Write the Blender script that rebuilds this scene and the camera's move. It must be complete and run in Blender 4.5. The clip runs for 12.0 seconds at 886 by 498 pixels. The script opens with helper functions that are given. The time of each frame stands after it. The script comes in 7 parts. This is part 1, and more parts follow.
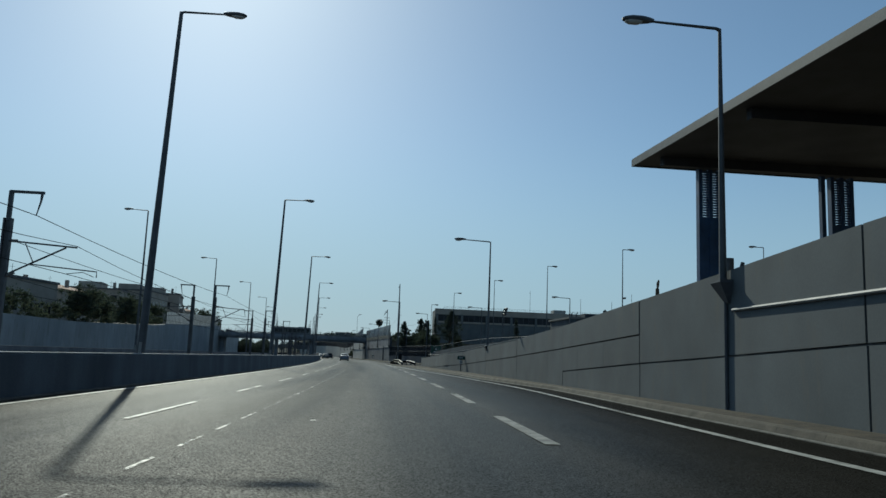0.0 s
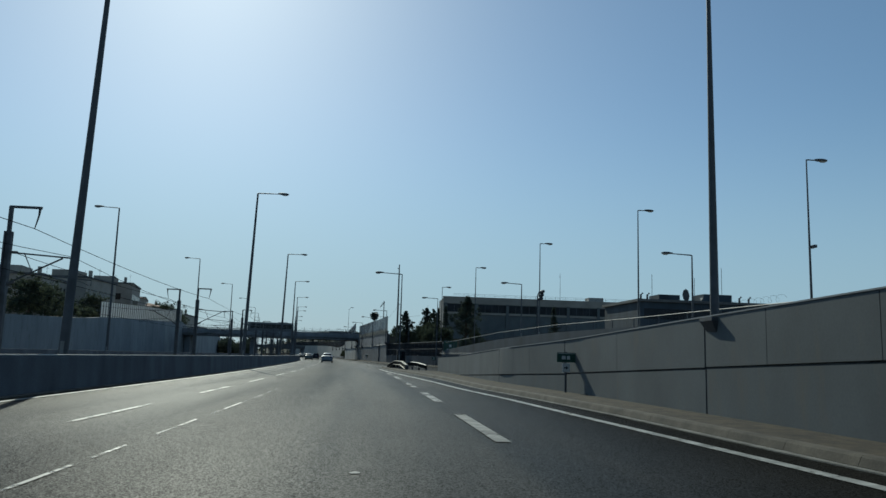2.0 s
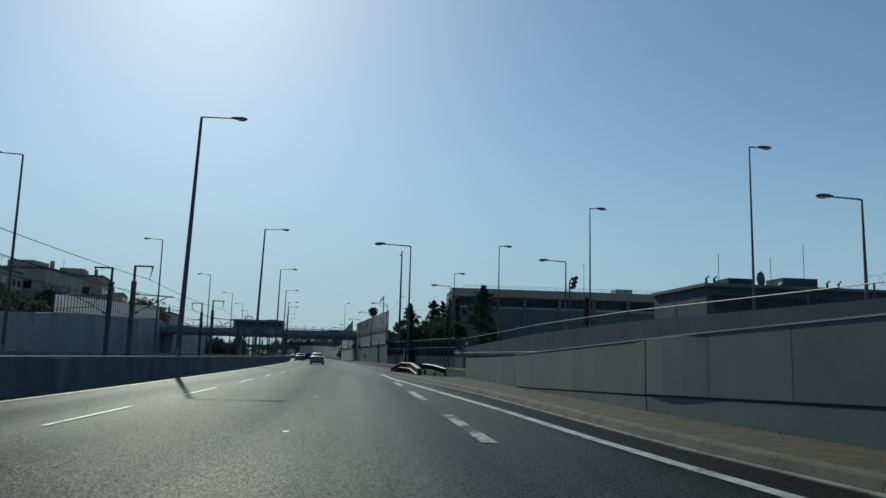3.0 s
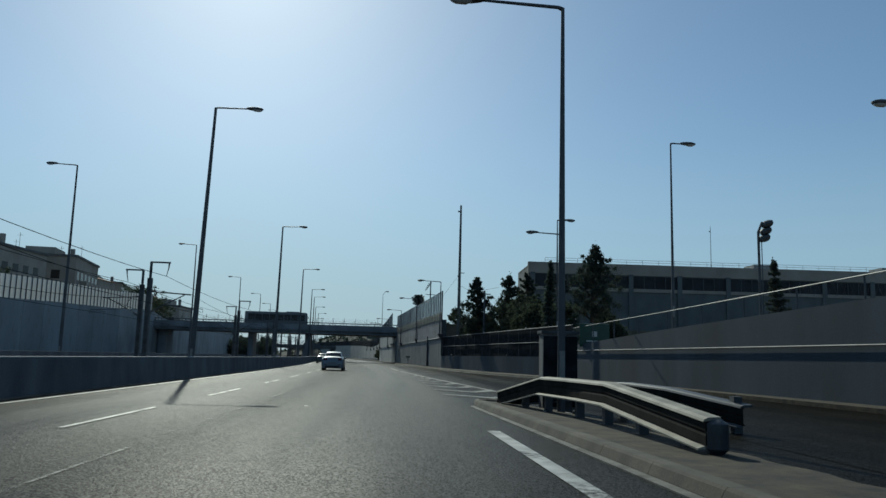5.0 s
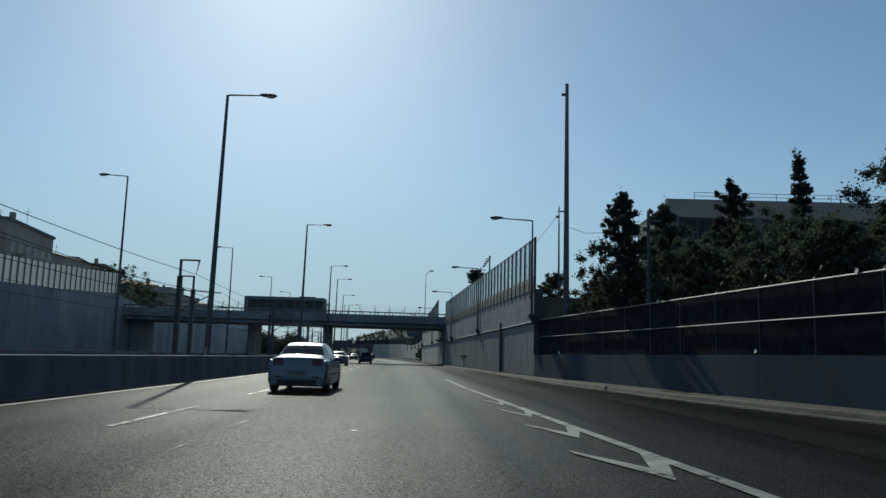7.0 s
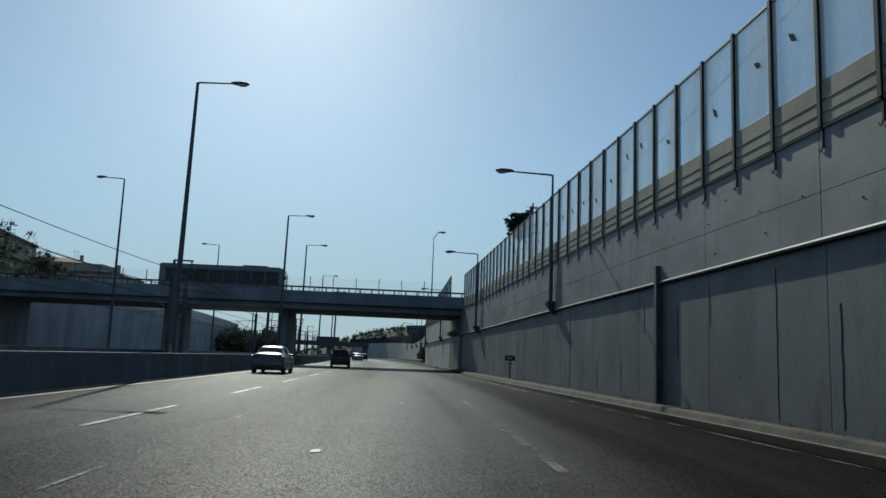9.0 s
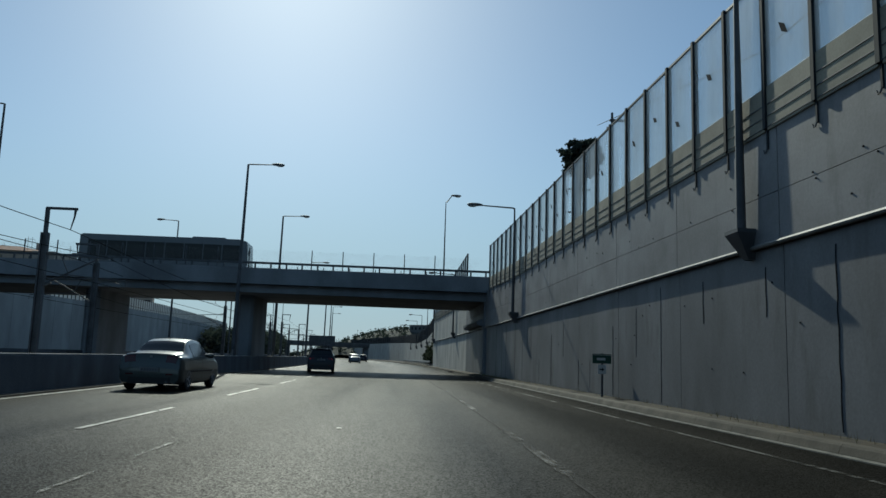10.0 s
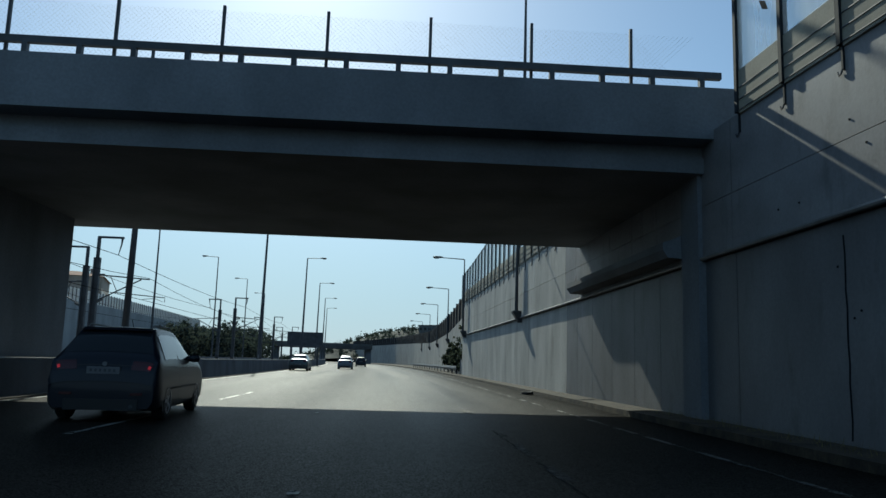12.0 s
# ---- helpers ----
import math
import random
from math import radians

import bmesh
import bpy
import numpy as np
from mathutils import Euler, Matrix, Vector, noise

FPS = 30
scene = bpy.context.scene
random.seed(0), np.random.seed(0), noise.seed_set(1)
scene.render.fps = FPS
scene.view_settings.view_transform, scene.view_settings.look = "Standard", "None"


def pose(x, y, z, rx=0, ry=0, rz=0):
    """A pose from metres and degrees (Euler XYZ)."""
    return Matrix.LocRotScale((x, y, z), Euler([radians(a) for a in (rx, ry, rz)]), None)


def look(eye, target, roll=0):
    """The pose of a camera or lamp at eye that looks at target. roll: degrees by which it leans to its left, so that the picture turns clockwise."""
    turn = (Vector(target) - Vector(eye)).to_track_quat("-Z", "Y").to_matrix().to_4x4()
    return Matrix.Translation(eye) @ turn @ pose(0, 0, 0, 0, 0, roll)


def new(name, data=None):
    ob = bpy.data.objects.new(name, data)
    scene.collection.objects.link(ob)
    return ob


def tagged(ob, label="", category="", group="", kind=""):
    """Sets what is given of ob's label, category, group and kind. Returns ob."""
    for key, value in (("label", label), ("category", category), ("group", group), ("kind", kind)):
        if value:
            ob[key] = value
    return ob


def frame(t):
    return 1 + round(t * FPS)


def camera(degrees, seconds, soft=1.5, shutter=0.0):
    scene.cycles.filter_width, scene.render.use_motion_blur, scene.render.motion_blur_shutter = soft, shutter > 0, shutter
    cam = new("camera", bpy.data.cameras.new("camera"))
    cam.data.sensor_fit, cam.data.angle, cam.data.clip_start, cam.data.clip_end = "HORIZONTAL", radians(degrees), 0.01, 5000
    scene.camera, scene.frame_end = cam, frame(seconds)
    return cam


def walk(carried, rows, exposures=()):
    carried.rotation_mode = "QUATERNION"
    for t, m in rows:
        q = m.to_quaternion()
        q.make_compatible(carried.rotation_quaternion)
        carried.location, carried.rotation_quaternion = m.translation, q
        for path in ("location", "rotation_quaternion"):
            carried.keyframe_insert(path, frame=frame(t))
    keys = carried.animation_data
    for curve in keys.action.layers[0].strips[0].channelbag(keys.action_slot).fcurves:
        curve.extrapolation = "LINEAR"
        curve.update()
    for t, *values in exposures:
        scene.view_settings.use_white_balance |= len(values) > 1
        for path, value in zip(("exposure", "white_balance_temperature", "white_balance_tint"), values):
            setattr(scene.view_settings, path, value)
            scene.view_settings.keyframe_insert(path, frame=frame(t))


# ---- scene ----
cam = camera(60.1, 12.0)
PATH = [
    (0.0, -0.348, -0.111, 1.077, -1.21, 8.17, 2.21),
    (0.5, -0.625, 9.116, 1.083, -1.23, 8.2, 2.01),
    (1.0, -0.966, 18.055, 1.083, -1.31, 8.14, 1.93),
    (1.5, -1.334, 27.161, 1.077, -1.36, 8.15, 1.8),
    (2.0, -1.875, 36.425, 1.079, -1.46, 8.15, 1.72),
    (2.5, -2.439, 45.725, 1.073, -1.53, 8.15, 1.59),
    (3.0, -3.011, 54.804, 1.082, -1.59, 8.16, 1.5),
    (3.2, -3.271, 58.398, 1.077, -0.05, 8.19, 1.56),
    (4.8, -5.549, 87.701, 1.076, 1.39, 8.2, 1.74),
    (5.0, -5.848, 91.299, 1.091, 1.45, 8.15, 1.51),
    (5.5, -6.779, 100.147, 1.078, 1.41, 8.15, 1.41),
    (6.0, -7.659, 109.155, 1.079, 1.42, 8.13, 1.44),
    (6.5, -8.685, 118.417, 1.076, 1.39, 8.15, 1.3),
    (7.0, -9.663, 127.594, 1.077, 4.57, 8.06, 1.57),
    (7.2, -10.019, 131.135, 1.081, 4.69, 8.0, 1.48),
    (8.8, -13.401, 160.26, 1.081, 4.6, 8.11, 2.02),
    (9.0, -13.834, 163.92, 1.081, 4.71, 8.13, 2.18),
    (9.5, -15.035, 173.089, 1.081, 4.77, 8.22, 2.0),
    (10.0, -16.208, 182.003, 1.073, 4.91, 8.19, 1.88),
    (10.5, -17.503, 190.863, 1.072, 4.94, 8.19, 1.95),
    (11.0, -18.867, 200.023, 1.08, 5.0, 8.28, 1.78),
    (11.5, -20.119, 209.021, 1.092, 5.32, 8.45, 1.69),
    (12.0, -21.35, 218.05, 1.08, 5.45, 8.42, 1.75),
]
walk(cam, [(t, pose(x, y, z, 90 + p, 0, w) @ pose(0, 0, 0, 0, 0, r)) for t, x, y, z, w, p, r in PATH], [(0.0, -0.24, 5600, -5), (11.0, -0.24, 5600, -5), (11.5, 0.0, 5600, -5), (12.0, 0.1, 5600, -5)])

# ---- world, sun, exposure ----
SUN_ELEV, SUN_LEFT = 32.5, 17.3
world = bpy.data.worlds.new("sky")
scene.world = world
world.use_nodes = True
wn = world.node_tree.nodes
sky = wn.new("ShaderNodeTexSky")
sky.sky_type = "NISHITA"
sky.sun_disc = False
sky.sun_elevation = radians(SUN_ELEV)
sky.sun_rotation = radians(-SUN_LEFT)
sky.air_density, sky.dust_density, sky.ozone_density = 1.0, 0.6, 2.2
wn["Background"].inputs[1].default_value = 0.085
# pale summer haze thickening towards the horizon all round
wl = world.node_tree.links
wc = wn.new("ShaderNodeTexCoord")
wz = wn.new("ShaderNodeSeparateXYZ")
wl.new(wc.outputs["Generated"], wz.inputs[0])
wr_ = wn.new("ShaderNodeMapRange")
wr_.interpolation_type = "SMOOTHERSTEP"
wr_.inputs[1].default_value, wr_.inputs[2].default_value = -0.02, 0.36
wr_.inputs[3].default_value, wr_.inputs[4].default_value = 0.85, 0.1
wl.new(wz.outputs[2], wr_.inputs[0])
wm_ = wn.new("ShaderNodeMixRGB")
wm_.inputs[2].default_value = (4.75, 5.95, 6.95, 1)
wl.new(wr_.outputs[0], wm_.inputs[0])
wl.new(sky.outputs[0], wm_.inputs[1])
wl.new(wm_.outputs[0], wn["Background"].inputs[0])
sun_data = bpy.data.lights.new("sun", "SUN")
sun_data.energy, sun_data.angle, sun_data.color = 3.5, radians(0.6), (1.0, 0.88, 0.71)
sun = new("sun", sun_data)
a, e = radians(SUN_LEFT), radians(SUN_ELEV)
sun.matrix_world = look((0, 0, 60), (math.sin(a) * math.cos(e), -math.cos(a) * math.cos(e), 60 - math.sin(e)))

# ---- the road's own axes: s metres along the bend, d metres to the right of it ----
H0, BEND = radians(2.6), radians(0.5) / 18.27


def heading(s):
    return H0 + BEND * s


def P(s, d, z=0.0):
    h = heading(s)
    return Vector((-(math.cos(H0) - math.cos(h)) / BEND + d * math.cos(h),
                   (math.sin(h) - math.sin(H0)) / BEND + d * math.sin(h), z))


def at(s, d, z=0.0, turn=0.0):
    v = P(s, d, z)
    return pose(v.x, v.y, v.z, 0, 0, math.degrees(heading(s)) + turn)


def lerp(x, pts):
    if x <= pts[0][0]:
        return pts[0][1]
    for (a0, b0), (a1, b1) in zip(pts, pts[1:]):
        if x <= a1:
            return b0 + (b1 - b0) * (x - a0) / (a1 - a0)
    return pts[-1][1]


def steps(a0, b0, step):
    n = max(1, round((b0 - a0) / step))
    return [a0 + (b0 - a0) * i / n for i in range(n + 1)]


# ---- materials ----
def material(name, color, rough=0.8, metal=0.0, vary=0.15, scale=1.2, grain=40.0, bump=0.15, dark=None, streak=0.0, spec=0.5, rand=0.0, distance=0.01, stain=None):
    """A procedural surface: base colour varied by blotches and grain, with fine relief."""
    m = bpy.data.materials.new(name)
    m.use_nodes = True
    n, ln = m.node_tree.nodes, m.node_tree.links
    b = n["Principled BSDF"]
    co = n.new("ShaderNodeTexCoord")
    big = n.new("ShaderNodeTexNoise")
    big.inputs["Scale"].default_value, big.inputs["Detail"].default_value = scale, 6
    fine = n.new("ShaderNodeTexNoise")
    fine.inputs["Scale"].default_value, fine.inputs["Detail"].default_value = grain, 4
    geo = n.new("ShaderNodeNewGeometry")
    if streak:
        mp = n.new("ShaderNodeMapping")
        mp.inputs["Scale"].default_value = (1.0, 1.0, streak)
        ln.new(geo.outputs["Position"], mp.inputs[0])
        ln.new(mp.outputs[0], big.inputs["Vector"])
    else:
        ln.new(geo.outputs["Position"], big.inputs["Vector"])
    ln.new(geo.outputs["Position"], fine.inputs["Vector"])
    mix = n.new("ShaderNodeMixRGB")
    c = Vector(color)
    low = Vector(dark) if dark else c * (1 - 2.2 * vary)
    mix.inputs[1].default_value = (*low, 1)
    mix.inputs[2].default_value = (*[min(1, v) for v in c * (1 + vary)], 1)
    ramp = n.new("ShaderNodeMapRange")
    ramp.inputs[1].default_value, ramp.inputs[2].default_value = 0.3, 0.68
    ln.new(big.outputs[0], ramp.inputs[0])
    ln.new(ramp.outputs[0], mix.inputs[0])
    mul = n.new("ShaderNodeMixRGB")
    mul.blend_type = "MULTIPLY"
    mul.inputs[0].default_value = 1.0
    r2 = n.new("ShaderNodeMapRange")
    r2.inputs[1].default_value, r2.inputs[2].default_value = 0.25, 0.75
    r2.inputs[3].default_value, r2.inputs[4].default_value = 1 - vary, 1 + vary * 0.5
    ln.new(fine.outputs[0], r2.inputs[0])
    ln.new(mix.outputs[0], mul.inputs[1])
    ln.new(r2.outputs[0], mul.inputs[2])
    out = mul
    if stain:
        # sparse runs of rusty dirt that hang down the face
        sm = n.new("ShaderNodeMapping")
        sm.inputs["Scale"].default_value = (1.0, 1.0, 0.28)
        st = n.new("ShaderNodeTexNoise")
        st.inputs["Scale"].default_value, st.inputs["Detail"].default_value = 1.7, 8
        st.inputs["Roughness"].default_value = 0.68
        ln.new(geo.outputs["Position"], sm.inputs[0])
        ln.new(sm.outputs[0], st.inputs["Vector"])
        sr = n.new("ShaderNodeMapRange")
        sr.inputs[1].default_value, sr.inputs[2].default_value = 0.54, 0.74
        sr.inputs[3].default_value, sr.inputs[4].default_value = 0.0, 0.75
        ln.new(st.outputs[0], sr.inputs[0])
        smx = n.new("ShaderNodeMixRGB")
        smx.inputs[2].default_value = (*stain, 1)
        ln.new(sr.outputs[0], smx.inputs[0])
        ln.new(mul.outputs[0], smx.inputs[1])
        mul = smx
        out = smx
    if rand:
        info = n.new("ShaderNodeObjectInfo")
        r3 = n.new("ShaderNodeMapRange")
        r3.inputs[3].default_value, r3.inputs[4].default_value = 1 - rand, 1 + rand
        ln.new(info.outputs["Random"], r3.inputs[0])
        m2 = n.new("ShaderNodeMixRGB")
        m2.blend_type = "MULTIPLY"
        m2.inputs[0].default_value = 1.0
        ln.new(mul.outputs[0], m2.inputs[1])
        ln.new(r3.outputs[0], m2.inputs[2])
        out = m2
    ln.new(out.outputs[0], b.inputs["Base Color"])
    b.inputs["Roughness"].default_value, b.inputs["Metallic"].default_value = rough, metal
    b.inputs["Specular IOR Level"].default_value = spec
    if bump:
        bp = n.new("ShaderNodeBump")
        bp.inputs["Strength"].default_value, bp.inputs["Distance"].default_value = bump, distance
        ln.new(fine.outputs[0], bp.inputs["Height"])
        ln.new(bp.outputs[0], b.inputs["Normal"])
    return m


def plain(name, color, rough=0.5, metal=0.0, coat=0.0, alpha=1.0, emit=0.0):
    m = bpy.data.materials.new(name)
    m.use_nodes = True
    b = m.node_tree.nodes["Principled BSDF"]
    b.inputs["Base Color"].default_value = (*color, 1)
    b.inputs["Roughness"].default_value, b.inputs["Metallic"].default_value = rough, metal
    b.inputs["Coat Weight"].default_value = coat
    b.inputs["Coat Roughness"].default_value = 0.05
    if emit:
        b.inputs["Emission Color"].default_value = (*color, 1)
        b.inputs["Emission Strength"].default_value = emit
    return m




def road_asphalt():
    """Asphalt in the road's own axes: grain, patches, polished wheel tracks and dark oil lines running with the lanes,
    and sun glare painted across them.
    """
    m = bpy.data.materials.new("asphalt")
    m.use_nodes = True
    n, ln = m.node_tree.nodes, m.node_tree.links
    b = n["Principled BSDF"]
    uv = n.new("ShaderNodeUVMap")
    uv.uv_map = "lanes"
    mp = n.new("ShaderNodeMapping")
    mp.inputs["Scale"].default_value = (0.75, 0.02, 1.0)
    ln.new(uv.outputs[0], mp.inputs[0])
    lanes = n.new("ShaderNodeTexNoise")
    lanes.inputs["Scale"].default_value, lanes.inputs["Detail"].default_value = 1.0, 4
    ln.new(mp.outputs[0], lanes.inputs["Vector"])
    patch = n.new("ShaderNodeTexNoise")
    patch.inputs["Scale"].default_value, patch.inputs["Detail"].default_value = 0.3, 7
    ln.new(uv.outputs[0], patch.inputs["Vector"])
    grit = n.new("ShaderNodeTexVoronoi")
    grit.inputs["Scale"].default_value = 80.0
    ln.new(uv.outputs[0], grit.inputs["Vector"])
    fine = n.new("ShaderNodeTexNoise")
    fine.inputs["Scale"].default_value, fine.inputs["Detail"].default_value = 130.0, 3
    ln.new(uv.outputs[0], fine.inputs["Vector"])
    add = n.new("ShaderNodeMath")
    add.operation = "ADD"
    ln.new(lanes.outputs[0], add.inputs[0])
    ln.new(patch.outputs[0], add.inputs[1])
    rng = n.new("ShaderNodeMapRange")
    rng.inputs[1].default_value, rng.inputs[2].default_value = 0.6, 1.4
    ln.new(add.outputs[0], rng.inputs[0])
    # polish and painted sun glare: most in the middle lane, least beside the wall
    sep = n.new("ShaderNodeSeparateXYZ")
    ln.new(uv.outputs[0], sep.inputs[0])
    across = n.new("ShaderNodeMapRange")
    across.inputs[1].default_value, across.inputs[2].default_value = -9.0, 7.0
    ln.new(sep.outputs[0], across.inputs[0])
    wear_and_glare = n.new("ShaderNodeValToRGB")
    stops = wear_and_glare.color_ramp.elements
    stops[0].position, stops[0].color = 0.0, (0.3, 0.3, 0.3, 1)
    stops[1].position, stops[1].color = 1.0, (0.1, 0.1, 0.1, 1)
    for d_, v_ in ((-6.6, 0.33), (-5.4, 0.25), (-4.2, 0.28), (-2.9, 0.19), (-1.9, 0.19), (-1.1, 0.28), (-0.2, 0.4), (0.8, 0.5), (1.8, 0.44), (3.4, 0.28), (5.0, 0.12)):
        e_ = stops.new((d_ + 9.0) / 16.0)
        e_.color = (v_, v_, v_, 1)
    ln.new(across.outputs[0], wear_and_glare.inputs[0])
    mix = n.new("ShaderNodeMixRGB")
    mix.inputs[1].default_value = (0.012, 0.0115, 0.0095, 1)
    mix.inputs[2].default_value = (0.034, 0.031, 0.025, 1)
    ln.new(rng.outputs[0], mix.inputs[0])
    chip = n.new("ShaderNodeMapRange")
    chip.inputs[3].default_value, chip.inputs[4].default_value = 0.5, 1.55
    ln.new(grit.outputs["Color"], chip.inputs[0])
    mul = n.new("ShaderNodeMixRGB")
    mul.blend_type = "MULTIPLY"
    mul.inputs[0].default_value = 1.0
    ln.new(mix.outputs[0], mul.inputs[1])
    ln.new(chip.outputs[0], mul.inputs[2])
    # base tone takes the same painted glare, dimmest at the right edge
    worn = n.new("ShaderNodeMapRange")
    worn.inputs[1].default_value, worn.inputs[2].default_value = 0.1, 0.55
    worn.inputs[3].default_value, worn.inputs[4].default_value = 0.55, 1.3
    ln.new(wear_and_glare.outputs[0], worn.inputs[0])
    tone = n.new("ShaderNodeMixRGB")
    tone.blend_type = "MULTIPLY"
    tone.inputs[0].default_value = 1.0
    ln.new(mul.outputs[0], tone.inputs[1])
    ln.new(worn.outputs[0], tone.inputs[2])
    ln.new(tone.outputs[0], b.inputs["Base Color"])
    # stones stand out one by one: some polished and bright, others dull
    sp = n.new("ShaderNodeMapRange")
    sp.inputs[1].default_value, sp.inputs[2].default_value = 0.35, 0.95
    sp.inputs[3].default_value, sp.inputs[4].default_value = 0.02, 0.42
    ln.new(grit.outputs["Color"], sp.inputs[0])
    band = n.new("ShaderNodeMapRange")
    band.inputs[1].default_value, band.inputs[2].default_value = 0.3, 0.7
    band.inputs[3].default_value, band.inputs[4].default_value = 0.4, 1.25
    ln.new(lanes.outputs[0], band.inputs[0])
    spm = n.new("ShaderNodeMath")
    spm.operation = "MULTIPLY"
    ln.new(sp.outputs[0], spm.inputs[0])
    ln.new(band.outputs[0], spm.inputs[1])
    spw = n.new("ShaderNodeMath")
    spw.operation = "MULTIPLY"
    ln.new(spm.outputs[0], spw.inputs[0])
    ln.new(wear_and_glare.outputs[0], spw.inputs[1])
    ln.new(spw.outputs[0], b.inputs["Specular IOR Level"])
    rr = n.new("ShaderNodeMapRange")
    rr.inputs[1].default_value, rr.inputs[2].default_value = 0.35, 0.65
    rr.inputs[3].default_value, rr.inputs[4].default_value = 0.42, 0.52
    ln.new(lanes.outputs[0], rr.inputs[0])
    ln.new(rr.outputs[0], b.inputs["Roughness"])
    b.inputs["Specular Tint"].default_value = (1.0, 0.87, 0.66, 1)
    hsum = n.new("ShaderNodeMath")
    hsum.operation = "ADD"
    ln.new(fine.outputs[0], hsum.inputs[0])
    ln.new(grit.outputs["Distance"], hsum.inputs[1])
    bp = n.new("ShaderNodeBump")
    bp.inputs["Strength"].default_value, bp.inputs["Distance"].default_value = 0.3, 0.006
    ln.new(hsum.outputs[0], bp.inputs["Height"])
    ln.new(bp.outputs[0], b.inputs["Normal"])
    return m


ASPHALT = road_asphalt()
ASPHALT_RAMP = material("ramp_asphalt", (0.016, 0.016, 0.0155), 0.85, vary=0.25, scale=0.4, grain=55, bump=0.4, spec=0.2, distance=0.01)
CONCRETE = material("cast_concrete", (0.115, 0.127, 0.13), 0.85, vary=0.1, scale=0.6, grain=22, bump=0.12, streak=0.8, rand=0.05, stain=(0.13, 0.12, 0.1))
CONCRETE_OLD = material("stained_concrete", (0.375, 0.372, 0.345), 0.85, vary=0.15, scale=0.7, grain=18, bump=0.2, streak=0.5, rand=0.06, stain=(0.12, 0.11, 0.095))
NOISE_UPPER = material("upper_wall_concrete", (0.256, 0.25, 0.25), 0.65, vary=0.13, scale=0.6, grain=18, bump=0.14, streak=1.6, rand=0.06, stain=(0.11, 0.112, 0.112), spec=0.5)
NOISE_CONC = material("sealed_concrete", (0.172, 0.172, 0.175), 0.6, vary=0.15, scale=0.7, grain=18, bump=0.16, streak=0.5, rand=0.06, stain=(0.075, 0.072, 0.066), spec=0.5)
# clean pale concrete, with sunlight raised into the base colour past the overpass
CONCRETE_SUNLIT = material("pale_sunlit_streaked_concrete", (0.5, 0.485, 0.44), 0.85, vary=0.14, scale=0.7, grain=18, bump=0.2, streak=0.35, rand=0.08, stain=(0.2, 0.18, 0.15))
CONCRETE_DARK = material("dark_concrete", (0.13, 0.13, 0.128), 0.85, vary=0.18, scale=0.6, grain=20, bump=0.15, streak=0.3)
BRIDGE_CONC = material("bridge_concrete", (0.2, 0.213, 0.23), 0.85, vary=0.16, scale=0.5, grain=18, bump=0.12, streak=0.5)
WHITE_WALL = material("pale_wall_paint", (0.3, 0.308, 0.31), 0.85, vary=0.13, scale=0.35, grain=14, bump=0.08, streak=0.5, rand=0.04)
LEFT_GREY = material("grey_wall_concrete", (0.25, 0.265, 0.28), 0.85, vary=0.08, scale=0.35, grain=14, bump=0.1, streak=0.5, rand=0.08, stain=(0.14, 0.135, 0.12))
BARRIER = material("barrier_concrete", (0.1, 0.11, 0.125), 0.85, vary=0.2, scale=0.9, grain=25, bump=0.15, streak=0.4)
KERB = material("kerb_concrete", (0.085, 0.073, 0.053), 0.9, vary=0.25, scale=1.5, grain=30, bump=0.3, rand=0.05)
DIRT = material("dusty_verge", (0.05, 0.038, 0.02), 0.95, vary=0.36, scale=3.2, grain=22, bump=0.5, distance=0.02)
EARTH = material("dry_earth", (0.2, 0.17, 0.12), 0.95, vary=0.3, scale=0.3, grain=8, bump=0.5, distance=0.05)
BALLAST = material("ballast", (0.22, 0.2, 0.18), 0.95, vary=0.3, scale=2.0, grain=14, bump=0.8, distance=0.05)
PAINT = material("worn_road_paint", (0.44, 0.435, 0.395), 0.55, vary=0.16, scale=2.5, grain=60, bump=0.2, dark=(0.2, 0.2, 0.18), spec=0.3)
PAINT_OLD = material("faded_road_paint", (0.25, 0.243, 0.21), 0.52, vary=0.2, scale=3.0, grain=70, bump=0.15, dark=(0.16, 0.155, 0.14), spec=0.3)
PAINT_THIN = material("thin_worn_paint", (0.11, 0.107, 0.094), 0.45, vary=0.25, scale=0.25, grain=60, bump=0.1, dark=(0.09, 0.088, 0.078), spec=0.35)
PAINT_FAINT = material("almost_gone_paint", (0.062, 0.06, 0.052), 0.62, vary=0.3, scale=0.6, grain=60, bump=0.1, dark=(0.04, 0.04, 0.036), spec=0.25)
# dark blue base colour holds the shade of the slip road wall
RAMP_WALL_SHADED = material("shaded_blue_grey_concrete", (0.044, 0.06, 0.078), 0.85, vary=0.18, scale=0.6, grain=20, bump=0.15, streak=0.3)
PAINT_HATCH = material("grey_worn_paint", (0.26, 0.257, 0.225), 0.65, vary=0.2, scale=2.0, grain=60, bump=0.2, dark=(0.12, 0.12, 0.11), spec=0.25)
SCRUB = material("dark_scrub", (0.06, 0.066, 0.05), 0.95, vary=0.3, scale=0.1, grain=1.5, bump=0.6, distance=0.3)
# sunlit cap and shaded face of one rail, as two base colours
RAIL_SUNLIT = material("dusty_sunlit_galvanised_rail", (0.29, 0.265, 0.205), 0.7, metal=0.0, vary=0.2, scale=2.5, grain=40, bump=0.08)
RAIL_SHADED = material("shaded_rail_face", (0.022, 0.021, 0.018), 0.9, vary=0.25, scale=2.5, grain=40, bump=0.08, spec=0.1)
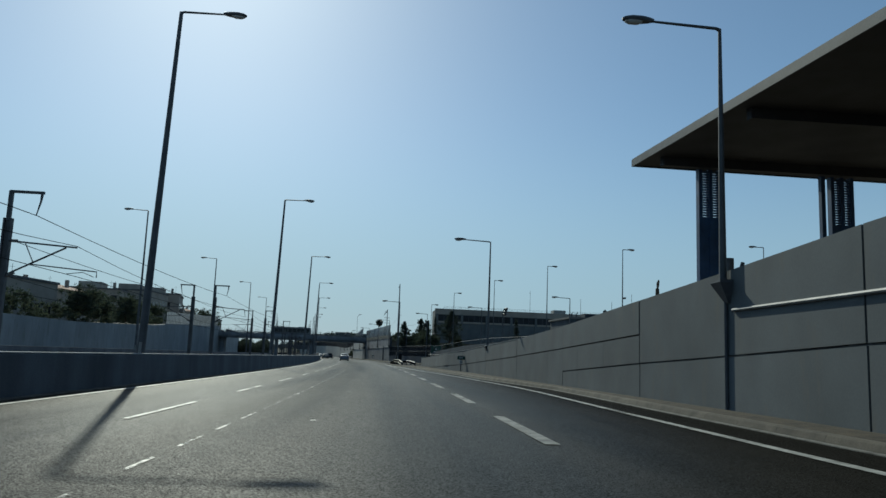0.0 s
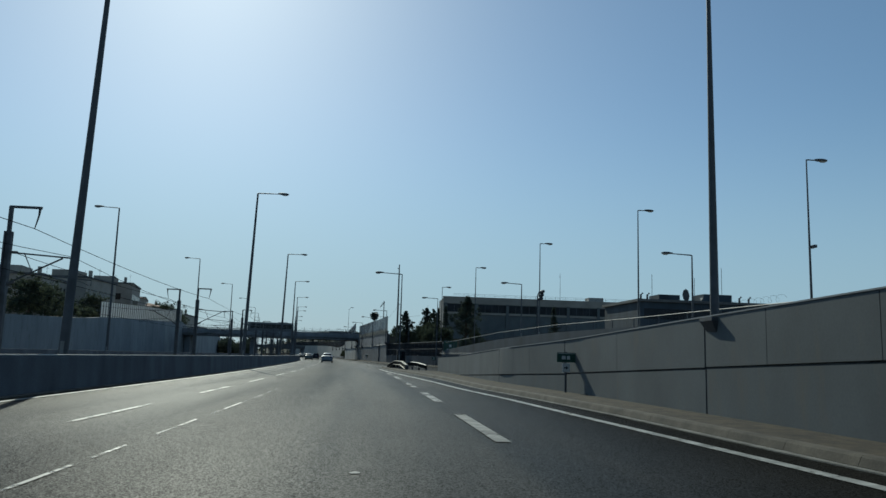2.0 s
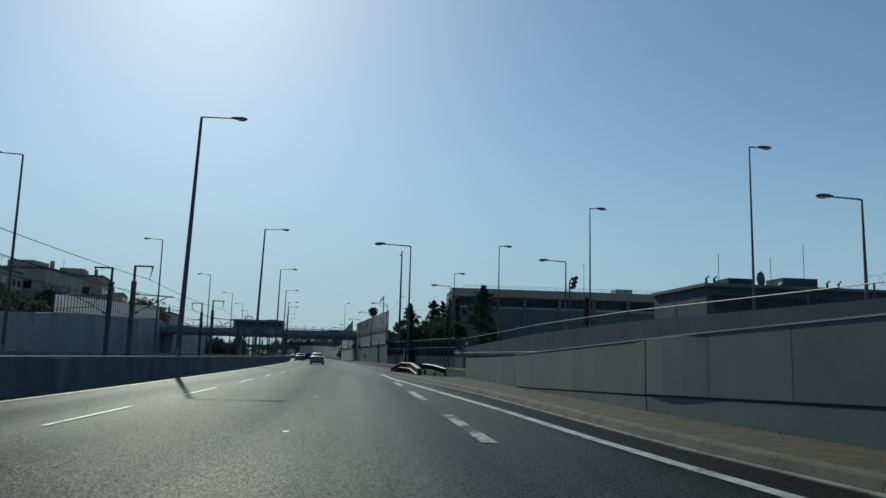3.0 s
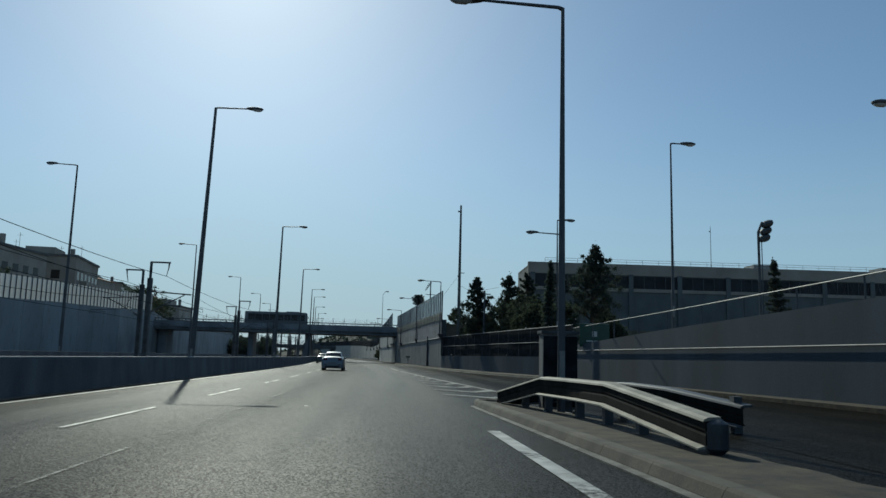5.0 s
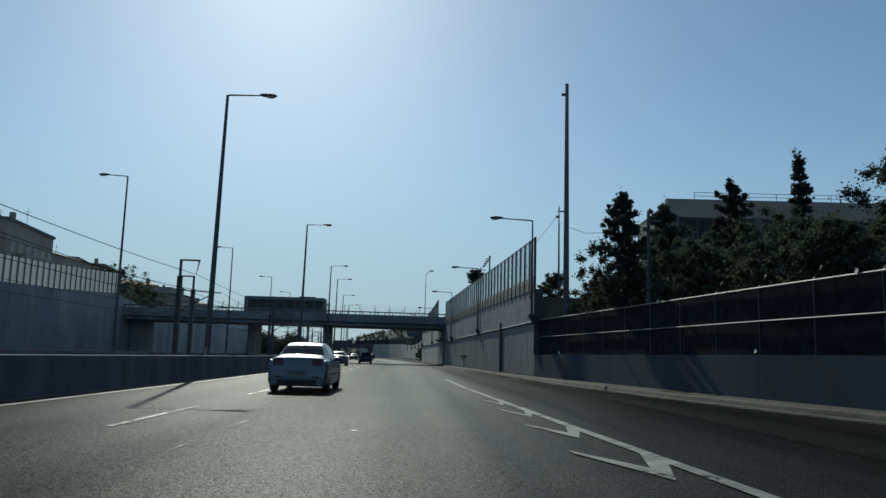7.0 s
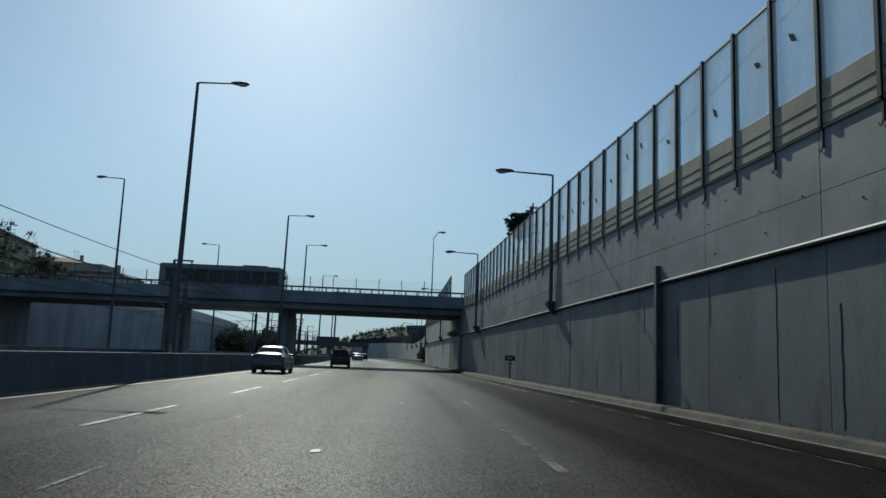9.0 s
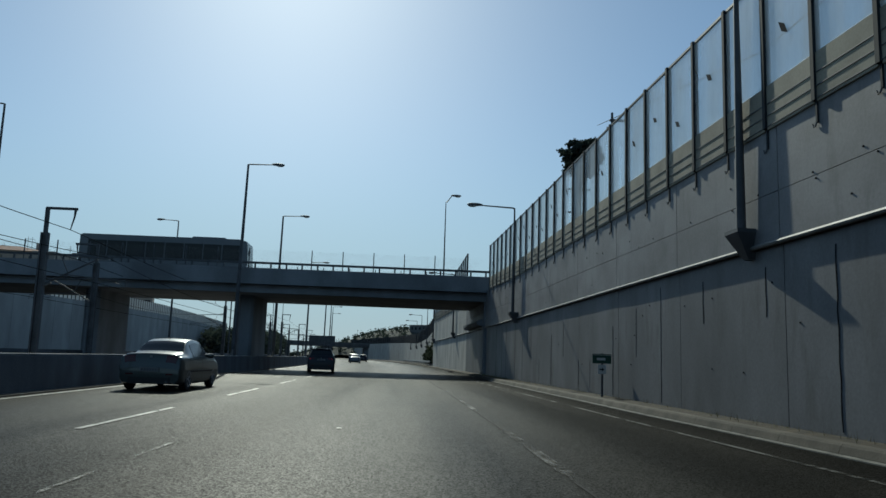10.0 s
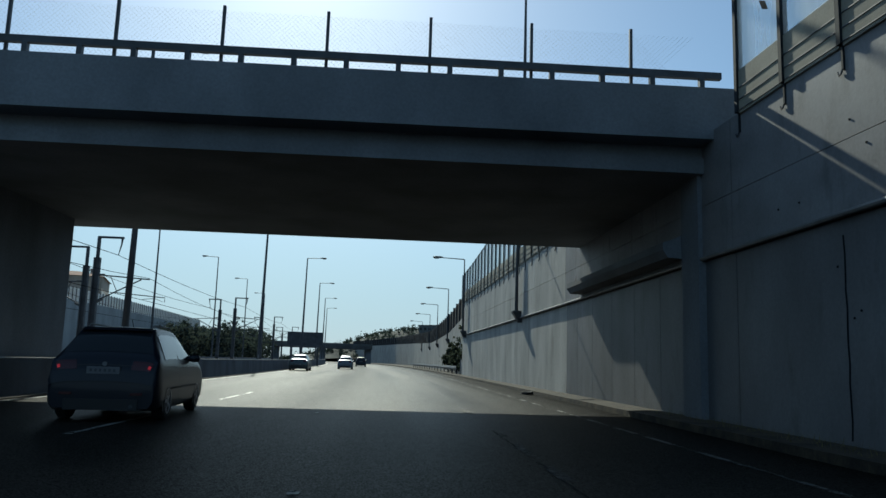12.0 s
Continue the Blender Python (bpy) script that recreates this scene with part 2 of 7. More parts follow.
BAND_GLASS = material("dusty_dark_glazing", (0.02, 0.024, 0.03), 0.45, vary=0.3, scale=0.6, grain=8, bump=0.0, spec=0.2)
STEEL = material("galvanised_steel", (0.24, 0.24, 0.235), 0.6, metal=0.5, vary=0.12, scale=2, grain=40, bump=0.05)
LAMP_STEEL = material("weathered_grey_steel", (0.075, 0.08, 0.088), 0.6, metal=0.1, vary=0.15, scale=2, grain=30, bump=0.05)
MAST_STEEL = material("weathered_mast_steel", (0.075, 0.08, 0.087), 0.65, vary=0.2, scale=2, grain=30, bump=0.05)
COPING = material("pale_coping", (0.4, 0.4, 0.38), 0.8, vary=0.15, scale=1.5, grain=25, bump=0.1)
SEAM = material("dark_bitumen_seam", (0.008, 0.008, 0.008), 0.7, vary=0.2, scale=4, grain=40, bump=0.1, spec=0.1)
STEEL_DARK = material("dark_painted_steel", (0.06, 0.066, 0.075), 0.55, vary=0.2, scale=2, grain=30, bump=0.05)
STEEL_BLUE = material("blue_painted_steel", (0.03, 0.07, 0.16), 0.5, vary=0.15, scale=2, grain=30, bump=0.05)
POST = material("dark_screen_post", (0.03, 0.036, 0.042), 0.75, vary=0.2, scale=2, grain=30, bump=0.05, spec=0.2)
GUTTER = material("pale_gutter_strip", (0.17, 0.163, 0.14), 0.9, vary=0.25, scale=2.5, grain=30, bump=0.3)
WIRE = material("dark_wire", (0.02, 0.022, 0.025), 1.0, vary=0.2, scale=3, grain=40, bump=0.0, spec=0.0)
FASCIA = material("dark_metal_fascia", (0.055, 0.065, 0.07), 0.6, vary=0.25, scale=1.2, grain=25, bump=0.05)
MESH_DARK = material("dark_screen", (0.02, 0.023, 0.027), 0.95, vary=0.25, scale=3, grain=60, bump=0.2, spec=0.1)
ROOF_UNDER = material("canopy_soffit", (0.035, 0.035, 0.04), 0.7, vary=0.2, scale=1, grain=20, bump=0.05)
BROWN_BOARD = material("brown_grey_board", (0.36, 0.325, 0.245), 0.8, vary=0.15, scale=1.2, grain=25, bump=0.1, rand=0.08)
RUBBER = material("tyre_rubber", (0.018, 0.018, 0.018), 0.85, vary=0.2, scale=8, grain=60, bump=0.1)
GREEN_SIGN = material("green_sign_face", (0.01, 0.055, 0.035), 0.45, vary=0.1, scale=3, grain=40, bump=0.0)
WHITE_PAINT = material("white_paint", (0.5, 0.5, 0.48), 0.5, vary=0.06, scale=3, grain=40, bump=0.0)
BARK = material("bark", (0.09, 0.065, 0.045), 0.95, vary=0.3, scale=4, grain=20, bump=0.6, distance=0.03)
LEAF = material("leaves", (0.075, 0.092, 0.065), 0.9, vary=0.22, scale=0.9, grain=9, bump=0.0, spec=0.08)
LEAF_DARK = material("dark_needles", (0.072, 0.088, 0.074), 0.9, vary=0.22, scale=0.9, grain=9, bump=0.0, spec=0.08)
GRASS = material("dry_grass", (0.2, 0.17, 0.07), 0.95, vary=0.3, scale=2, grain=20, bump=0.0)
TILE = material("roof_tiles", (0.28, 0.13, 0.08), 0.85, vary=0.2, scale=1, grain=8, bump=0.3)
PLASTER = material("plaster", (0.32, 0.29, 0.25), 0.9, vary=0.1, scale=0.4, grain=10, bump=0.05, rand=0.15)
DARK_GLASS = plain("dark_window_glass", (0.014, 0.018, 0.022), 0.12)
DARK_GLASS.node_tree.nodes["Principled BSDF"].inputs["Specular IOR Level"].default_value = 0.18
LENS = plain("lamp_lens", (0.45, 0.47, 0.48), 0.25)
SILVER = plain("silver_blue_paint", (0.115, 0.135, 0.16), 0.4, metal=0.4, coat=0.45)
BLACK_CAR = plain("dark_blue_paint", (0.007, 0.01, 0.018), 0.36, coat=0.12)
BLACK_CAR.node_tree.nodes["Principled BSDF"].inputs["Specular IOR Level"].default_value = 0.25
WHEEL_ALLOY = plain("wheel_alloy", (0.3, 0.3, 0.31), 0.4, metal=0.3)
GREY_GREEN = plain("grey_green_paint", (0.035, 0.045, 0.043), 0.3, metal=0.2, coat=0.5)
BUS_PAINT = plain("bus_grey_paint", (0.075, 0.085, 0.1), 0.4, coat=0.4)
RED_LENS = plain("red_lens", (0.05, 0.006, 0.009), 0.25)
RED_LIT = plain("lit_red_lens", (0.7, 0.025, 0.03), 0.3, emit=0.2)
PLATE = plain("plate_white", (0.14, 0.14, 0.145), 0.5)
BLACK = plain("black_plastic", (0.015, 0.015, 0.015), 0.6)


def wear_through(m, bare, scale=7.0):
    """Lets the ground show through the paint where noise says it has worn away; bare is the share that is gone."""
    n, ln = m.node_tree.nodes, m.node_tree.links
    geo = n.new("ShaderNodeNewGeometry")
    fine, broad = n.new("ShaderNodeTexNoise"), n.new("ShaderNodeTexNoise")
    fine.inputs["Scale"].default_value, fine.inputs["Detail"].default_value, fine.inputs["Roughness"].default_value = scale, 9, 0.75
    broad.inputs["Scale"].default_value, broad.inputs["Detail"].default_value = 0.8, 3
    both = n.new("ShaderNodeMath")
    both.operation = "ADD"
    for k, q in enumerate((fine, broad)):
        ln.new(geo.outputs["Position"], q.inputs["Vector"])
        ln.new(q.outputs[0], both.inputs[k])
    cut = n.new("ShaderNodeMapRange")
    c = 1.0 + (bare - 0.5) * 0.5
    cut.inputs[1].default_value, cut.inputs[2].default_value = c - 0.1, c + 0.12
    ln.new(both.outputs[0], cut.inputs[0])
    tr = n.new("ShaderNodeBsdfTransparent")
    mx = n.new("ShaderNodeMixShader")
    ln.new(cut.outputs[0], mx.inputs[0])
    ln.new(tr.outputs[0], mx.inputs[1])
    ln.new(n["Principled BSDF"].outputs[0], mx.inputs[2])
    ln.new(mx.outputs[0], n["Material Output"].inputs[0])


def backlit(m, color):
    """Leaves glow a little where the sun stands behind them."""
    n, ln = m.node_tree.nodes, m.node_tree.links
    tl = n.new("ShaderNodeBsdfTranslucent")
    tl.inputs[0].default_value = (*color, 1)
    mx = n.new("ShaderNodeMixShader")
    mx.inputs[0].default_value = 0.4
    ln.new(n["Principled BSDF"].outputs[0], mx.inputs[1])
    ln.new(tl.outputs[0], mx.inputs[2])
    ln.new(mx.outputs[0], n["Material Output"].inputs[0])


backlit(LEAF, (0.075, 0.092, 0.06))
backlit(LEAF_DARK, (0.062, 0.078, 0.06))
for m_, bare_ in ((PAINT, 0.12), (PAINT_OLD, 0.27), (PAINT_THIN, 0.5), (PAINT_FAINT, 0.62), (PAINT_HATCH, 0.2)):
    wear_through(m_, bare_)


def clear_pane():
    """Acrylic sheet: mostly clear, slightly milky, with a faint gloss."""
    m = bpy.data.materials.new("clear_acrylic")
    m.use_nodes = True
    n, ln = m.node_tree.nodes, m.node_tree.links
    b = n["Principled BSDF"]
    b.inputs["Base Color"].default_value = (0.93, 0.95, 0.94, 1)
    b.inputs["Roughness"].default_value = 0.25
    tr = n.new("ShaderNodeBsdfTransparent")
    tr.inputs[0].default_value = (0.97, 0.985, 0.985, 1)
    mx = n.new("ShaderNodeMixShader")
    geo = n.new("ShaderNodeNewGeometry")
    no = n.new("ShaderNodeTexNoise")
    no.inputs["Scale"].default_value, no.inputs["Detail"].default_value = 0.9, 5
    mr = n.new("ShaderNodeMapRange")
    mr.inputs[1].default_value, mr.inputs[2].default_value = 0.35, 0.75
    mr.inputs[3].default_value, mr.inputs[4].default_value = 0.24, 0.62
    vm = n.new("ShaderNodeMapping")
    vm.inputs["Scale"].default_value = (1.4, 1.4, 0.35)
    ln.new(geo.outputs["Position"], vm.inputs[0])
    ln.new(vm.outputs[0], no.inputs["Vector"])
    ln.new(no.outputs[0], mr.inputs[0])
    ln.new(mr.outputs[0], mx.inputs[0])
    tl = n.new("ShaderNodeBsdfTranslucent")
    tl.inputs[0].default_value = (0.93, 0.95, 0.94, 1)
    half = n.new("ShaderNodeMixShader")
    half.inputs[0].default_value = 0.6
    ln.new(b.outputs[0], half.inputs[1])
    ln.new(tl.outputs[0], half.inputs[2])
    ln.new(tr.outputs[0], mx.inputs[1])
    ln.new(half.outputs[0], mx.inputs[2])
    ln.new(mx.outputs[0], n["Material Output"].inputs[0])
    return m


ACRYLIC = clear_pane()


def milky_pane():
    """Weathered milky sheet that lets daylight glow through."""
    m = bpy.data.materials.new("milky_sheet")
    m.use_nodes = True
    n, ln = m.node_tree.nodes, m.node_tree.links
    b = n["Principled BSDF"]
    b.inputs["Base Color"].default_value = (0.5, 0.52, 0.52, 1)
    b.inputs["Roughness"].default_value = 0.5
    tl = n.new("ShaderNodeBsdfTranslucent")
    tl.inputs[0].default_value = (0.85, 0.87, 0.87, 1)
    tr = n.new("ShaderNodeBsdfTransparent")
    tr.inputs[0].default_value = (0.9, 0.93, 0.95, 1)
    geo = n.new("ShaderNodeNewGeometry")
    no = n.new("ShaderNodeTexNoise")
    no.inputs["Scale"].default_value, no.inputs["Detail"].default_value = 0.7, 5
    ln.new(geo.outputs["Position"], no.inputs["Vector"])
    a_, c_ = n.new("ShaderNodeMixShader"), n.new("ShaderNodeMixShader")
    a_.inputs[0].default_value = 0.8
    ln.new(b.outputs[0], a_.inputs[1])
    ln.new(tl.outputs[0], a_.inputs[2])
    mr = n.new("ShaderNodeMapRange")
    mr.inputs[1].default_value, mr.inputs[2].default_value = 0.3, 0.7
    mr.inputs[3].default_value, mr.inputs[4].default_value = 0.08, 0.25
    ln.new(no.outputs[0], mr.inputs[0])
    ln.new(mr.outputs[0], c_.inputs[0])
    ln.new(a_.outputs[0], c_.inputs[1])
    ln.new(tr.outputs[0], c_.inputs[2])
    ln.new(c_.outputs[0], n["Material Output"].inputs[0])
    return m


MILKY = milky_pane()


# ---- mesh building ----
class Shape:
    """Gathers corners and faces of one mesh."""

    def __init__(self):
        self.v, self.f = [], []

    def add(self, verts, faces):
        k = len(self.v)
        self.v += [Vector(v) for v in verts]
        self.f += [tuple(i + k for i in f) for f in faces]
        return self

    def box(self, x0, y0, z0, x1, y1, z1, m=None, bevel=0.0):
        if bevel:
            b = min(bevel, (x1 - x0) * 0.45, (y1 - y0) * 0.45)
            ring = [(x0 + b, y0), (x1 - b, y0), (x1, y0 + b), (x1, y1 - b), (x1 - b, y1), (x0 + b, y1), (x0, y1 - b), (x0, y0 + b)]
            vs = [(x, y, z) for z in (z0, z1) for x, y in ring]
            fs = [tuple(range(7, -1, -1)), tuple(range(8, 16))] + [(i, (i + 1) % 8, 8 + (i + 1) % 8, 8 + i) for i in range(8)]
        else:
            vs = [(x0, y0, z0), (x1, y0, z0), (x1, y1, z0), (x0, y1, z0), (x0, y0, z1), (x1, y0, z1), (x1, y1, z1), (x0, y1, z1)]
            fs = [(3, 2, 1, 0), (4, 5, 6, 7), (0, 1, 5, 4), (1, 2, 6, 5), (2, 3, 7, 6), (3, 0, 4, 7)]
        return self.add([m @ Vector(v) for v in vs] if m else vs, fs)

    def rings(self, rings, caps=True, closed=True):
        """Skins rings of the same number of points, one after another."""
        n, k = len(rings[0]), len(rings)
        vs = [p for r in rings for p in r]
        fs = []
        for j in range(k - 1):
            for i in range(n if closed else n - 1):
                i2 = (i + 1) % n
                fs.append((j * n + i, j * n + i2, (j + 1) * n + i2, (j + 1) * n + i))
        if caps and closed:
            fs.append(tuple(range(n - 1, -1, -1)))
            fs.append(tuple((k - 1) * n + i for i in range(n)))
        return self.add(vs, fs)

    def tube(self, points, radii, n=8, caps=True):
        pts = [Vector(p) for p in points]
        if not isinstance(radii, (list, tuple)):
            radii = [radii] * len(pts)
        out = []
        for i, p in enumerate(pts):
            t = (pts[min(i + 1, len(pts) - 1)] - pts[max(i - 1, 0)]).normalized()
            u = t.orthogonal().normalized() if abs(t.z) > 0.9 else t.cross(Vector((0, 0, 1))).normalized()
            w = t.cross(u)
            out.append([p + (u * math.cos(2 * math.pi * j / n) + w * math.sin(2 * math.pi * j / n)) * radii[i] for j in range(n)])
        return self.rings(out, caps)

    def along(self, ss, section):
        """Sweeps a closed section, given as (d, z) corners at each s, along the road."""
        return self.rings([[P(s, d, z) for d, z in section(s)] for s in ss])

    def sheet(self, ss, section):
        return self.rings([[P(s, d, z) for d, z in section(s)] for s in ss], caps=False, closed=False)

    def mesh(self, name, mat, smooth=False):
        me = bpy.data.meshes.new(name)
        me.from_pydata([tuple(v) for v in self.v], [], self.f)
        bm = bmesh.new()
        bm.from_mesh(me)
        bmesh.ops.recalc_face_normals(bm, faces=bm.faces)
        bm.to_mesh(me)
        bm.free()
        me.materials.append(mat)
        if smooth:
            me.polygons.foreach_set("use_smooth", [True] * len(me.polygons))
            me.set_sharp_from_angle(angle=radians(38))
        return me


def part(name, shape, mat, parent, label="", smooth=False, m=None):
    ob = new(name, shape.mesh(name, mat, smooth))
    ob.parent = parent
    if m is not None:
        ob.matrix_basis = m
    if label:
        tagged(ob, label=label)
    return ob


def piece(name, me, parent, m):
    ob = new(name, me)
    ob.parent = parent
    ob.matrix_basis = m
    return ob


def structure(name, shape, mat, label, category, smooth=False):
    return tagged(new(name, shape.mesh(name, mat, smooth)), label, category, kind="structure")


def thing(name, label, category, m=None, group="", kind=""):
    ob = new(name)
    if m is not None:
        ob.matrix_basis = m
    return tagged(ob, label, category, group, kind)

# ---- ground and road ----
RIGHT_KERB = [(-40, 6.5), (10, 6.5), (19, 6.55), (24, 6.66), (31, 6.7), (38, 6.1), (44.4, 5.58), (52, 5.4), (61, 4.8), (64, 4.5), (66, 4.39), (70, 4.3), (78, 4.1), (94, 3.08), (98, 2.9), (101, 2.78), (105, 2.57), (108, 2.42), (109.6, 2.36)]
EDGE = [(-40, 5.3), (10, 5.2), (18, 5.25), (28, 5.45), (33, 5.42), (44, 4.88), (51, 4.47), (59, 4.05), (62, 3.76), (66, 3.52), (71, 3.35), (94, 2.13), (101, 2.0), (103.5, 1.95)]
RAMP_KERB = [(84, 13.0), (108, 12.6), (126, 11.8), (136, 11.1), (146, 9.0), (152, 8.0), (163, 6.9), (180, 6.3), (190, 5.85), (200, 5.5), (205, 5.42), (212, 5.28), (233, 5.1), (250, 5.1), (300, 5.4), (420, 5.6)]
LEFT_KERB = [(-40, -7.2), (75, -7.05), (126, -7.5), (180, -7.7), (210, -8.2), (300, -8.4), (420, -8.4)]
WALL_A = [(-50, 7.8), (18, 7.8), (24, 7.6), (33, 7.4), (42, 7.12), (51, 6.9), (60, 6.6), (69, 6.0), (96, 5.75)]
WALL_A_TOP = [(-40, 5.4), (0, 4.05), (11.8, 3.7), (17.3, 3.45), (21.7, 3.22), (24, 3.1), (26, 3.0), (30.3, 2.78), (33.3, 2.64), (42, 2.3), (52, 2.05), (61, 1.78), (71, 1.55), (82, 1.3), (96, 1.15)]
FENCE_WALL = [(55, 17.5), (60, 17.15), (100, 14.35), (126, 12.55), (138, 11.75), (151, 9.8), (172.0, 7.14)]
NOISE = [(160, 7.3), (172, 7.1), (180, 6.9), (194, 6.5), (205, 6.3), (233, 6.1), (300, 6.1), (420, 6.3)]
NOISE_END = 281.0
FAR_WALL = [(283, 6.6), (303, 7.4), (327, 8.6), (350, 9.8), (400, 11.9), (450, 12.4), (520, 8.4), (545, 6.6)]
FAR_TOP = [(283, 7.2), (303, 6.5), (350, 6.4), (400, 7.4), (450, 8.1), (545, 8.6)]
NOISE_TOP = [(172, 5.15), (180, 5.25), (185, 5.32), (195, 5.36), (204, 5.4), (211, 5.5), (222, 5.5), (226, 5.58), (231, 5.72), (245, 5.85), (281, 5.9)]
LEFT_WALL = [(-60, -41.0), (173, -41.0), (232, -37.0), (620, -37.0)]
DECK_S0, DECK_S1, DECK_Z0, DECK_Z1 = 233.3, 244.0, 5.05, 6.5

g = Shape()
g.add([(-3000, -3000, -0.6), (3000, -3000, -0.6), (3000, 3000, -0.6), (-3000, 3000, -0.6)], [(0, 1, 2, 3)])
structure("ground", g, EARTH, "dry brown earth reaching to the horizon", "ground")

road = Shape()
road.sheet(steps(-40, 700, 6), lambda s: [(-22.2, 0.0 - 0.1), (-8.6, -0.1), (-8.6, 0.0), (0, 0), (7.5, 0.0)])
road_ss = steps(-40, 700, 6)
road_ob = structure("road", road, ASPHALT, "worn grey asphalt motorway carriageway with polished wheel tracks and painted sun glare", "road")
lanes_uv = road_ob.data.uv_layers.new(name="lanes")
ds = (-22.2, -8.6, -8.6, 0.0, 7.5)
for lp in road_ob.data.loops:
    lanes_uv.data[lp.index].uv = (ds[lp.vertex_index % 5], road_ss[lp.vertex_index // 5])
ramp = Shape()
ramp.sheet(steps(82, 190, 3), lambda s: [(min(5.6, lerp(s, RAMP_KERB) - 0.5), 0.006), (lerp(s, RAMP_KERB) + 0.3, 0.006)])
ramp_ob = structure("ramp_road", ramp, ASPHALT, "dark asphalt merging slip road", "road")
ramp_uv = ramp_ob.data.uv_layers.new(name="lanes")
ramp_ss = steps(82, 190, 3)
for lp in ramp_ob.data.loops:
    s_ = ramp_ss[lp.vertex_index // 2]
    ramp_uv.data[lp.index].uv = ((min(5.6, lerp(s_, RAMP_KERB) - 0.5), lerp(s_, RAMP_KERB) + 0.3)[lp.vertex_index % 2], s_)
opp = Shape()
opp.sheet(steps(-40, 700, 10), lambda s: [(-36.8, 0.0), (-22.0, 0.0)])
structure("far_carriageway", opp, ASPHALT_RAMP, "asphalt of the opposite carriageway", "road")
bed = Shape()
bed.along(steps(-40, 700, 10), lambda s: [(-21.0, -0.05), (-20.2, 0.12), (-9.8, 0.12), (-9.0, -0.05)])
structure("track_bed", bed, BALLAST, "stone ballast bed of the railway", "railway")


def line(name, ss, dfun, w, mat, label, z=0.01):
    sh = Shape()
    sh.sheet(ss, lambda s: [(dfun(s) - w / 2, z), (dfun(s) + w / 2, z)])
    return structure(name, sh, mat, label, "road marking")


line("edge_line", steps(-40, 103.5, 2.5), lambda s: lerp(s, EDGE), 0.2, PAINT, "solid white edge line")
line("edge_line_beyond", steps(166, 420, 4), lambda s: lerp(s, RAMP_KERB) - 1.05, 0.1, PAINT_THIN, "faded white edge line along the wall")
seam_line = thing("worn_lane_line", "thin worn remains of an old lane line", "road marking", kind="structure")
sr_ = random.Random(31)
s0 = -36.0
while s0 < 192:
    s1 = s0 + sr_.uniform(0.8, 3.4)
    sh = Shape()
    sh.sheet([s0, (s0 + s1) / 2, s1], lambda s: [(-2.6 - 0.024, 0.009), (-2.6 + 0.024, 0.009)])
    part("remnant", sh, PAINT_THIN if s0 < 62 else PAINT_FAINT, seam_line)
    s0 = s1 + (0.06 if 88 < s0 < 134 else sr_.uniform(0.1, 1.2))
line("left_edge_line", steps(-40, 420, 4), lambda s: lerp(s, LEFT_KERB) + 0.17, 0.13, PAINT, "white edge line beside the median wall")
dashes = thing("dashed_lane_line", "broken white lane line between the lanes", "road marking", kind="structure")
for s0 in [10.2 + 9.14 * k for k in range(-3, 7)] + [75.0, 84.7]:
    sh = Shape()
    sh.sheet(steps(s0, s0 + 4.9, 1.7), lambda s: [(1.92 - 0.11, 0.012), (1.92 + 0.11, 0.012)])
    part("dash", sh, PAINT_HATCH if s0 < 50 else PAINT_OLD, dashes)
for i in range(0, 14):
    s0 = 172.0 + 9.1 * i
    sh = Shape()
    sh.sheet(steps(s0, s0 + 4.9, 1.7), lambda s: [(1.7 - 0.07, 0.012), (1.7 + 0.07, 0.012)])
    part("dash", sh, PAINT_FAINT, dashes)
for i in range(-3, 26):
    s0 = 12.0 + 9.07 * i
    sh = Shape()
    sh.sheet(steps(s0, s0 + 4.4, 1.5), lambda s: [(-4.2 - 0.05, 0.012), (-4.2 + 0.05, 0.012)])
    part("dash", sh, PAINT_OLD, dashes)

# hatched nose where the slip road merges
CHEV = [(110.5, 4.55), (117, 4.25), (124, 3.72), (132, 3.1), (141, 2.6), (156, 1.9), (166, 1.75)]
CHEV_IN = [(110.5, 2.1), (128, 1.95), (166, 1.7)]
line("merge_line", steps(110.5, 166, 2), lambda s: lerp(s, CHEV), 0.18, PAINT_HATCH, "white line between the slip road and the hatching", 0.014)
line("slip_road_edge_line", steps(116, 166, 2), lambda s: lerp(s, RAMP_KERB) - 0.4, 0.09, PAINT_OLD, "thin white edge line of the slip road", 0.013)
hatch = thing("hatching", "painted white chevron hatching on the merge nose", "road marking", kind="structure")
for i in range(11):
    s0 = 113.2 + 3.65 * i
    a0, b0 = lerp(s0 + 1.2, CHEV_IN), lerp(s0, CHEV)
    if b0 - a0 < 0.5:
        break
    n = (a0 * 0.45 + b0 * 0.55)
    sh = Shape()
    sh.add([P(s0 + 2.0, a0, 0.014), P(s0 + 2.3, a0, 0.014), P(s0 + 0.9, n, 0.014), P(s0 + 0.1, n, 0.014)], [(0, 1, 2, 3)])
    sh.add([P(s0 + 0.1, n, 0.0142), P(s0 + 0.9, n, 0.0142), P(s0 + 2.9, b0 - 0.06, 0.0142), P(s0 + 1.6, b0 - 0.06, 0.0142)], [(0, 1, 2, 3)])
    part("stripe", sh, PAINT_HATCH, hatch)

seam = thing("road_seam", "jagged dark bitumen seam between two strips of asphalt", "road seam", kind="structure")
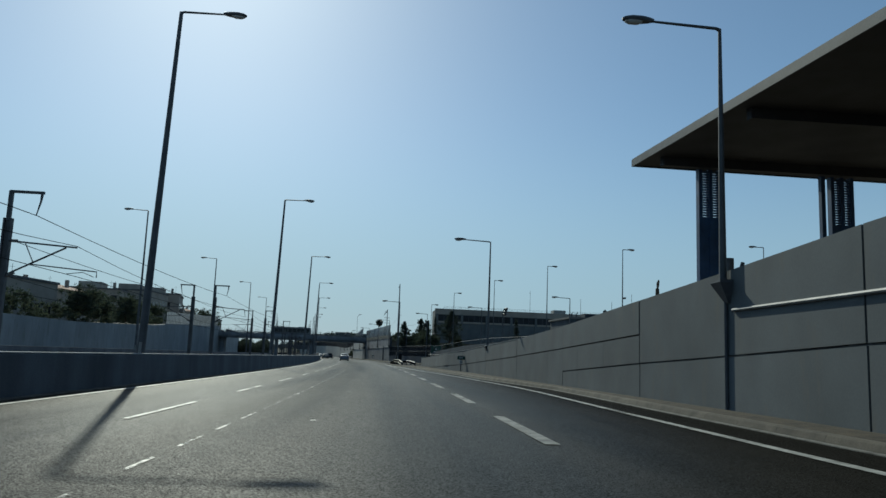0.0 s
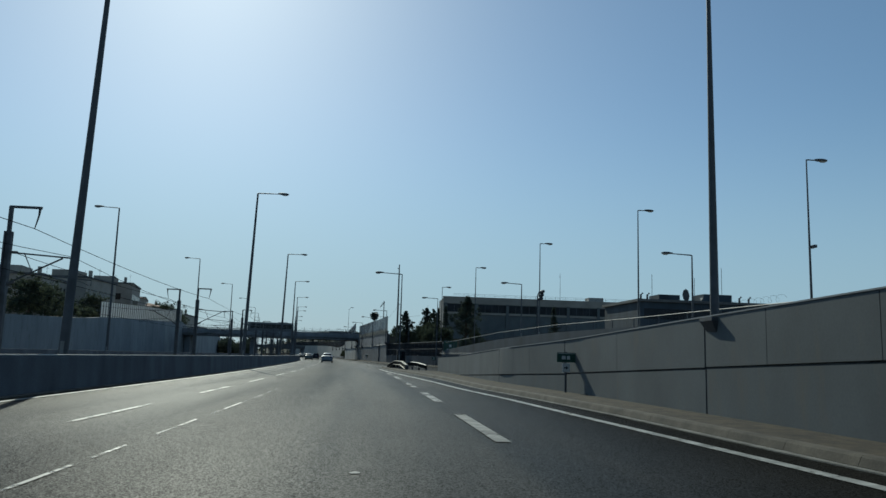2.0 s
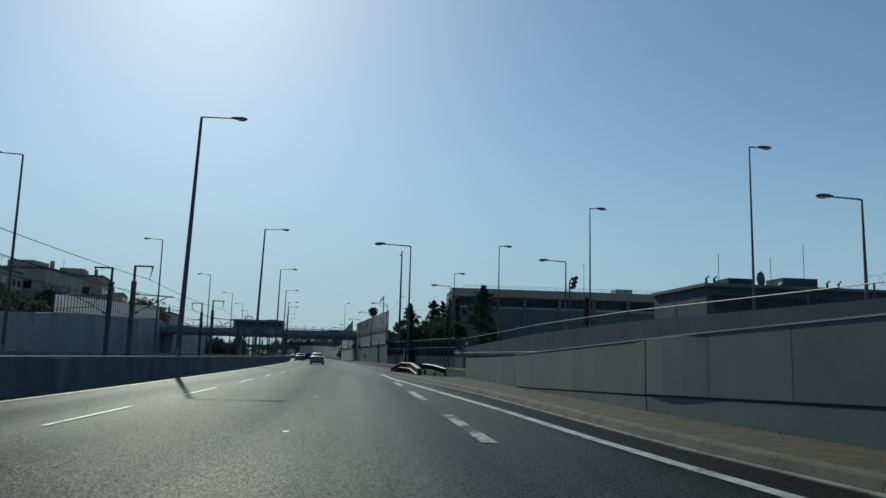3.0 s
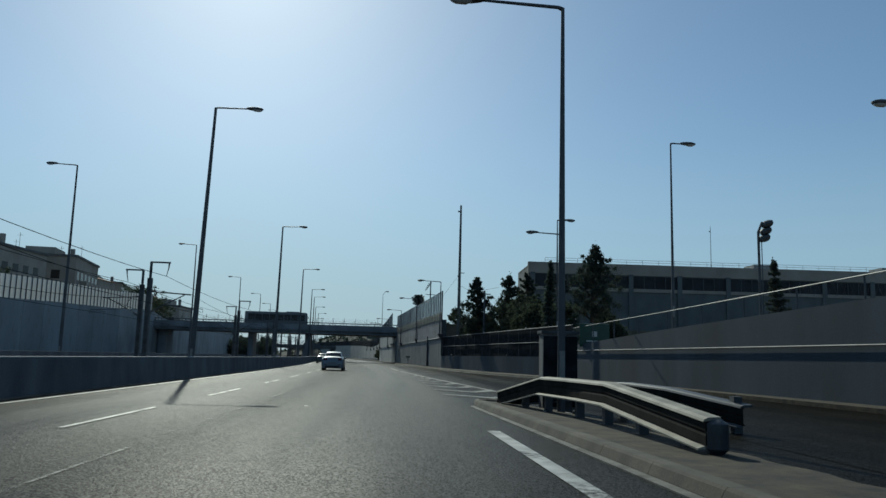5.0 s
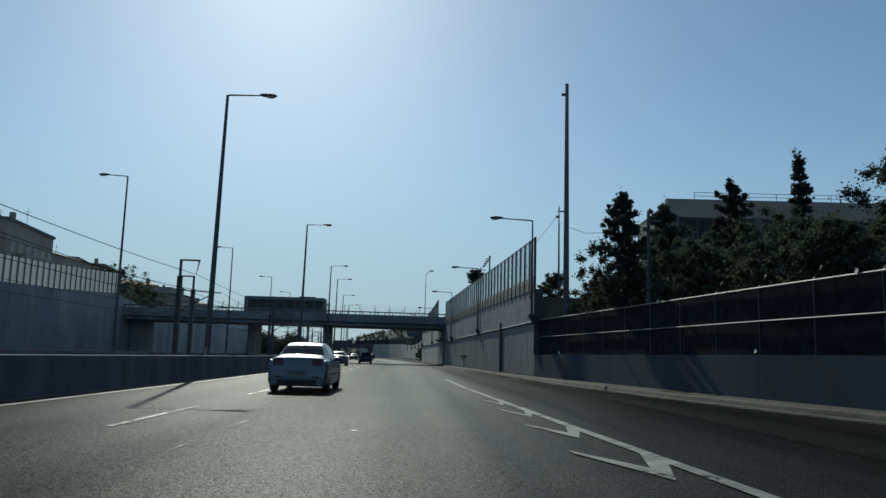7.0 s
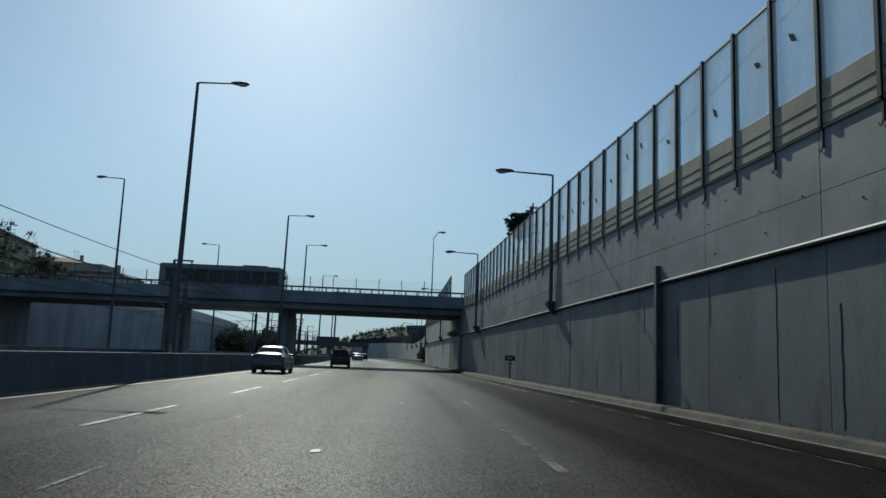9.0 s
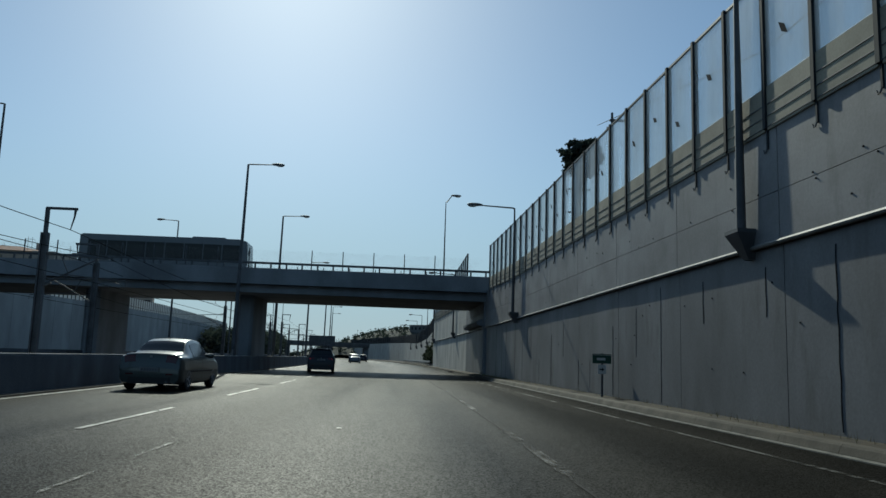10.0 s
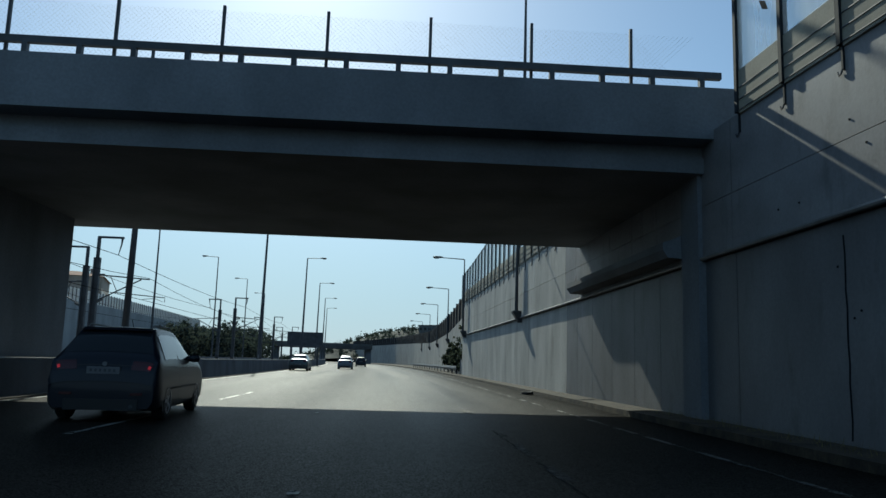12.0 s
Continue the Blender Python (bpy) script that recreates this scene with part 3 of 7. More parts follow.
for k in range(44):
    s0 = 188.0 + 1.0 * k
    if k % 7 == 5:
        continue
    sh = Shape()
    sh.sheet(steps(s0, s0 + 0.96, 0.12), lambda s: [(1.66 + 0.05 * noise.noise(Vector((s * 2.3, 0, 0))) - 0.016 - 0.012 * noise.noise(Vector((s * 5, 3, 0))), 0.006), (1.66 + 0.05 * noise.noise(Vector((s * 2.3, 0, 0))) + 0.016, 0.006)])
    part("crack", sh, SEAM, seam)
marks = thing("road_marks", "small pale worn paint spots and studs on the asphalt", "road marking", kind="structure")
mr_ = random.Random(21)
for k in range(26):
    s0 = -8 + 10.6 * k + mr_.uniform(-1.5, 1.5)
    d0 = mr_.choice((-1.3, -0.85, 0.1, -1.38)) + mr_.uniform(-0.1, 0.1)
    w_, l_ = mr_.uniform(0.06, 0.11), mr_.uniform(0.12, 0.3)
    sh = Shape()
    sh.rings([[P(s0 + u * l_, d0 + v * w_, z) for u, v in ((-0.5, -0.4), (-0.2, -0.55), (0.4, -0.45), (0.55, 0.1), (0.3, 0.5), (-0.35, 0.45))] for z in (0.004, 0.009)])
    part("spot", sh, PAINT_OLD, marks)


# ---- kerbs and verges ----
def kerb(name, label, ss, dfun, side, h=0.15, w=0.3):
    """Kerb stones one by one on a run of the road; side +1 rises to the right."""
    top = thing(name, label, "kerb", kind="structure")
    for s0, s1 in zip(ss, ss[1:]):
        sh = Shape()
        e = 0.004

        def sec(s):
            d = dfun(s)
            return [(d, -0.05), (d, 0.03), (d + side * 0.045, h - 0.025), (d + side * 0.07, h), (d + side * w, h), (d + side * w, -0.05)]
        sh.along([s0 + e, (s0 + s1) / 2, s1 - e], sec)
        part("kerbstone", sh, KERB, top)
    return top


kerb("kerb_right", "dusty concrete kerb stones beside the retaining wall", steps(-14, 109.6, 1.5), lambda s: lerp(s, RIGHT_KERB), 1, 0.15, 0.24)
kerb("kerb_noise_wall", "dusty concrete kerb stones under the noise wall", steps(128, 224.3, 1.5), lambda s: lerp(s, RAMP_KERB), 1)
for nm, ss, tab in (("gutter_right", steps(-14, 109.6, 3), RIGHT_KERB), ("gutter_noise_wall", steps(128, 224.3, 3), RAMP_KERB)):
    sh = Shape()
    sh.along(ss, lambda s: [(lerp(s, tab) - 0.11, -0.05), (lerp(s, tab) - 0.11, 0.016), (lerp(s, tab) - 0.002, 0.024), (lerp(s, tab) - 0.002, -0.05)])
    structure(nm, sh, GUTTER, "pale concrete gutter strip at the kerb foot", "gutter")
kl = Shape()
kl.along(steps(-40, 420, 5), lambda s: [(lerp(s, LEFT_KERB) - 0.1, -0.05), (lerp(s, LEFT_KERB) - 0.1, 0.03), (lerp(s, LEFT_KERB) - 0.14, 0.045), (lerp(s, LEFT_KERB) - 0.258, 0.05), (lerp(s, LEFT_KERB) - 0.258, -0.05)])
structure("gutter_median", kl, KERB, "narrow concrete gutter strip at the median wall", "gutter")
for nm, ss, a_, b_ in (("verge_right", steps(-40, 96, 4), RIGHT_KERB, WALL_A), ("verge_noise_wall", steps(172, 281, 4), RAMP_KERB, NOISE), ("verge_far", steps(281, 545, 6), RAMP_KERB, FAR_WALL), ("verge_ramp", steps(84, 172, 3), RAMP_KERB, FENCE_WALL)):
    sh = Shape()
    sh.along(ss, lambda s: [(lerp(s, a_) + 0.23, -0.05), (lerp(s, a_) + 0.23, 0.13), ((lerp(s, a_) + lerp(s, b_)) / 2 + 0.2, 0.15 + 0.02 * math.sin(s * 1.7)), (lerp(s, b_) + 0.1, 0.14), (lerp(s, b_) + 0.1, -0.05)])
    structure(nm, sh, DIRT, "dusty yellow-brown verge strip with dry litter", "verge")

# raised island at the nose, between motorway and slip road
isl = Shape()
ISL_R = [(84, 6.0), (94, 5.3), (98, 4.74), (101, 4.5), (105.3, 4.25), (108, 3.9), (109.8, 3.3), (110.5, 2.75)]
isl.along(steps(84, 110.5, 0.3), lambda s: [(lerp(s, RIGHT_KERB) + 0.22, -0.05), (lerp(s, RIGHT_KERB) + 0.22, 0.11), (lerp(s, ISL_R) - 0.2 + 0.05 * math.sin(s * 5.1), 0.1), (lerp(s, ISL_R) + 0.07 * math.sin(s * 3.3) + 0.05 * math.sin(s * 8.7), -0.05)])
structure("island", isl, DIRT, "dusty raised island at the merge nose", "traffic island")
ks = Shape()
ks.tube([P(109.6, 2.48, 0.06), P(110.2, 2.52, 0.06), P(110.6, 2.75, 0.05), P(110.4, 3.1, 0.05), P(109.6, 3.6, 0.05)], 0.1, 8)
structure("kerb_nose", ks, KERB, "worn concrete kerb round the merge nose", "kerb", True)


# ---- median wall, left carriageway wall ----
mw = Shape()
mw.along(steps(-40, 420, 5), lambda s: [(lerp(s, LEFT_KERB) - 0.26, -0.05), (lerp(s, LEFT_KERB) - 0.3, 0.845), (lerp(s, LEFT_KERB) - 0.33, 0.872), (lerp(s, LEFT_KERB) - 1.16, 0.872), (lerp(s, LEFT_KERB) - 1.2, -0.05)])
median = structure("median_wall", mw, BARRIER, "dark concrete median wall with a thin pale coping", "barrier")
for s0, s1 in zip(steps(-40, 420, 6), steps(-40, 420, 6)[1:]):
    part("coping", Shape().along([s0 + 0.01, s1 - 0.01], lambda s: [(lerp(s, LEFT_KERB) - 0.31, 0.876), (lerp(s, LEFT_KERB) - 0.31, 0.9), (lerp(s, LEFT_KERB) - 0.6, 0.9), (lerp(s, LEFT_KERB) - 0.6, 0.876)]), COPING, median)
m2 = Shape()
m2.along(steps(-40, 420, 8), lambda s: [(-20.7, -0.1), (-20.8, 0.9), (-21.1, 0.9), (-21.2, -0.1)])
structure("median_wall_far", m2, BARRIER, "concrete wall on the far side of the railway", "barrier")

LW_TOP = [(-40, 4.0), (113, 4.3), (137, 4.9), (164, 5.7), (173, 6.3), (196, 7.0), (214, 7.4), (232, 8.25), (240, 7.2), (262, 6.5), (320, 7.2), (420, 7.2)]
lw = Shape()
lw.along(steps(-40, 420, 8), lambda s: [(lerp(s, LEFT_WALL) - 0.06, -0.2), (lerp(s, LEFT_WALL) - 0.06, lerp(s, LW_TOP)), (lerp(s, LEFT_WALL) - 0.6, lerp(s, LW_TOP)), (lerp(s, LEFT_WALL) - 0.6, -0.2)])
left_wall = structure("wall_left", lw, WHITE_WALL, "pale painted retaining wall of the far carriageway", "wall")
for s0, s1 in zip(steps(-40, 420, 5.1), steps(-40, 420, 5.1)[1:]):
    sh = Shape()
    sh.along([s0 + 0.03, s1 - 0.03], lambda s: [(lerp(s, LEFT_WALL), -0.1), (lerp(s, LEFT_WALL), lerp(s, LW_TOP) - 0.05), (lerp(s, LEFT_WALL) - 0.1, lerp(s, LW_TOP) - 0.05), (lerp(s, LEFT_WALL) - 0.1, -0.1)])
    part("panel", sh, WHITE_WALL if s0 > 214 else LEFT_GREY, left_wall)
bank = Shape()
bank.along(steps(-60, 620, 20), lambda s: [(lerp(s, LEFT_WALL) - 0.5, -0.5), (lerp(s, LEFT_WALL) - 0.5, lerp(s, LW_TOP) - 0.3), (-75, lerp(s, LW_TOP) + 0.6), (-260, lerp(s, LW_TOP) + 2.0), (-260, -0.5)])
structure("bank_left", bank, EARTH, "dry earth terrace above the far wall", "bank")


def slat_fence(name, label, s_a, s_b, back, zfun, h, gap=1.25):
    """Screen of upright dark posts with milky slats between them."""
    top = thing(name, label, "fence")
    ss = steps(s_a, s_b, gap)
    post = Shape().box(-0.07, -0.07, 0, 0.07, 0.07, h + 0.1).mesh("post", STEEL_DARK)
    for s in ss:
        piece("post", post, top, at(s, lerp(s, LEFT_WALL) + back, zfun(s)))
    for s0, s1 in zip(ss, ss[1:]):
        sh = Shape()
        sh.along([s0 + 0.09, s1 - 0.09], lambda s: [(lerp(s, LEFT_WALL) + back - 0.02, zfun(s) + 0.05), (lerp(s, LEFT_WALL) + back - 0.02, zfun(s) + h), (lerp(s, LEFT_WALL) + back + 0.02, zfun(s) + h), (lerp(s, LEFT_WALL) + back + 0.02, zfun(s) + 0.05)])
        part("pane", sh, MILKY, top)
    return top


slat_fence("noise_screen", "slatted translucent noise screen on the far wall", 173.3, 232.05, -0.3, lambda s: lerp(s, LW_TOP) - 0.02, 2.65)
slat_fence("noise_screen", "slatted translucent noise screen past the overpass", 262, 400, -0.3, lambda s: lerp(s, LW_TOP) - 0.02, 1.6)

# ---- retaining wall beside the first stretch ----
wa = Shape()
wa.along(steps(-40, 82.4, 3), lambda s: [(lerp(s, WALL_A) + 0.05, -0.1), (lerp(s, WALL_A) + 0.05, lerp(s, WALL_A_TOP) - 0.02), (lerp(s, WALL_A) + 0.4, lerp(s, WALL_A_TOP) - 0.02), (lerp(s, WALL_A) + 0.5, -0.1)])
wall_a = structure("wall_retaining", wa, CONCRETE_DARK, "grey cast concrete retaining wall with panel joints", "wall")
# runs between the wide joints: ends, seams by their height at both ends, thin joints in each course from the bottom up
RUNS = [(-40, -22, [(2.9, 2.4)], [[], [-31]]), (-22, -5, [(2.4, 2.0)], [[], [-13]]), (-5, 12.4, [(2.0, 1.6)], [[3.0], [3.4]]), (12.4, 23.4, [(1.6, 1.17)], [[], [17.6]]),
        (23.4, 32.5, [(1.17, 0.75), (2.06, 1.72)], [[30.3], [27.0, 30.3], []]), (32.5, 41.7, [(1.72, 1.38)], [[35.1], [37.4]]), (41.7, 51.5, [(1.36, 1.05)], [[], [46.3, 49.2]]),
        (51.5, 61.1, [(1.04, 0.72)], [[], [56.5]]), (61.1, 70.1, [(0.7, 0.46)], [[], [65.2, 67.5]]), (70.1, 82.4, [(0.45, 0.14)], [[], [75.1]])]
for s0, s1, seams, cuts in RUNS:
    lows = [(0.05, 0.05)] + [(p + 0.024, q + 0.024) for p, q in seams]
    highs = [(p - 0.024, q - 0.024) for p, q in seams] + [None]
    for k, (lo_, hi_) in enumerate(zip(lows, highs)):
        ends = [s0] + cuts[k] + [s1]
        out = -0.014 * k
        for a0, b0 in zip(ends, ends[1:]):
            g0, g1 = (0.032 if a0 == s0 else 0.008), (0.032 if b0 == s1 else 0.008)
            zl = lambda s: lo_[0] + (lo_[1] - lo_[0]) * (s - s0) / (s1 - s0)
            zh = lambda s: max(zl(s) + 0.03, lerp(s, WALL_A_TOP) if hi_ is None else hi_[0] + (hi_[1] - hi_[0]) * (s - s0) / (s1 - s0))
            sh = Shape()
            sh.along([a0 + g0, (a0 * 2 + b0) / 3, (a0 + 2 * b0) / 3, b0 - g1], lambda s: [(lerp(s, WALL_A) + out, zl(s)), (lerp(s, WALL_A) + out, zh(s)), (lerp(s, WALL_A) + 0.09, zh(s)), (lerp(s, WALL_A) + 0.09, zl(s))])
            part("panel", sh, CONCRETE, wall_a)
wb = Shape()
wb.along(steps(82.5, 96, 2.5), lambda s: [(lerp(s, WALL_A) + 0.35, -0.1), (lerp(s, WALL_A) + 0.35, lerp(s, WALL_A_TOP) - 0.02), (lerp(s, WALL_A) + 0.7, lerp(s, WALL_A_TOP) - 0.02), (lerp(s, WALL_A) + 0.7, -0.1)])
structure("wall_low_end", wb, CONCRETE, "low set-back end of the concrete retaining wall", "wall")
# pale added strip paints the sunlit edge of the wall top
lit_edge = Shape()
lit_edge.along(steps(41.7, 82.4, 3), lambda s: [(lerp(s, WALL_A) - 0.03, lerp(s, WALL_A_TOP) + 0.004), (lerp(s, WALL_A) - 0.03, lerp(s, WALL_A_TOP) + 0.03), (lerp(s, WALL_A) + 0.3, lerp(s, WALL_A_TOP) + 0.03), (lerp(s, WALL_A) + 0.3, lerp(s, WALL_A_TOP) + 0.004)])
structure("wall_coping", lit_edge, WHITE_WALL, "thin pale strip along the wall top, painted for its sunlit edge", "coping")
pipe = Shape()
for a0, b0 in ((-40, 17.3),):
    pipe.tube([P(s, lerp(s, WALL_A) - 0.05, 2.47) for s in steps(a0, b0, 4)], 0.045)
structure("wall_pipe", pipe, STEEL, "bright galvanised conduit along the wall", "pipe", True)
bk = Shape()
bk.along(steps(-60, 84, 6), lambda s: [(lerp(s, WALL_A) + 0.3, -0.5), (lerp(s, WALL_A) + 0.3, lerp(s, WALL_A_TOP) - 0.35), (13.2 if s > 60 else 20, lerp(s, WALL_A_TOP) - 0.3), (13.3 if s > 60 else 20.1, -0.5)])
structure("bank_right", bk, EARTH, "dry earth behind the retaining wall", "bank")

# ---- wall and mesh fence beside the slip road ----
RW_TOP = [(55, 3.2), (80, 3.27), (95, 3.32), (110, 3.1), (125, 2.62), (137.6, 2.1)]
MESH_TOP = [(58, 3.7), (80, 3.78), (95, 3.9), (110, 3.78), (125, 3.42), (137.5, 3.15)]
rw = Shape()
rw.along(steps(55, 137.6, 4), lambda s: [(lerp(s, FENCE_WALL), -0.1), (lerp(s, FENCE_WALL), lerp(s, RW_TOP)), (lerp(s, FENCE_WALL) + 0.35, lerp(s, RW_TOP)), (lerp(s, FENCE_WALL) + 0.4, -0.1)])
structure("wall_ramp", rw, RAMP_WALL_SHADED, "stained concrete wall beside the slip road, shade in its blue-grey colour", "wall")
lo = Shape()
lo.along(steps(137.6, 172, 3), lambda s: [(lerp(s, FENCE_WALL), -0.1), (lerp(s, FENCE_WALL), 1.39), (lerp(s, FENCE_WALL) + 0.35, 1.39), (lerp(s, FENCE_WALL) + 0.35, -0.1)])
structure("wall_fence_base", lo, RAMP_WALL_SHADED, "low concrete wall under the dark mesh fence", "wall")
rp = Shape()
rp.tube([P(s, lerp(s, FENCE_WALL) - 0.07, 1.77) for s in steps(98, 138, 3)], 0.028)
structure("ramp_wall_pipe", rp, STEEL, "galvanised conduit along the slip road wall", "pipe", True)
bk2 = Shape()
bk2.along(steps(55, 180, 5), lambda s: [(lerp(s, FENCE_WALL) + 0.3, -0.5), (lerp(s, FENCE_WALL) + 0.3, (lerp(s, RW_TOP) - 0.3) if s < 138 else 1.2), (lerp(s, FENCE_WALL) + 14, 2.9), (90, 3.2), (150, 3.2), (150, -0.5)])
structure("bank_trees", bk2, EARTH, "dry earth slope under the trees", "bank")
bk3 = Shape()
bk3.along(steps(172.4, NOISE_END, 10), lambda s: [(lerp(s, NOISE) + 0.3, -0.5), (lerp(s, NOISE) + 0.3, lerp(s, NOISE_TOP) - 0.4), (40, 4.6), (150, 4.6), (150, -0.5)])
structure("bank_noise_wall", bk3, EARTH, "earth terrace behind the noise wall", "bank")


def mesh_fence(name, label, s_a, s_b, z0, z1, gap, screen):
    top = thing(name, label, "fence")
    ss = steps(s_a, s_b, gap)
    for s in ss:
        sh = Shape().tube([P(s, lerp(s, FENCE_WALL) + 0.17, z0(s) - 0.05), P(s, lerp(s, FENCE_WALL) + 0.17, z1(s) + 0.02)] + ([P(s, lerp(s, FENCE_WALL) + 0.42, z1(s) + 0.4)] if screen else []), 0.03, 6)
        part("post", sh, STEEL_DARK, top)
    for s0, s1 in zip(ss, ss[1:]):
        sh = Shape()
        if screen:
            sh.along([s0 + 0.006, s1 - 0.006], lambda s: [(lerp(s, FENCE_WALL) + 0.15, z0(s)), (lerp(s, FENCE_WALL) + 0.15, z1(s) - 0.03), (lerp(s, FENCE_WALL) + 0.18, z1(s) - 0.03), (lerp(s, FENCE_WALL) + 0.18, z0(s))])
            part("screen", sh, MESH_DARK, top)
        else:
            for k in range(9):
                t0 = k / 9
                for a0, b0 in ((0, 1), (1, 0)):
                    sa, sb = s0 + (s1 - s0) * t0, s0 + (s1 - s0) * (t0 + 1 / 9)
                    za, zb = (z0(sa), z1(sb)) if a0 == 0 else (z1(sa), z0(sb))
                    sh.tube([P(sa, lerp(sa, FENCE_WALL) + 0.17, za), P(sb, lerp(sb, FENCE_WALL) + 0.17, zb)], 0.0022, 3, False)
            part("wire_mesh", sh, STEEL_DARK, top)
    for zf, r in (((lambda s: z1(s), 0.03), (lambda s: (z0(s) * 0.5 + z1(s) * 0.5), 0.022)) if screen else ((lambda s: z1(s), 0.022),)):
        part("rail", Shape().tube([P(s, lerp(s, FENCE_WALL) + 0.1, zf(s)) for s in steps(s_a, s_b, 3)], r, 6), STEEL, top, "pale steel rail", True)
    return top


mesh_fence("screen_fence", "dark screened mesh fence with pale rails on a low wall", 138, 171.9, lambda s: 1.4, lambda s: 3.35, 2.4, True)
mesh_fence("mesh_fence", "wire mesh fence on the slip road wall", 58, 137.5, lambda s: lerp(s, RW_TOP), lambda s: lerp(s, MESH_TOP), 3.2, False)

coil = thing("barbed_wire", "loose coil of thin barbed wire on top of the mesh fence", "barbed wire")
for s_a in (66, 72):
    pts = [P(s_a + 6 * k / 120, lerp(s_a, FENCE_WALL) + 0.2 + 0.15 * math.cos(k * 0.52), 3.95 + 0.15 * math.sin(k * 0.52)) for k in range(121)]
    part("coil", Shape().tube(pts, 0.005, 3, False), STEEL_DARK, coil)
lr = random.Random(4)
for s_, z_ in ((156.5, 3.38), (146.0, 3.42), (150.2, 1.5), (162.0, 3.36), (168.0, 1.48)):
    lit = thing("plastic_scrap", "torn pale plastic bag caught on the dark fence", "litter", at(s_, lerp(s_, FENCE_WALL) + 0.06, z_))
    pts = [Vector((lr.uniform(-0.03, 0.03), 0.11 * math.cos(k) * lr.uniform(0.6, 1.2), 0.09 * math.sin(k) * lr.uniform(0.5, 1.3))) for k in (0, 1.05, 2.1, 3.14, 4.2, 5.2)]
    part("sheet", Shape().rings([pts, [p + Vector((0.02, 0.01, 0.0)) for p in pts]]), WHITE_PAINT, lit)

# ---- noise wall ----
nw = Shape()
nw.along(steps(172.2, NOISE_END, 4), lambda s: [(lerp(s, NOISE) + 0.1, -0.1), (lerp(s, NOISE) + 0.1, lerp(s, NOISE_TOP) - 0.02), (lerp(s, NOISE) + 0.5, lerp(s, NOISE_TOP) - 0.02), (lerp(s, NOISE) + 0.5, -0.1)])
noise_wall = structure("wall_noise", nw, CONCRETE_DARK, "tall stained concrete retaining wall under the noise screen", "wall")
# added cover, its dark colour stands for the shadowed wall end
part("end_cover", Shape().box(-0.04, -0.05, 1.4, 0.5, 0.04, lerp(172.2, NOISE_TOP) + 0.02, at(172.1, lerp(172.1, NOISE))), STEEL_DARK, noise_wall, "added dark cover standing for the shadowed wall end")
NJ = steps(172.2, 232.6, 4.65) + [234.6, 236.6, 238.5, 240.5, 242.6, 244.5, 246.0, 251.8, 256.6, 261.6, 266.9, 272.0, 277.0, 281.0]
for s0, s1 in zip(NJ, NJ[1:]):
    for lo_, hi_ in ((lambda s: 0.05, lambda s: 3.22), (lambda s: 3.26, lambda s: 3.258 + 0.43 * (lerp(s, NOISE_TOP) - 3.27)), (lambda s: 3.27 + 0.43 * (lerp(s, NOISE_TOP) - 3.27), lambda s: lerp(s, NOISE_TOP))):
        sh = Shape()
        out = 0.05 if hi_(0) == 3.22 else -0.012
        sh.along([s0 + 0.012, (s0 + s1) / 2, s1 - 0.012], lambda s: [(lerp(s, NOISE) + out, lo_(s)), (lerp(s, NOISE) + out, hi_(s)), (lerp(s, NOISE) + 0.13, hi_(s)), (lerp(s, NOISE) + 0.13, lo_(s))])
        # panels past the overpass take the copy with sunlight in its colour
        part("panel", sh, CONCRETE_SUNLIT if s0 > 245 else NOISE_CONC if out > 0 else NOISE_UPPER, noise_wall)
np_ = Shape()
np_.tube([P(s, lerp(s, NOISE) - 0.035, 3.27) for s in steps(172.3, NOISE_END, 4)], 0.045)
structure("noise_wall_pipe", np_, STEEL, "bright galvanised conduit along the noise wall", "pipe", True)


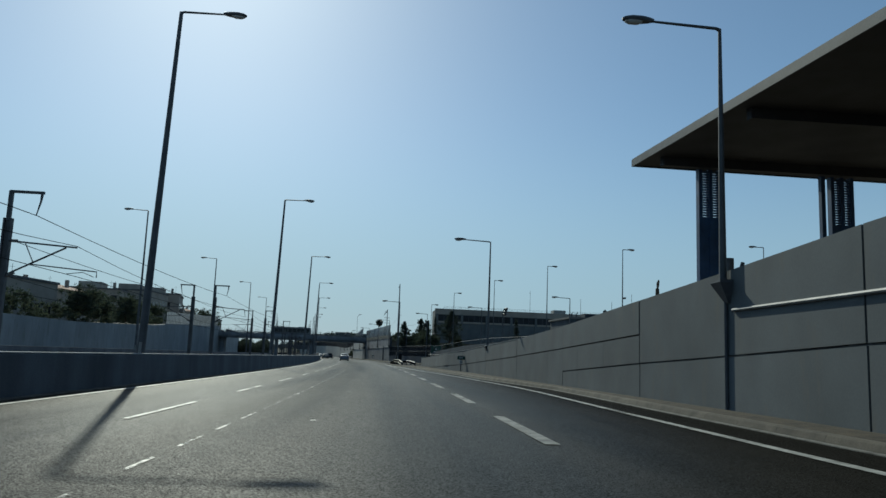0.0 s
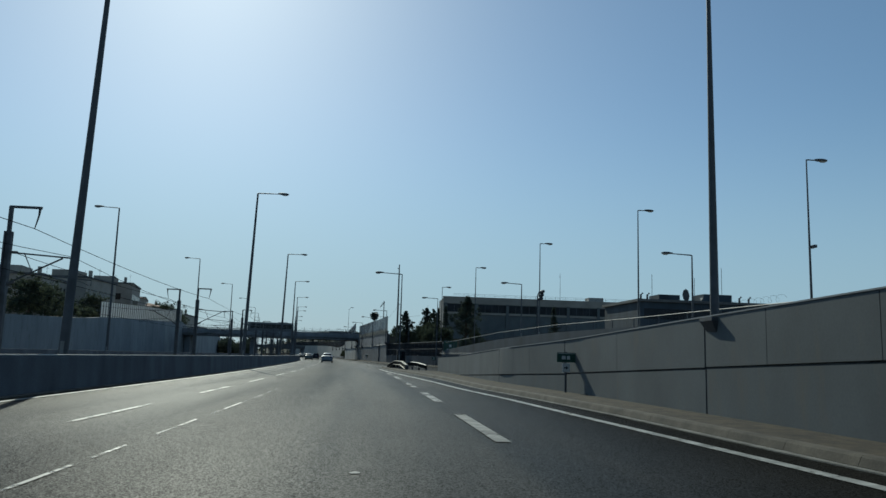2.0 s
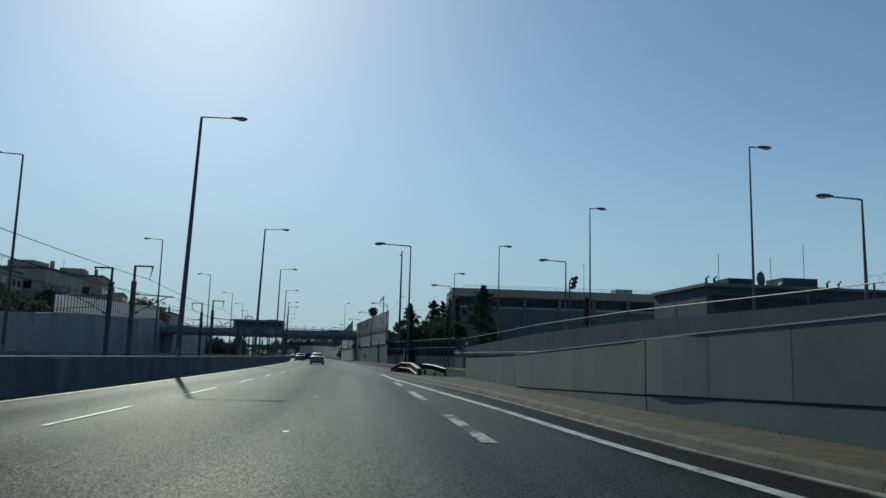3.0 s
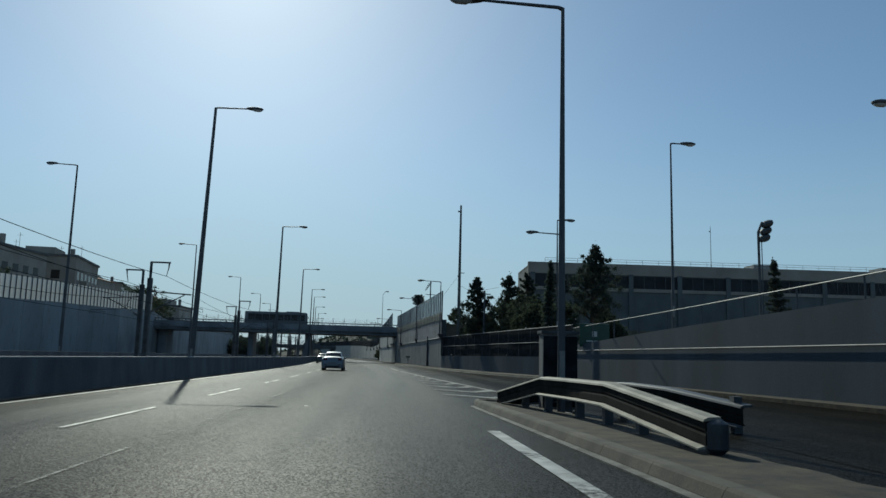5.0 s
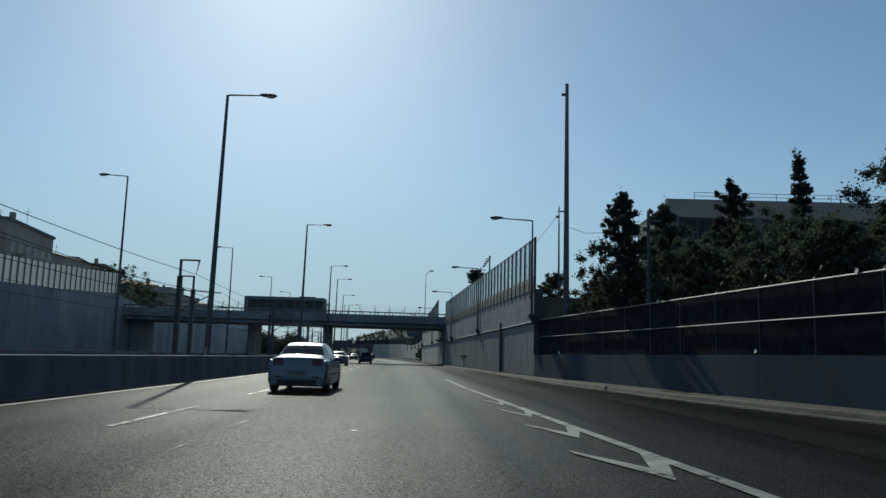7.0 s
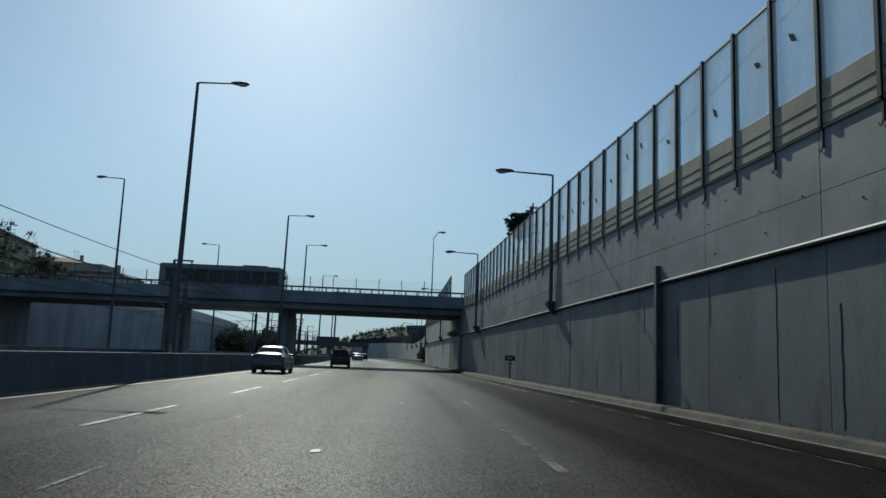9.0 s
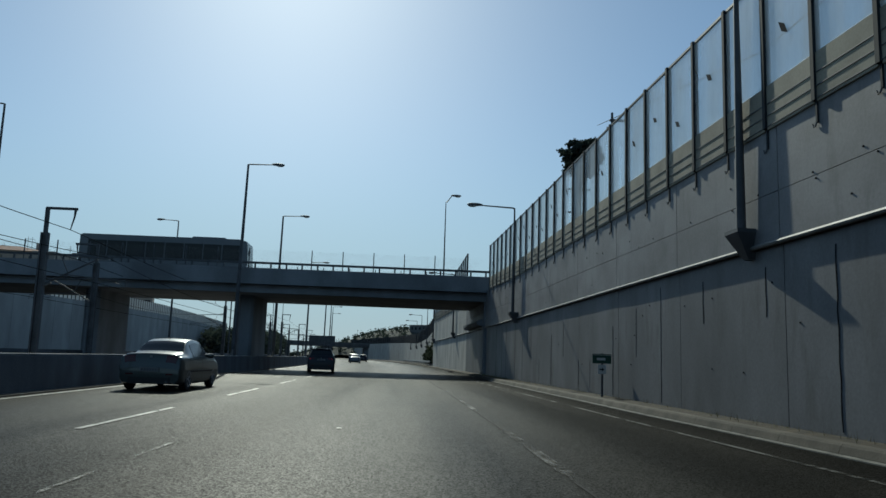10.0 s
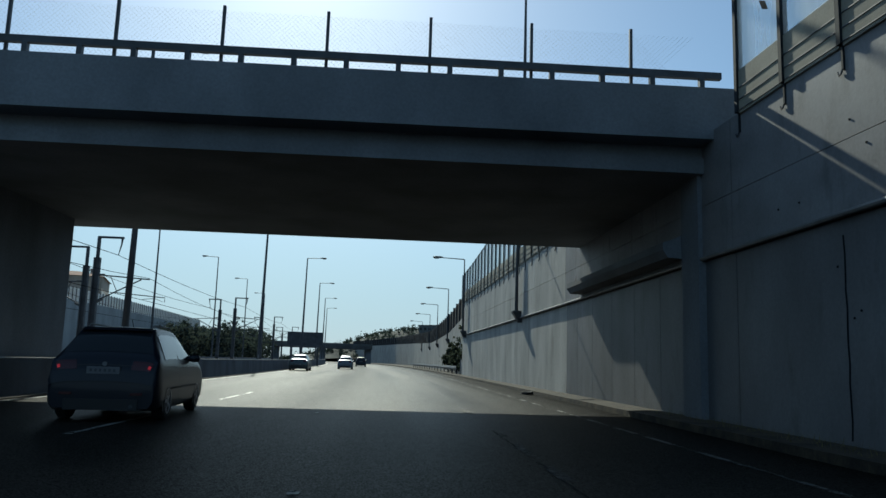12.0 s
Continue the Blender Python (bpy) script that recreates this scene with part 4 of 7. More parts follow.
def noise_screen(s_a, s_b, gap, ztop, label):
    """Posts, clear panes and brown boards on top of the noise wall."""
    top = thing("noise_screen", label, "noise barrier")
    ss = steps(s_a, s_b, gap)
    dd = lambda s: lerp(s, NOISE) - 0.03
    for i, s in enumerate(ss):
        zb, zt = lerp(s, NOISE_TOP) - 0.38, ztop(s) + 0.05
        sh = Shape()
        m = at(s, dd(s))
        sh.box(-0.06, -0.05, zb + 0.36, 0.07, 0.05, zt, m)
        sh.box(-0.012, -0.022, zb, 0.03, 0.022, zb + 0.38, m)
        part("post", sh, POST, top)
        hk = Shape().tube([m @ Vector((0.0, 0, zb + 0.02)), m @ Vector((-0.01, 0.04, zb - 0.05)), m @ Vector((-0.01, 0.09, zb - 0.06)), m @ Vector((-0.01, 0.12, zb + 0.0))], 0.014, 5)
        part("bracket", hk, STEEL_DARK, top)
    for i, (s0, s1) in enumerate(zip(ss, ss[1:])):
        zb = lambda s: lerp(s, NOISE_TOP)
        sh = Shape()
        sh.along([s0 + 0.05, s1 - 0.05], lambda s: [(dd(s) - 0.02, zb(s) - 0.05), (dd(s) - 0.02, zb(s) + 0.76), (dd(s) + 0.03, zb(s) + 0.76), (dd(s) + 0.03, zb(s) - 0.05)])
        part("board", sh, BROWN_BOARD, top)
        for k in (0.0, 0.2, 0.42):
            part("board_rib", Shape().along([s0 + 0.05, s1 - 0.05], lambda s: [(dd(s) - 0.034, zb(s) + k), (dd(s) - 0.034, zb(s) + k + 0.015), (dd(s) - 0.02, zb(s) + k + 0.015), (dd(s) - 0.02, zb(s) + k)]), STEEL_DARK, top)
        sh = Shape()
        sh.along([s0 + 0.05, s1 - 0.05], lambda s: [(dd(s) - 0.008, zb(s) + 0.78), (dd(s) - 0.008, ztop(s)), (dd(s) + 0.012, ztop(s)), (dd(s) + 0.012, zb(s) + 0.78)])
        pane = part("pane", sh, ACRYLIC, top)
        pane.visible_shadow = False
        part("cap_rail", Shape().along([s0 + 0.05, s1 - 0.05], lambda s: [(dd(s) - 0.03, ztop(s) - 0.02), (dd(s) - 0.03, ztop(s) + 0.03), (dd(s) + 0.03, ztop(s) + 0.03), (dd(s) + 0.03, ztop(s) - 0.02)]), STEEL_DARK, top)
        r = random.Random(i)
        if r.random() < 0.75 and s0 < 235:
            sm, zm = (s0 + s1) / 2 + r.uniform(-0.3, 0.3), ztop(s0) - r.uniform(0.7, 1.6)
            mk = Shape()
            m = at(sm, dd(sm) - 0.016, zm)
            a_ = r.uniform(0.5, 1.0)
            mk.add([m @ Vector(v) for v in ((0, -0.16, -0.16 * a_), (0, -0.06, 0.05), (0, 0.16, 0.18 * a_), (0, 0.05, -0.05))], [(0, 1, 2, 3)])
            part("sticker", mk, MESH_DARK, top)
    return top


noise_screen(171.95, 232.18, 1.585, lambda s: lerp(s, [(172, 8.15), (186, 8.2), (200, 8.3), (233, 8.55)]), "clear acrylic noise screen with dark posts and brown boards")
noise_screen(246, NOISE_END, 1.6, lambda s: lerp(s, [(246, 9.85), (258, 9.2), (275, 8.3), (281, 8.1)]), "clear acrylic noise screen past the overpass")

# the wall swings away on the far bend
fw = Shape()
fw.along(steps(283, 545, 5), lambda s: [(lerp(s, FAR_WALL), -0.1), (lerp(s, FAR_WALL), lerp(s, FAR_TOP) - 2.1), (lerp(s, FAR_WALL) + 0.5, lerp(s, FAR_TOP) - 2.1), (lerp(s, FAR_WALL) + 0.5, -0.1)])
far_wall = structure("wall_far_bend", fw, CONCRETE_DARK, "pale concrete wall curving round the far bend", "wall")
for s0, s1 in zip(steps(283, 545, 6.5), steps(283, 545, 6.5)[1:]):
    sh = Shape()
    sh.along([s0 + 0.03, s1 - 0.03], lambda s: [(lerp(s, FAR_WALL) - 0.08, 0.0), (lerp(s, FAR_WALL) - 0.08, lerp(s, FAR_TOP) - 2.15), (lerp(s, FAR_WALL) + 0.02, lerp(s, FAR_TOP) - 2.15), (lerp(s, FAR_WALL) + 0.02, 0.0)])
    part("panel", sh, CONCRETE_OLD, far_wall)
fsn = thing("noise_screen", "dark noise screen on the wall of the far bend", "noise barrier")
for s0, s1 in zip(steps(283, 545, 4), steps(283, 545, 4)[1:]):
    sh = Shape()
    sh.along([s0 + 0.06, s1 - 0.06], lambda s: [(lerp(s, FAR_WALL) + 0.1, lerp(s, FAR_TOP) - 2.1), (lerp(s, FAR_WALL) + 0.1, lerp(s, FAR_TOP)), (lerp(s, FAR_WALL) + 0.16, lerp(s, FAR_TOP)), (lerp(s, FAR_WALL) + 0.16, lerp(s, FAR_TOP) - 2.1)])
    part("board", sh, MESH_DARK, fsn)
    part("post", Shape().box(-0.08, -0.08, -2.1, 0.08, 0.08, 0.1, at(s0, lerp(s0, FAR_WALL) + 0.05, lerp(s0, FAR_TOP))), STEEL_DARK, fsn)
bk4 = Shape()
bk4.along(steps(282, 545, 10), lambda s: [(lerp(s, FAR_WALL) + 0.4, -0.5), (lerp(s, FAR_WALL) + 0.4, lerp(s, FAR_TOP) - 2.6), (45, 4.6), (150, 4.6), (150, -0.5)])
structure("bank_far_bend", bk4, EARTH, "earth terrace behind the wall of the far bend", "bank")
pr = random.Random(17)
for k in range(26):
    s_ = 174.5 + 2.2 * k + pr.uniform(-0.5, 0.5)
    za, zb_ = pr.choice(((0.2, 3.0), (0.3, 1.2), (1.3, 2.6), (2.0, 2.9), (0.2, 2.2))), pr.uniform(0.006, 0.02)
    rn = Shape()
    rn.rings([[P(s_ + y_ + 0.012 * math.sin(9 * z_ + k), lerp(s_, NOISE) + x_, z_) for x_, y_ in ((0.044, -zb_), (0.044, zb_), (0.06, zb_), (0.06, -zb_))] for z_ in steps(za[0], za[1], 0.25)])
    part("open_joint", rn, MESH_DARK, noise_wall)
plug = Shape().tube([(-0.012, 0, 0), (0.01, 0, 0)], 0.017, 7).mesh("plug", MESH_DARK)
for k in range(70):
    s_, z_ = pr.uniform(174, 231), pr.choice((1.0, 1.9, 2.5, 3.7, 4.2, 4.6)) + pr.uniform(-0.12, 0.12)
    piece("plug", plug, noise_wall, at(s_, lerp(s_, NOISE) + (0.048 if z_ < 3.2 else -0.014), z_))
pil = Shape()
pil.box(-0.12, -0.09, 0.13, 0.06, 0.09, 3.72, at(184.4, lerp(184.4, NOISE)))
structure("wall_pilaster", pil, STEEL_DARK, "dark upright channel on the noise wall", "pilaster")

# ---- overpass ----
br = thing("overpass", "grey concrete road overpass spanning the motorway and railway", "bridge")
dk = Shape()
dk.along([DECK_S0, DECK_S0 + 0.9, DECK_S0 + 1.2, DECK_S1 - 1.2, DECK_S1 - 0.9, DECK_S1], lambda s: [(-60, 5.55), (6.9, 5.55), (6.9, 6.6 if s < DECK_S0 + 1 or s > DECK_S1 - 1 else 6.0), (-60, 6.6 if s < DECK_S0 + 1 or s > DECK_S1 - 1 else 6.0)])
part("deck", dk, BRIDGE_CONC, br)
for k, s in enumerate(steps(DECK_S0 + 0.9, DECK_S1 - 0.6, 2.3)):
    gsh = Shape()
    gsh.along([s - 0.3, s + 0.3], lambda q: [(-60, DECK_Z0), (6.6, DECK_Z0), (6.6, 5.56), (-60, 5.56)])
    part("girder", gsh, BRIDGE_CONC, br)
so = Shape()
so.along([DECK_S0 + 0.5, DECK_S1], lambda q: [(-60, 5.12), (6.6, 4.98), (6.6, 5.3), (-60, 5.3)])
part("soffit", so, BRIDGE_CONC, br)
for d0, hw_ in ((-10.2, 0.5), (-20.5, 0.5), (-36.2, 0.75)):
    ps = Shape()
    m = at(239.6, d0)
    ps.box(-hw_, -3.2, -0.2, hw_, 3.2, 5.2, m, 0.18)
    part("pier", ps, BRIDGE_CONC, br)
for s in (DECK_S0 + 0.35, DECK_S1 - 0.35):
    rail = Shape()
    rail.along([s - 0.06, s + 0.06], lambda q: [(-60, 6.9), (6.4, 6.9), (6.4, 7.04), (-60, 7.04)])
    part("handrail", rail, STEEL_DARK, br)
    pst = Shape().box(-0.05, -0.06, 6.5, 0.05, 0.06, 6.93).mesh("rail_post", STEEL_DARK)
    fp = Shape().box(-0.03, -0.03, 6.5, 0.03, 0.03, 7.95).mesh("fence_post", STEEL_DARK)
    for k in range(60):
        piece("rail_post", pst, br, at(s, 6.0 - 1.02 * k))
    for k in range(28):
        piece("fence_post", fp, br, at(s + 0.15, 4.6 - 2.05 * k))
    net = Shape()
    for k in range(560):
        d0 = 5.9 - 0.1 * k
        for sg in (1, -1):
            net.tube([P(s + 0.15, d0, 6.55 if sg > 0 else 7.85), P(s + 0.15, d0 - 1.3, 7.85 if sg > 0 else 6.55)], 0.0013, 3, False)
    part("net", net, STEEL, br, "thin wire safety net")
ab = Shape()
for s_a, s_b in ((234.9, 243.8),):
    cb = Shape()
    cb.along([s_a, s_b], lambda s: [(6.12, 3.4), (5.72, 3.42), (5.62, 3.58), (5.62, 3.74), (5.8, 3.8), (6.12, 3.95)])
    part("corbel", cb, BRIDGE_CONC, br)
ab.box(-0.15, -0.45, 0.1, 0.45, 0.45, 5.1, at(234.4, 6.15))
part("abutment_column", ab, BRIDGE_CONC, br)


# ---- street lamps ----
def street_lamp(label, s, d, z0, z1, arm, side, group, r0=0.11, bracket=False, tilt=0.12, gap=0.16):
    """Tapered pole with a straight arm across the road; side -1 reaches to the left."""
    ob = thing("street_lamp", label, "street lamp", at(s, d, z0), group)
    h = z1 - z0
    part("pole", Shape().tube([(0, 0, -0.05), (0, 0, h * 0.3), (0, 0, h * 0.65), (0, 0, h)], [r0, r0 * 0.85, r0 * 0.66, r0 * 0.46], 10), LAMP_STEEL, ob, smooth=True)
    if not bracket:
        part("base_plate", Shape().box(-0.2, -0.2, -0.06, 0.2, 0.2, 0.02, bevel=0.04), STEEL, ob)
        part("hatch", Shape().box(-0.05, -r0 - 0.012, 0.7, 0.05, -r0 + 0.03, 1.25), STEEL, ob)
    a = Shape()
    a.tube([(0, 0, h - 0.03), (side * 0.1, 0, h + 0.01), (side * arm, 0, h + arm * tilt * 0.35)], [0.05, 0.042, 0.032], 8)
    arm_ob = part("arm", a, LAMP_STEEL, ob, smooth=True)
    x0, zz = side * (arm - 0.05), h + arm * tilt * 0.35
    hd_ = Shape()
    prof = [(0.0, 0.05, 0.05), (0.12, 0.1, 0.08), (0.3, 0.15, 0.1), (0.55, 0.16, 0.1), (0.72, 0.12, 0.07), (0.8, 0.05, 0.03)]
    hd_.rings([[(x0 + side * u, w * math.cos(k * math.pi / 5), zz + 0.02 + t * max(-0.55, math.sin(k * math.pi / 5))) for k in range(10)] for u, w, t in prof])
    head = part("lamp_head", hd_, LAMP_STEEL, ob, smooth=True)
    ln = Shape()
    ln.rings([[(x0 + side * u, w * 0.8 * math.cos(k * math.pi / 5), zz - 0.03 - t * 0.6 * max(0, -math.sin(k * math.pi / 5))) for k in range(10)] for u, w, t in ((0.3, 0.1, 0.05), (0.42, 0.16, 0.13), (0.62, 0.15, 0.13), (0.74, 0.08, 0.05))])
    part("lens", ln, LENS, head, "grey bowl lens", True)
    if bracket:
        b = Shape()
        b.rings([[(-0.2, -0.28, 0.05), (0.25, -0.28, 0.05), (0.25, 0.28, 0.05), (-0.2, 0.28, 0.05)], [(-0.2, -0.28, -0.02), (0.25, -0.28, -0.02), (0.25, 0.28, -0.02), (-0.2, 0.28, -0.02)], [(0.08, -0.1, -0.5), (0.25, -0.1, -0.5), (0.25, 0.1, -0.5), (0.08, 0.1, -0.5)]])
        part("bracket", b, LAMP_STEEL, ob, "dark steel wall bracket")
        if s < 20:
            part("conduit", Shape().tube([(gap, 0.05, -0.45), (gap, 0.05, -z0 + 0.15)], 0.045, 8), LAMP_STEEL, ob, "dark conduit down the wall", True)
    return ob


MEDIAN_S = [-8.5, 26.0, 58.8, 93.1, 127.8, 162.3, 197.7, 230.3, 248.2, 281.0, 310.0, 340.0, 370.0, 400.0]
for s in MEDIAN_S:
    d = lerp(s, [(0, -7.95), (93, -7.97), (128, -8.2), (162, -8.85), (195, -9.4), (248, -9.65), (281, -9.8), (310, -9.0), (400, -8.9)])
    lean = 1.5 if s < 140 else 0.7
    lamp = street_lamp("tall dark steel street lamp on the median wall", s, d - 0.22 * lean, 0.0, 12.75, 1.5, 1, "median lamps", 0.14)
    lamp.matrix_basis = lamp.matrix_basis @ pose(0, 0, 0, 0, lean, 0)
for s in (30.0, 70.3, 105.5, 145.8, 185.0, 223.7, 259.6, 292.0, 321.0, 349.0, 378.0):
    street_lamp("tall steel street lamp of the far carriageway", s, -21.3, 0.0, 13.3 if s < 110 else 13.8, 1.35, -1, "far carriageway lamps", 0.12)
for s, d, z0, z1 in ((17.6, 7.66, 3.15, 9.55), (51.2, 6.95, 2.0, 9.12), (171.6, 6.85, 3.6, 9.1), (196.55, 6.3, 3.58, 9.1), (221.75, 5.92, 3.52, 9.0), (255.2, 5.9, 3.55, 9.1), (278.3, 5.85, 3.5, 9.1), (303, 7.1, 3.6, 9.1), (327, 8.3, 3.6, 9.1), (350, 9.5, 3.6, 9.1), (374, 10.6, 3.6, 9.1)):
    street_lamp("dark steel street lamp bracketed on the retaining wall", s, d, z0, z1, 1.75, -1, "wall lamps", 0.09, True, gap=lerp(s, WALL_A if s < 100 else (NOISE if s < 282 else FAR_WALL)) - d - 0.06)
street_lamp("dark steel street lamp standing on the merge island", 107.0, 3.82, 0.06, 8.7, 1.75, -1, "slip road lamps", 0.085)
for s, d, z0, z1 in ((85.6, 22.0, 2.6, 8.5), (112.0, 16.3, 2.6, 8.75), (138.1, 11.13, 0.12, 9.0)):
    street_lamp("dark steel street lamp beside the slip road", s, d, z0, z1, 1.4, -1, "slip road lamps", 0.09)
for s, d, z1 in ((77.4, 25.3, 13.2), (93.8, 21.4, 13.15), (111.0, 17.9, 12.85), (128.1, 14.4, 12.2), (145.2, 12.7, 11.25)):
    street_lamp("slender steel street lamp of the upper road", s, d, 2.7, z1, 0.55, 1, "upper road lamps", 0.08, tilt=0.0)
street_lamp("slender steel street lamp of the side street", 70.0, 36.8, 2.7, 12.98, 0.75, -1, "upper road lamps", 0.08, tilt=0.0)
street_lamp("slender street lamp on the overpass", 241.6, 3.75, 6.45, 13.3, 0.45, 1, "overpass lamps", 0.07, tilt=3.2)

cam_box = thing("traffic_camera", "small dark camera box clamped to a lamp post", "camera", at(77.4, 25.3, 8.0))
part("housing", Shape().box(0.1, -0.3, 0.0, 0.3, 0.2, 0.16, bevel=0.03), STEEL_DARK, cam_box)
part("clamp", Shape().box(-0.02, -0.06, 0.02, 0.12, 0.06, 0.12), STEEL_DARK, cam_box)

bk_ = thing("pole_bracket", "small steel bracket with hanging cable ends on a lamp post", "bracket", at(138.1, 11.13, 7.15))
part("arm", Shape().tube([(0.0, 0, 0), (-0.32, 0, 0.02), (-0.5, 0, -0.04)], 0.03, 6), STEEL_DARK, bk_)
part("cable_end", Shape().tube([(-0.46, 0, -0.02), (-0.45, 0, -0.3)], 0.012, 5), STEEL_DARK, bk_)
part("cable_end", Shape().tube([(-0.36, 0, 0.0), (-0.35, 0, -0.2)], 0.012, 5), STEEL_DARK, bk_)

# tall bare poles and masts
for nm, lab, s, d, z0, z1, r in (("mast", "tall tapered grey concrete mast behind the fence", 171.2, 8.75, 1.0, 17.35, 0.2), ("utility_pole", "slim dark utility pole above the noise wall", 176.5, 9.4, 4.0, 11.0, 0.08), ("utility_pole", "short thick dark utility pole among the trees", 158.4, 9.45, 1.2, 7.15, 0.13), ("antenna_mast", "thin antenna mast on the depot roof", 183.0, 42.2, 12.6, 18.6, 0.05), ("utility_pole", "dark utility pole behind the noise screen", 212.0, 8.25, 4.5, 11.1, 0.1)):
    ob = thing(nm, lab, "mast", at(s, d, z0))
    part("shaft", Shape().tube([(0, 0, 0), (0, 0, (z1 - z0) * 0.5), (0, 0, z1 - z0)], [r, r * 0.75, r * 0.5], 8), STEEL_DARK if r < 0.19 else CONCRETE_DARK, ob, smooth=True)
    part("fitting", Shape().box(-r - 0.12, -0.05, z1 - z0 - 0.75, -r * 0.5, 0.05, z1 - z0 - 0.6), STEEL_DARK, ob)
    if nm == "utility_pole":
        part("cross_arm", Shape().box(-0.1, -0.05, z1 - z0 - 0.35, 0.55, 0.05, z1 - z0 - 0.27), STEEL_DARK, ob)

for lab, pts in (("sagging cable from the mast into the trees", ((171.2, 8.8, 8.75), (170.0, 9.6, 8.2), (168.5, 10.6, 8.05), (166, 12.0, 8.2))), ("sagging cable between the pole and the mast", ((176.5, 9.4, 10.8), (174.5, 9.0, 9.6), (171.3, 8.8, 8.9))), ("sagging cable along the back of the noise screen", ((176.5, 9.4, 10.5), (188, 8.9, 9.0), (200, 8.5, 8.7), (214, 8.2, 11.2)))):
    cb_ = thing("cable", lab, "cable")
    pp = [P(*q) for q in pts]
    pp = [pp[min(k // 4, len(pp) - 2)].lerp(pp[min(k // 4, len(pp) - 2) + 1], k / 4 - min(k // 4, len(pp) - 2)) for k in range(4 * (len(pp) - 1) + 1)]
    part("strand", Shape().tube(pp, 0.014, 5), STEEL_DARK, cb_)
ip = thing("power_pole", "dark power pole with stacked insulators behind the noise screen", "power pole", at(233.2, 12.1, 4.6))
part("shaft", Shape().tube([(0, 0, 0), (0, 0, 10.4)], [0.14, 0.1], 8), STEEL_DARK, ip, smooth=True)
part("cap", Shape().tube([(0, 0, 10.35), (0, 0, 10.7)], 0.14, 8), STEEL_DARK, ip)
for k in range(4):
    part("insulator", Shape().tube([(-0.3 - 0.14 * k, 0.1 * k, 10.15 - 0.3 * k), (-0.3 - 0.14 * k, 0.1 * k, 10.3 - 0.3 * k)], 0.2, 8), STEEL_DARK, ip)
part("cross_arm", Shape().tube([(0, 0, 10.2), (-0.95, 0.4, 9.0)], 0.05, 6), STEEL_DARK, ip)
for z in (6.6, 8.2):
    part("cross_arm", Shape().box(-0.9, -0.05, z, 0.9, 0.05, z + 0.1), STEEL_DARK, ip)

cut_ = thing("palm_trunk", "bare dark tree trunk with a stub on top beyond the wall", "tree trunk", at(70.2, 26.2, 1.9))
part("trunk", Shape().tube([(0, 0, 0), (0.02, 0, 3.0), (-0.01, 0, 5.5), (-0.01, 0, 6.55), (0.0, 0, 6.65)], [0.25, 0.22, 0.2, 0.17, 0.09], 12), BARK, cut_, smooth=True)
part("stub", Shape().tube([(0, 0, 6.6), (0.03, 0, 6.8), (0.05, 0, 7.1), (0.12, 0, 7.35), (0.1, 0, 7.45)], [0.07, 0.12, 0.14, 0.09, 0.03], 9), BARK, cut_, smooth=True)

# signal head cluster on a lattice post
sg = thing("floodlight_mast", "dark steel post with a cluster of floodlights", "floodlight", at(140.9, 25.6, 2.7))
part("post", Shape().tube([(0, 0, 0), (0, 0, 7.5), (0.3, 0, 8.2)], 0.09, 8), STEEL_DARK, sg)
part("side_post", Shape().tube([(0.22, 0, 0), (0.22, 0, 7.2)], 0.03, 6), STEEL_DARK, sg)
for k in range(3):
    part("floodlight", Shape().rings([[(0.05 + 0.12 * k + u, 0.38 * math.cos(j * 0.785) * r_, 7.0 + 0.5 * k + 0.25 * u + 0.27 * math.sin(j * 0.785) * r_) for j in range(8)] for u, r_ in ((0.0, 0.4), (0.12, 0.85), (0.4, 1.0), (0.62, 0.9), (0.7, 0.6))]), STEEL_DARK, sg, smooth=True)


# ---- railway overhead line ----
def catenary_mast(s, d, side, label):
    ob = thing("catenary_mast", label, "railway mast", at(s, d, 0.1), "catenary masts")
    m = Shape()
    for x in (-0.12, 0.12):
        m.box(x - 0.03, -0.11, 0, x + 0.03, 0.11, 5.6)
    m.box(-0.1, -0.02, 0, 0.1, 0.02, 5.6)
    part("mast", m, MAST_STEEL, ob)
    part("top_post", Shape().box(-0.07, -0.07, 5.5, 0.07, 0.07, 6.65), MAST_STEEL, ob)
    t = Shape()
    t.box(min(0, side * 1.15) - 0.05, -0.05, 6.58, max(0, side * 1.15) + 0.05, 0.05, 6.68)
    t.tube([(side * 1.12, 0, 6.6), (side * 1.1, 0, 6.3), (side * 0.98, 0, 5.75)], [0.06, 0.04, 0.02], 6)
    part("top_arm", t, MAST_STEEL, ob)
    c = Shape()
    c.tube([(0, 0, 4.75), (side * 2.6, 0, 4.6)], 0.035, 6)
    c.tube([(0, 0, 3.4), (side * 2.2, 0, 4.58)], 0.035, 6)
    c.tube([(side * 0.7, 0, 4.7), (side * 1.05, 0, 3.98)], 0.02, 6)
    part("cantilever", c, MAST_STEEL, ob)
    g_ = Shape()
    g_.tube([(side * 0.95, 0, 3.9), (side * 3.4, 0, 3.72), (side * 3.4, 0, 3.5)], 0.025, 6)
    g_.tube([(side * 2.3, 0, 3.6), (side * 2.9, 0, 3.68), (side * 3.3, 0, 3.52)], 0.015, 6)
    part("registration_arm", g_, MAST_STEEL, ob)
    for z in (4.75, 3.42):
        part("insulator", Shape().tube([(side * 0.15, 0, z), (side * 0.42, 0, z + (0.0 if z > 4 else 0.14))], 0.06, 8), CONCRETE_DARK, ob)
    return ob


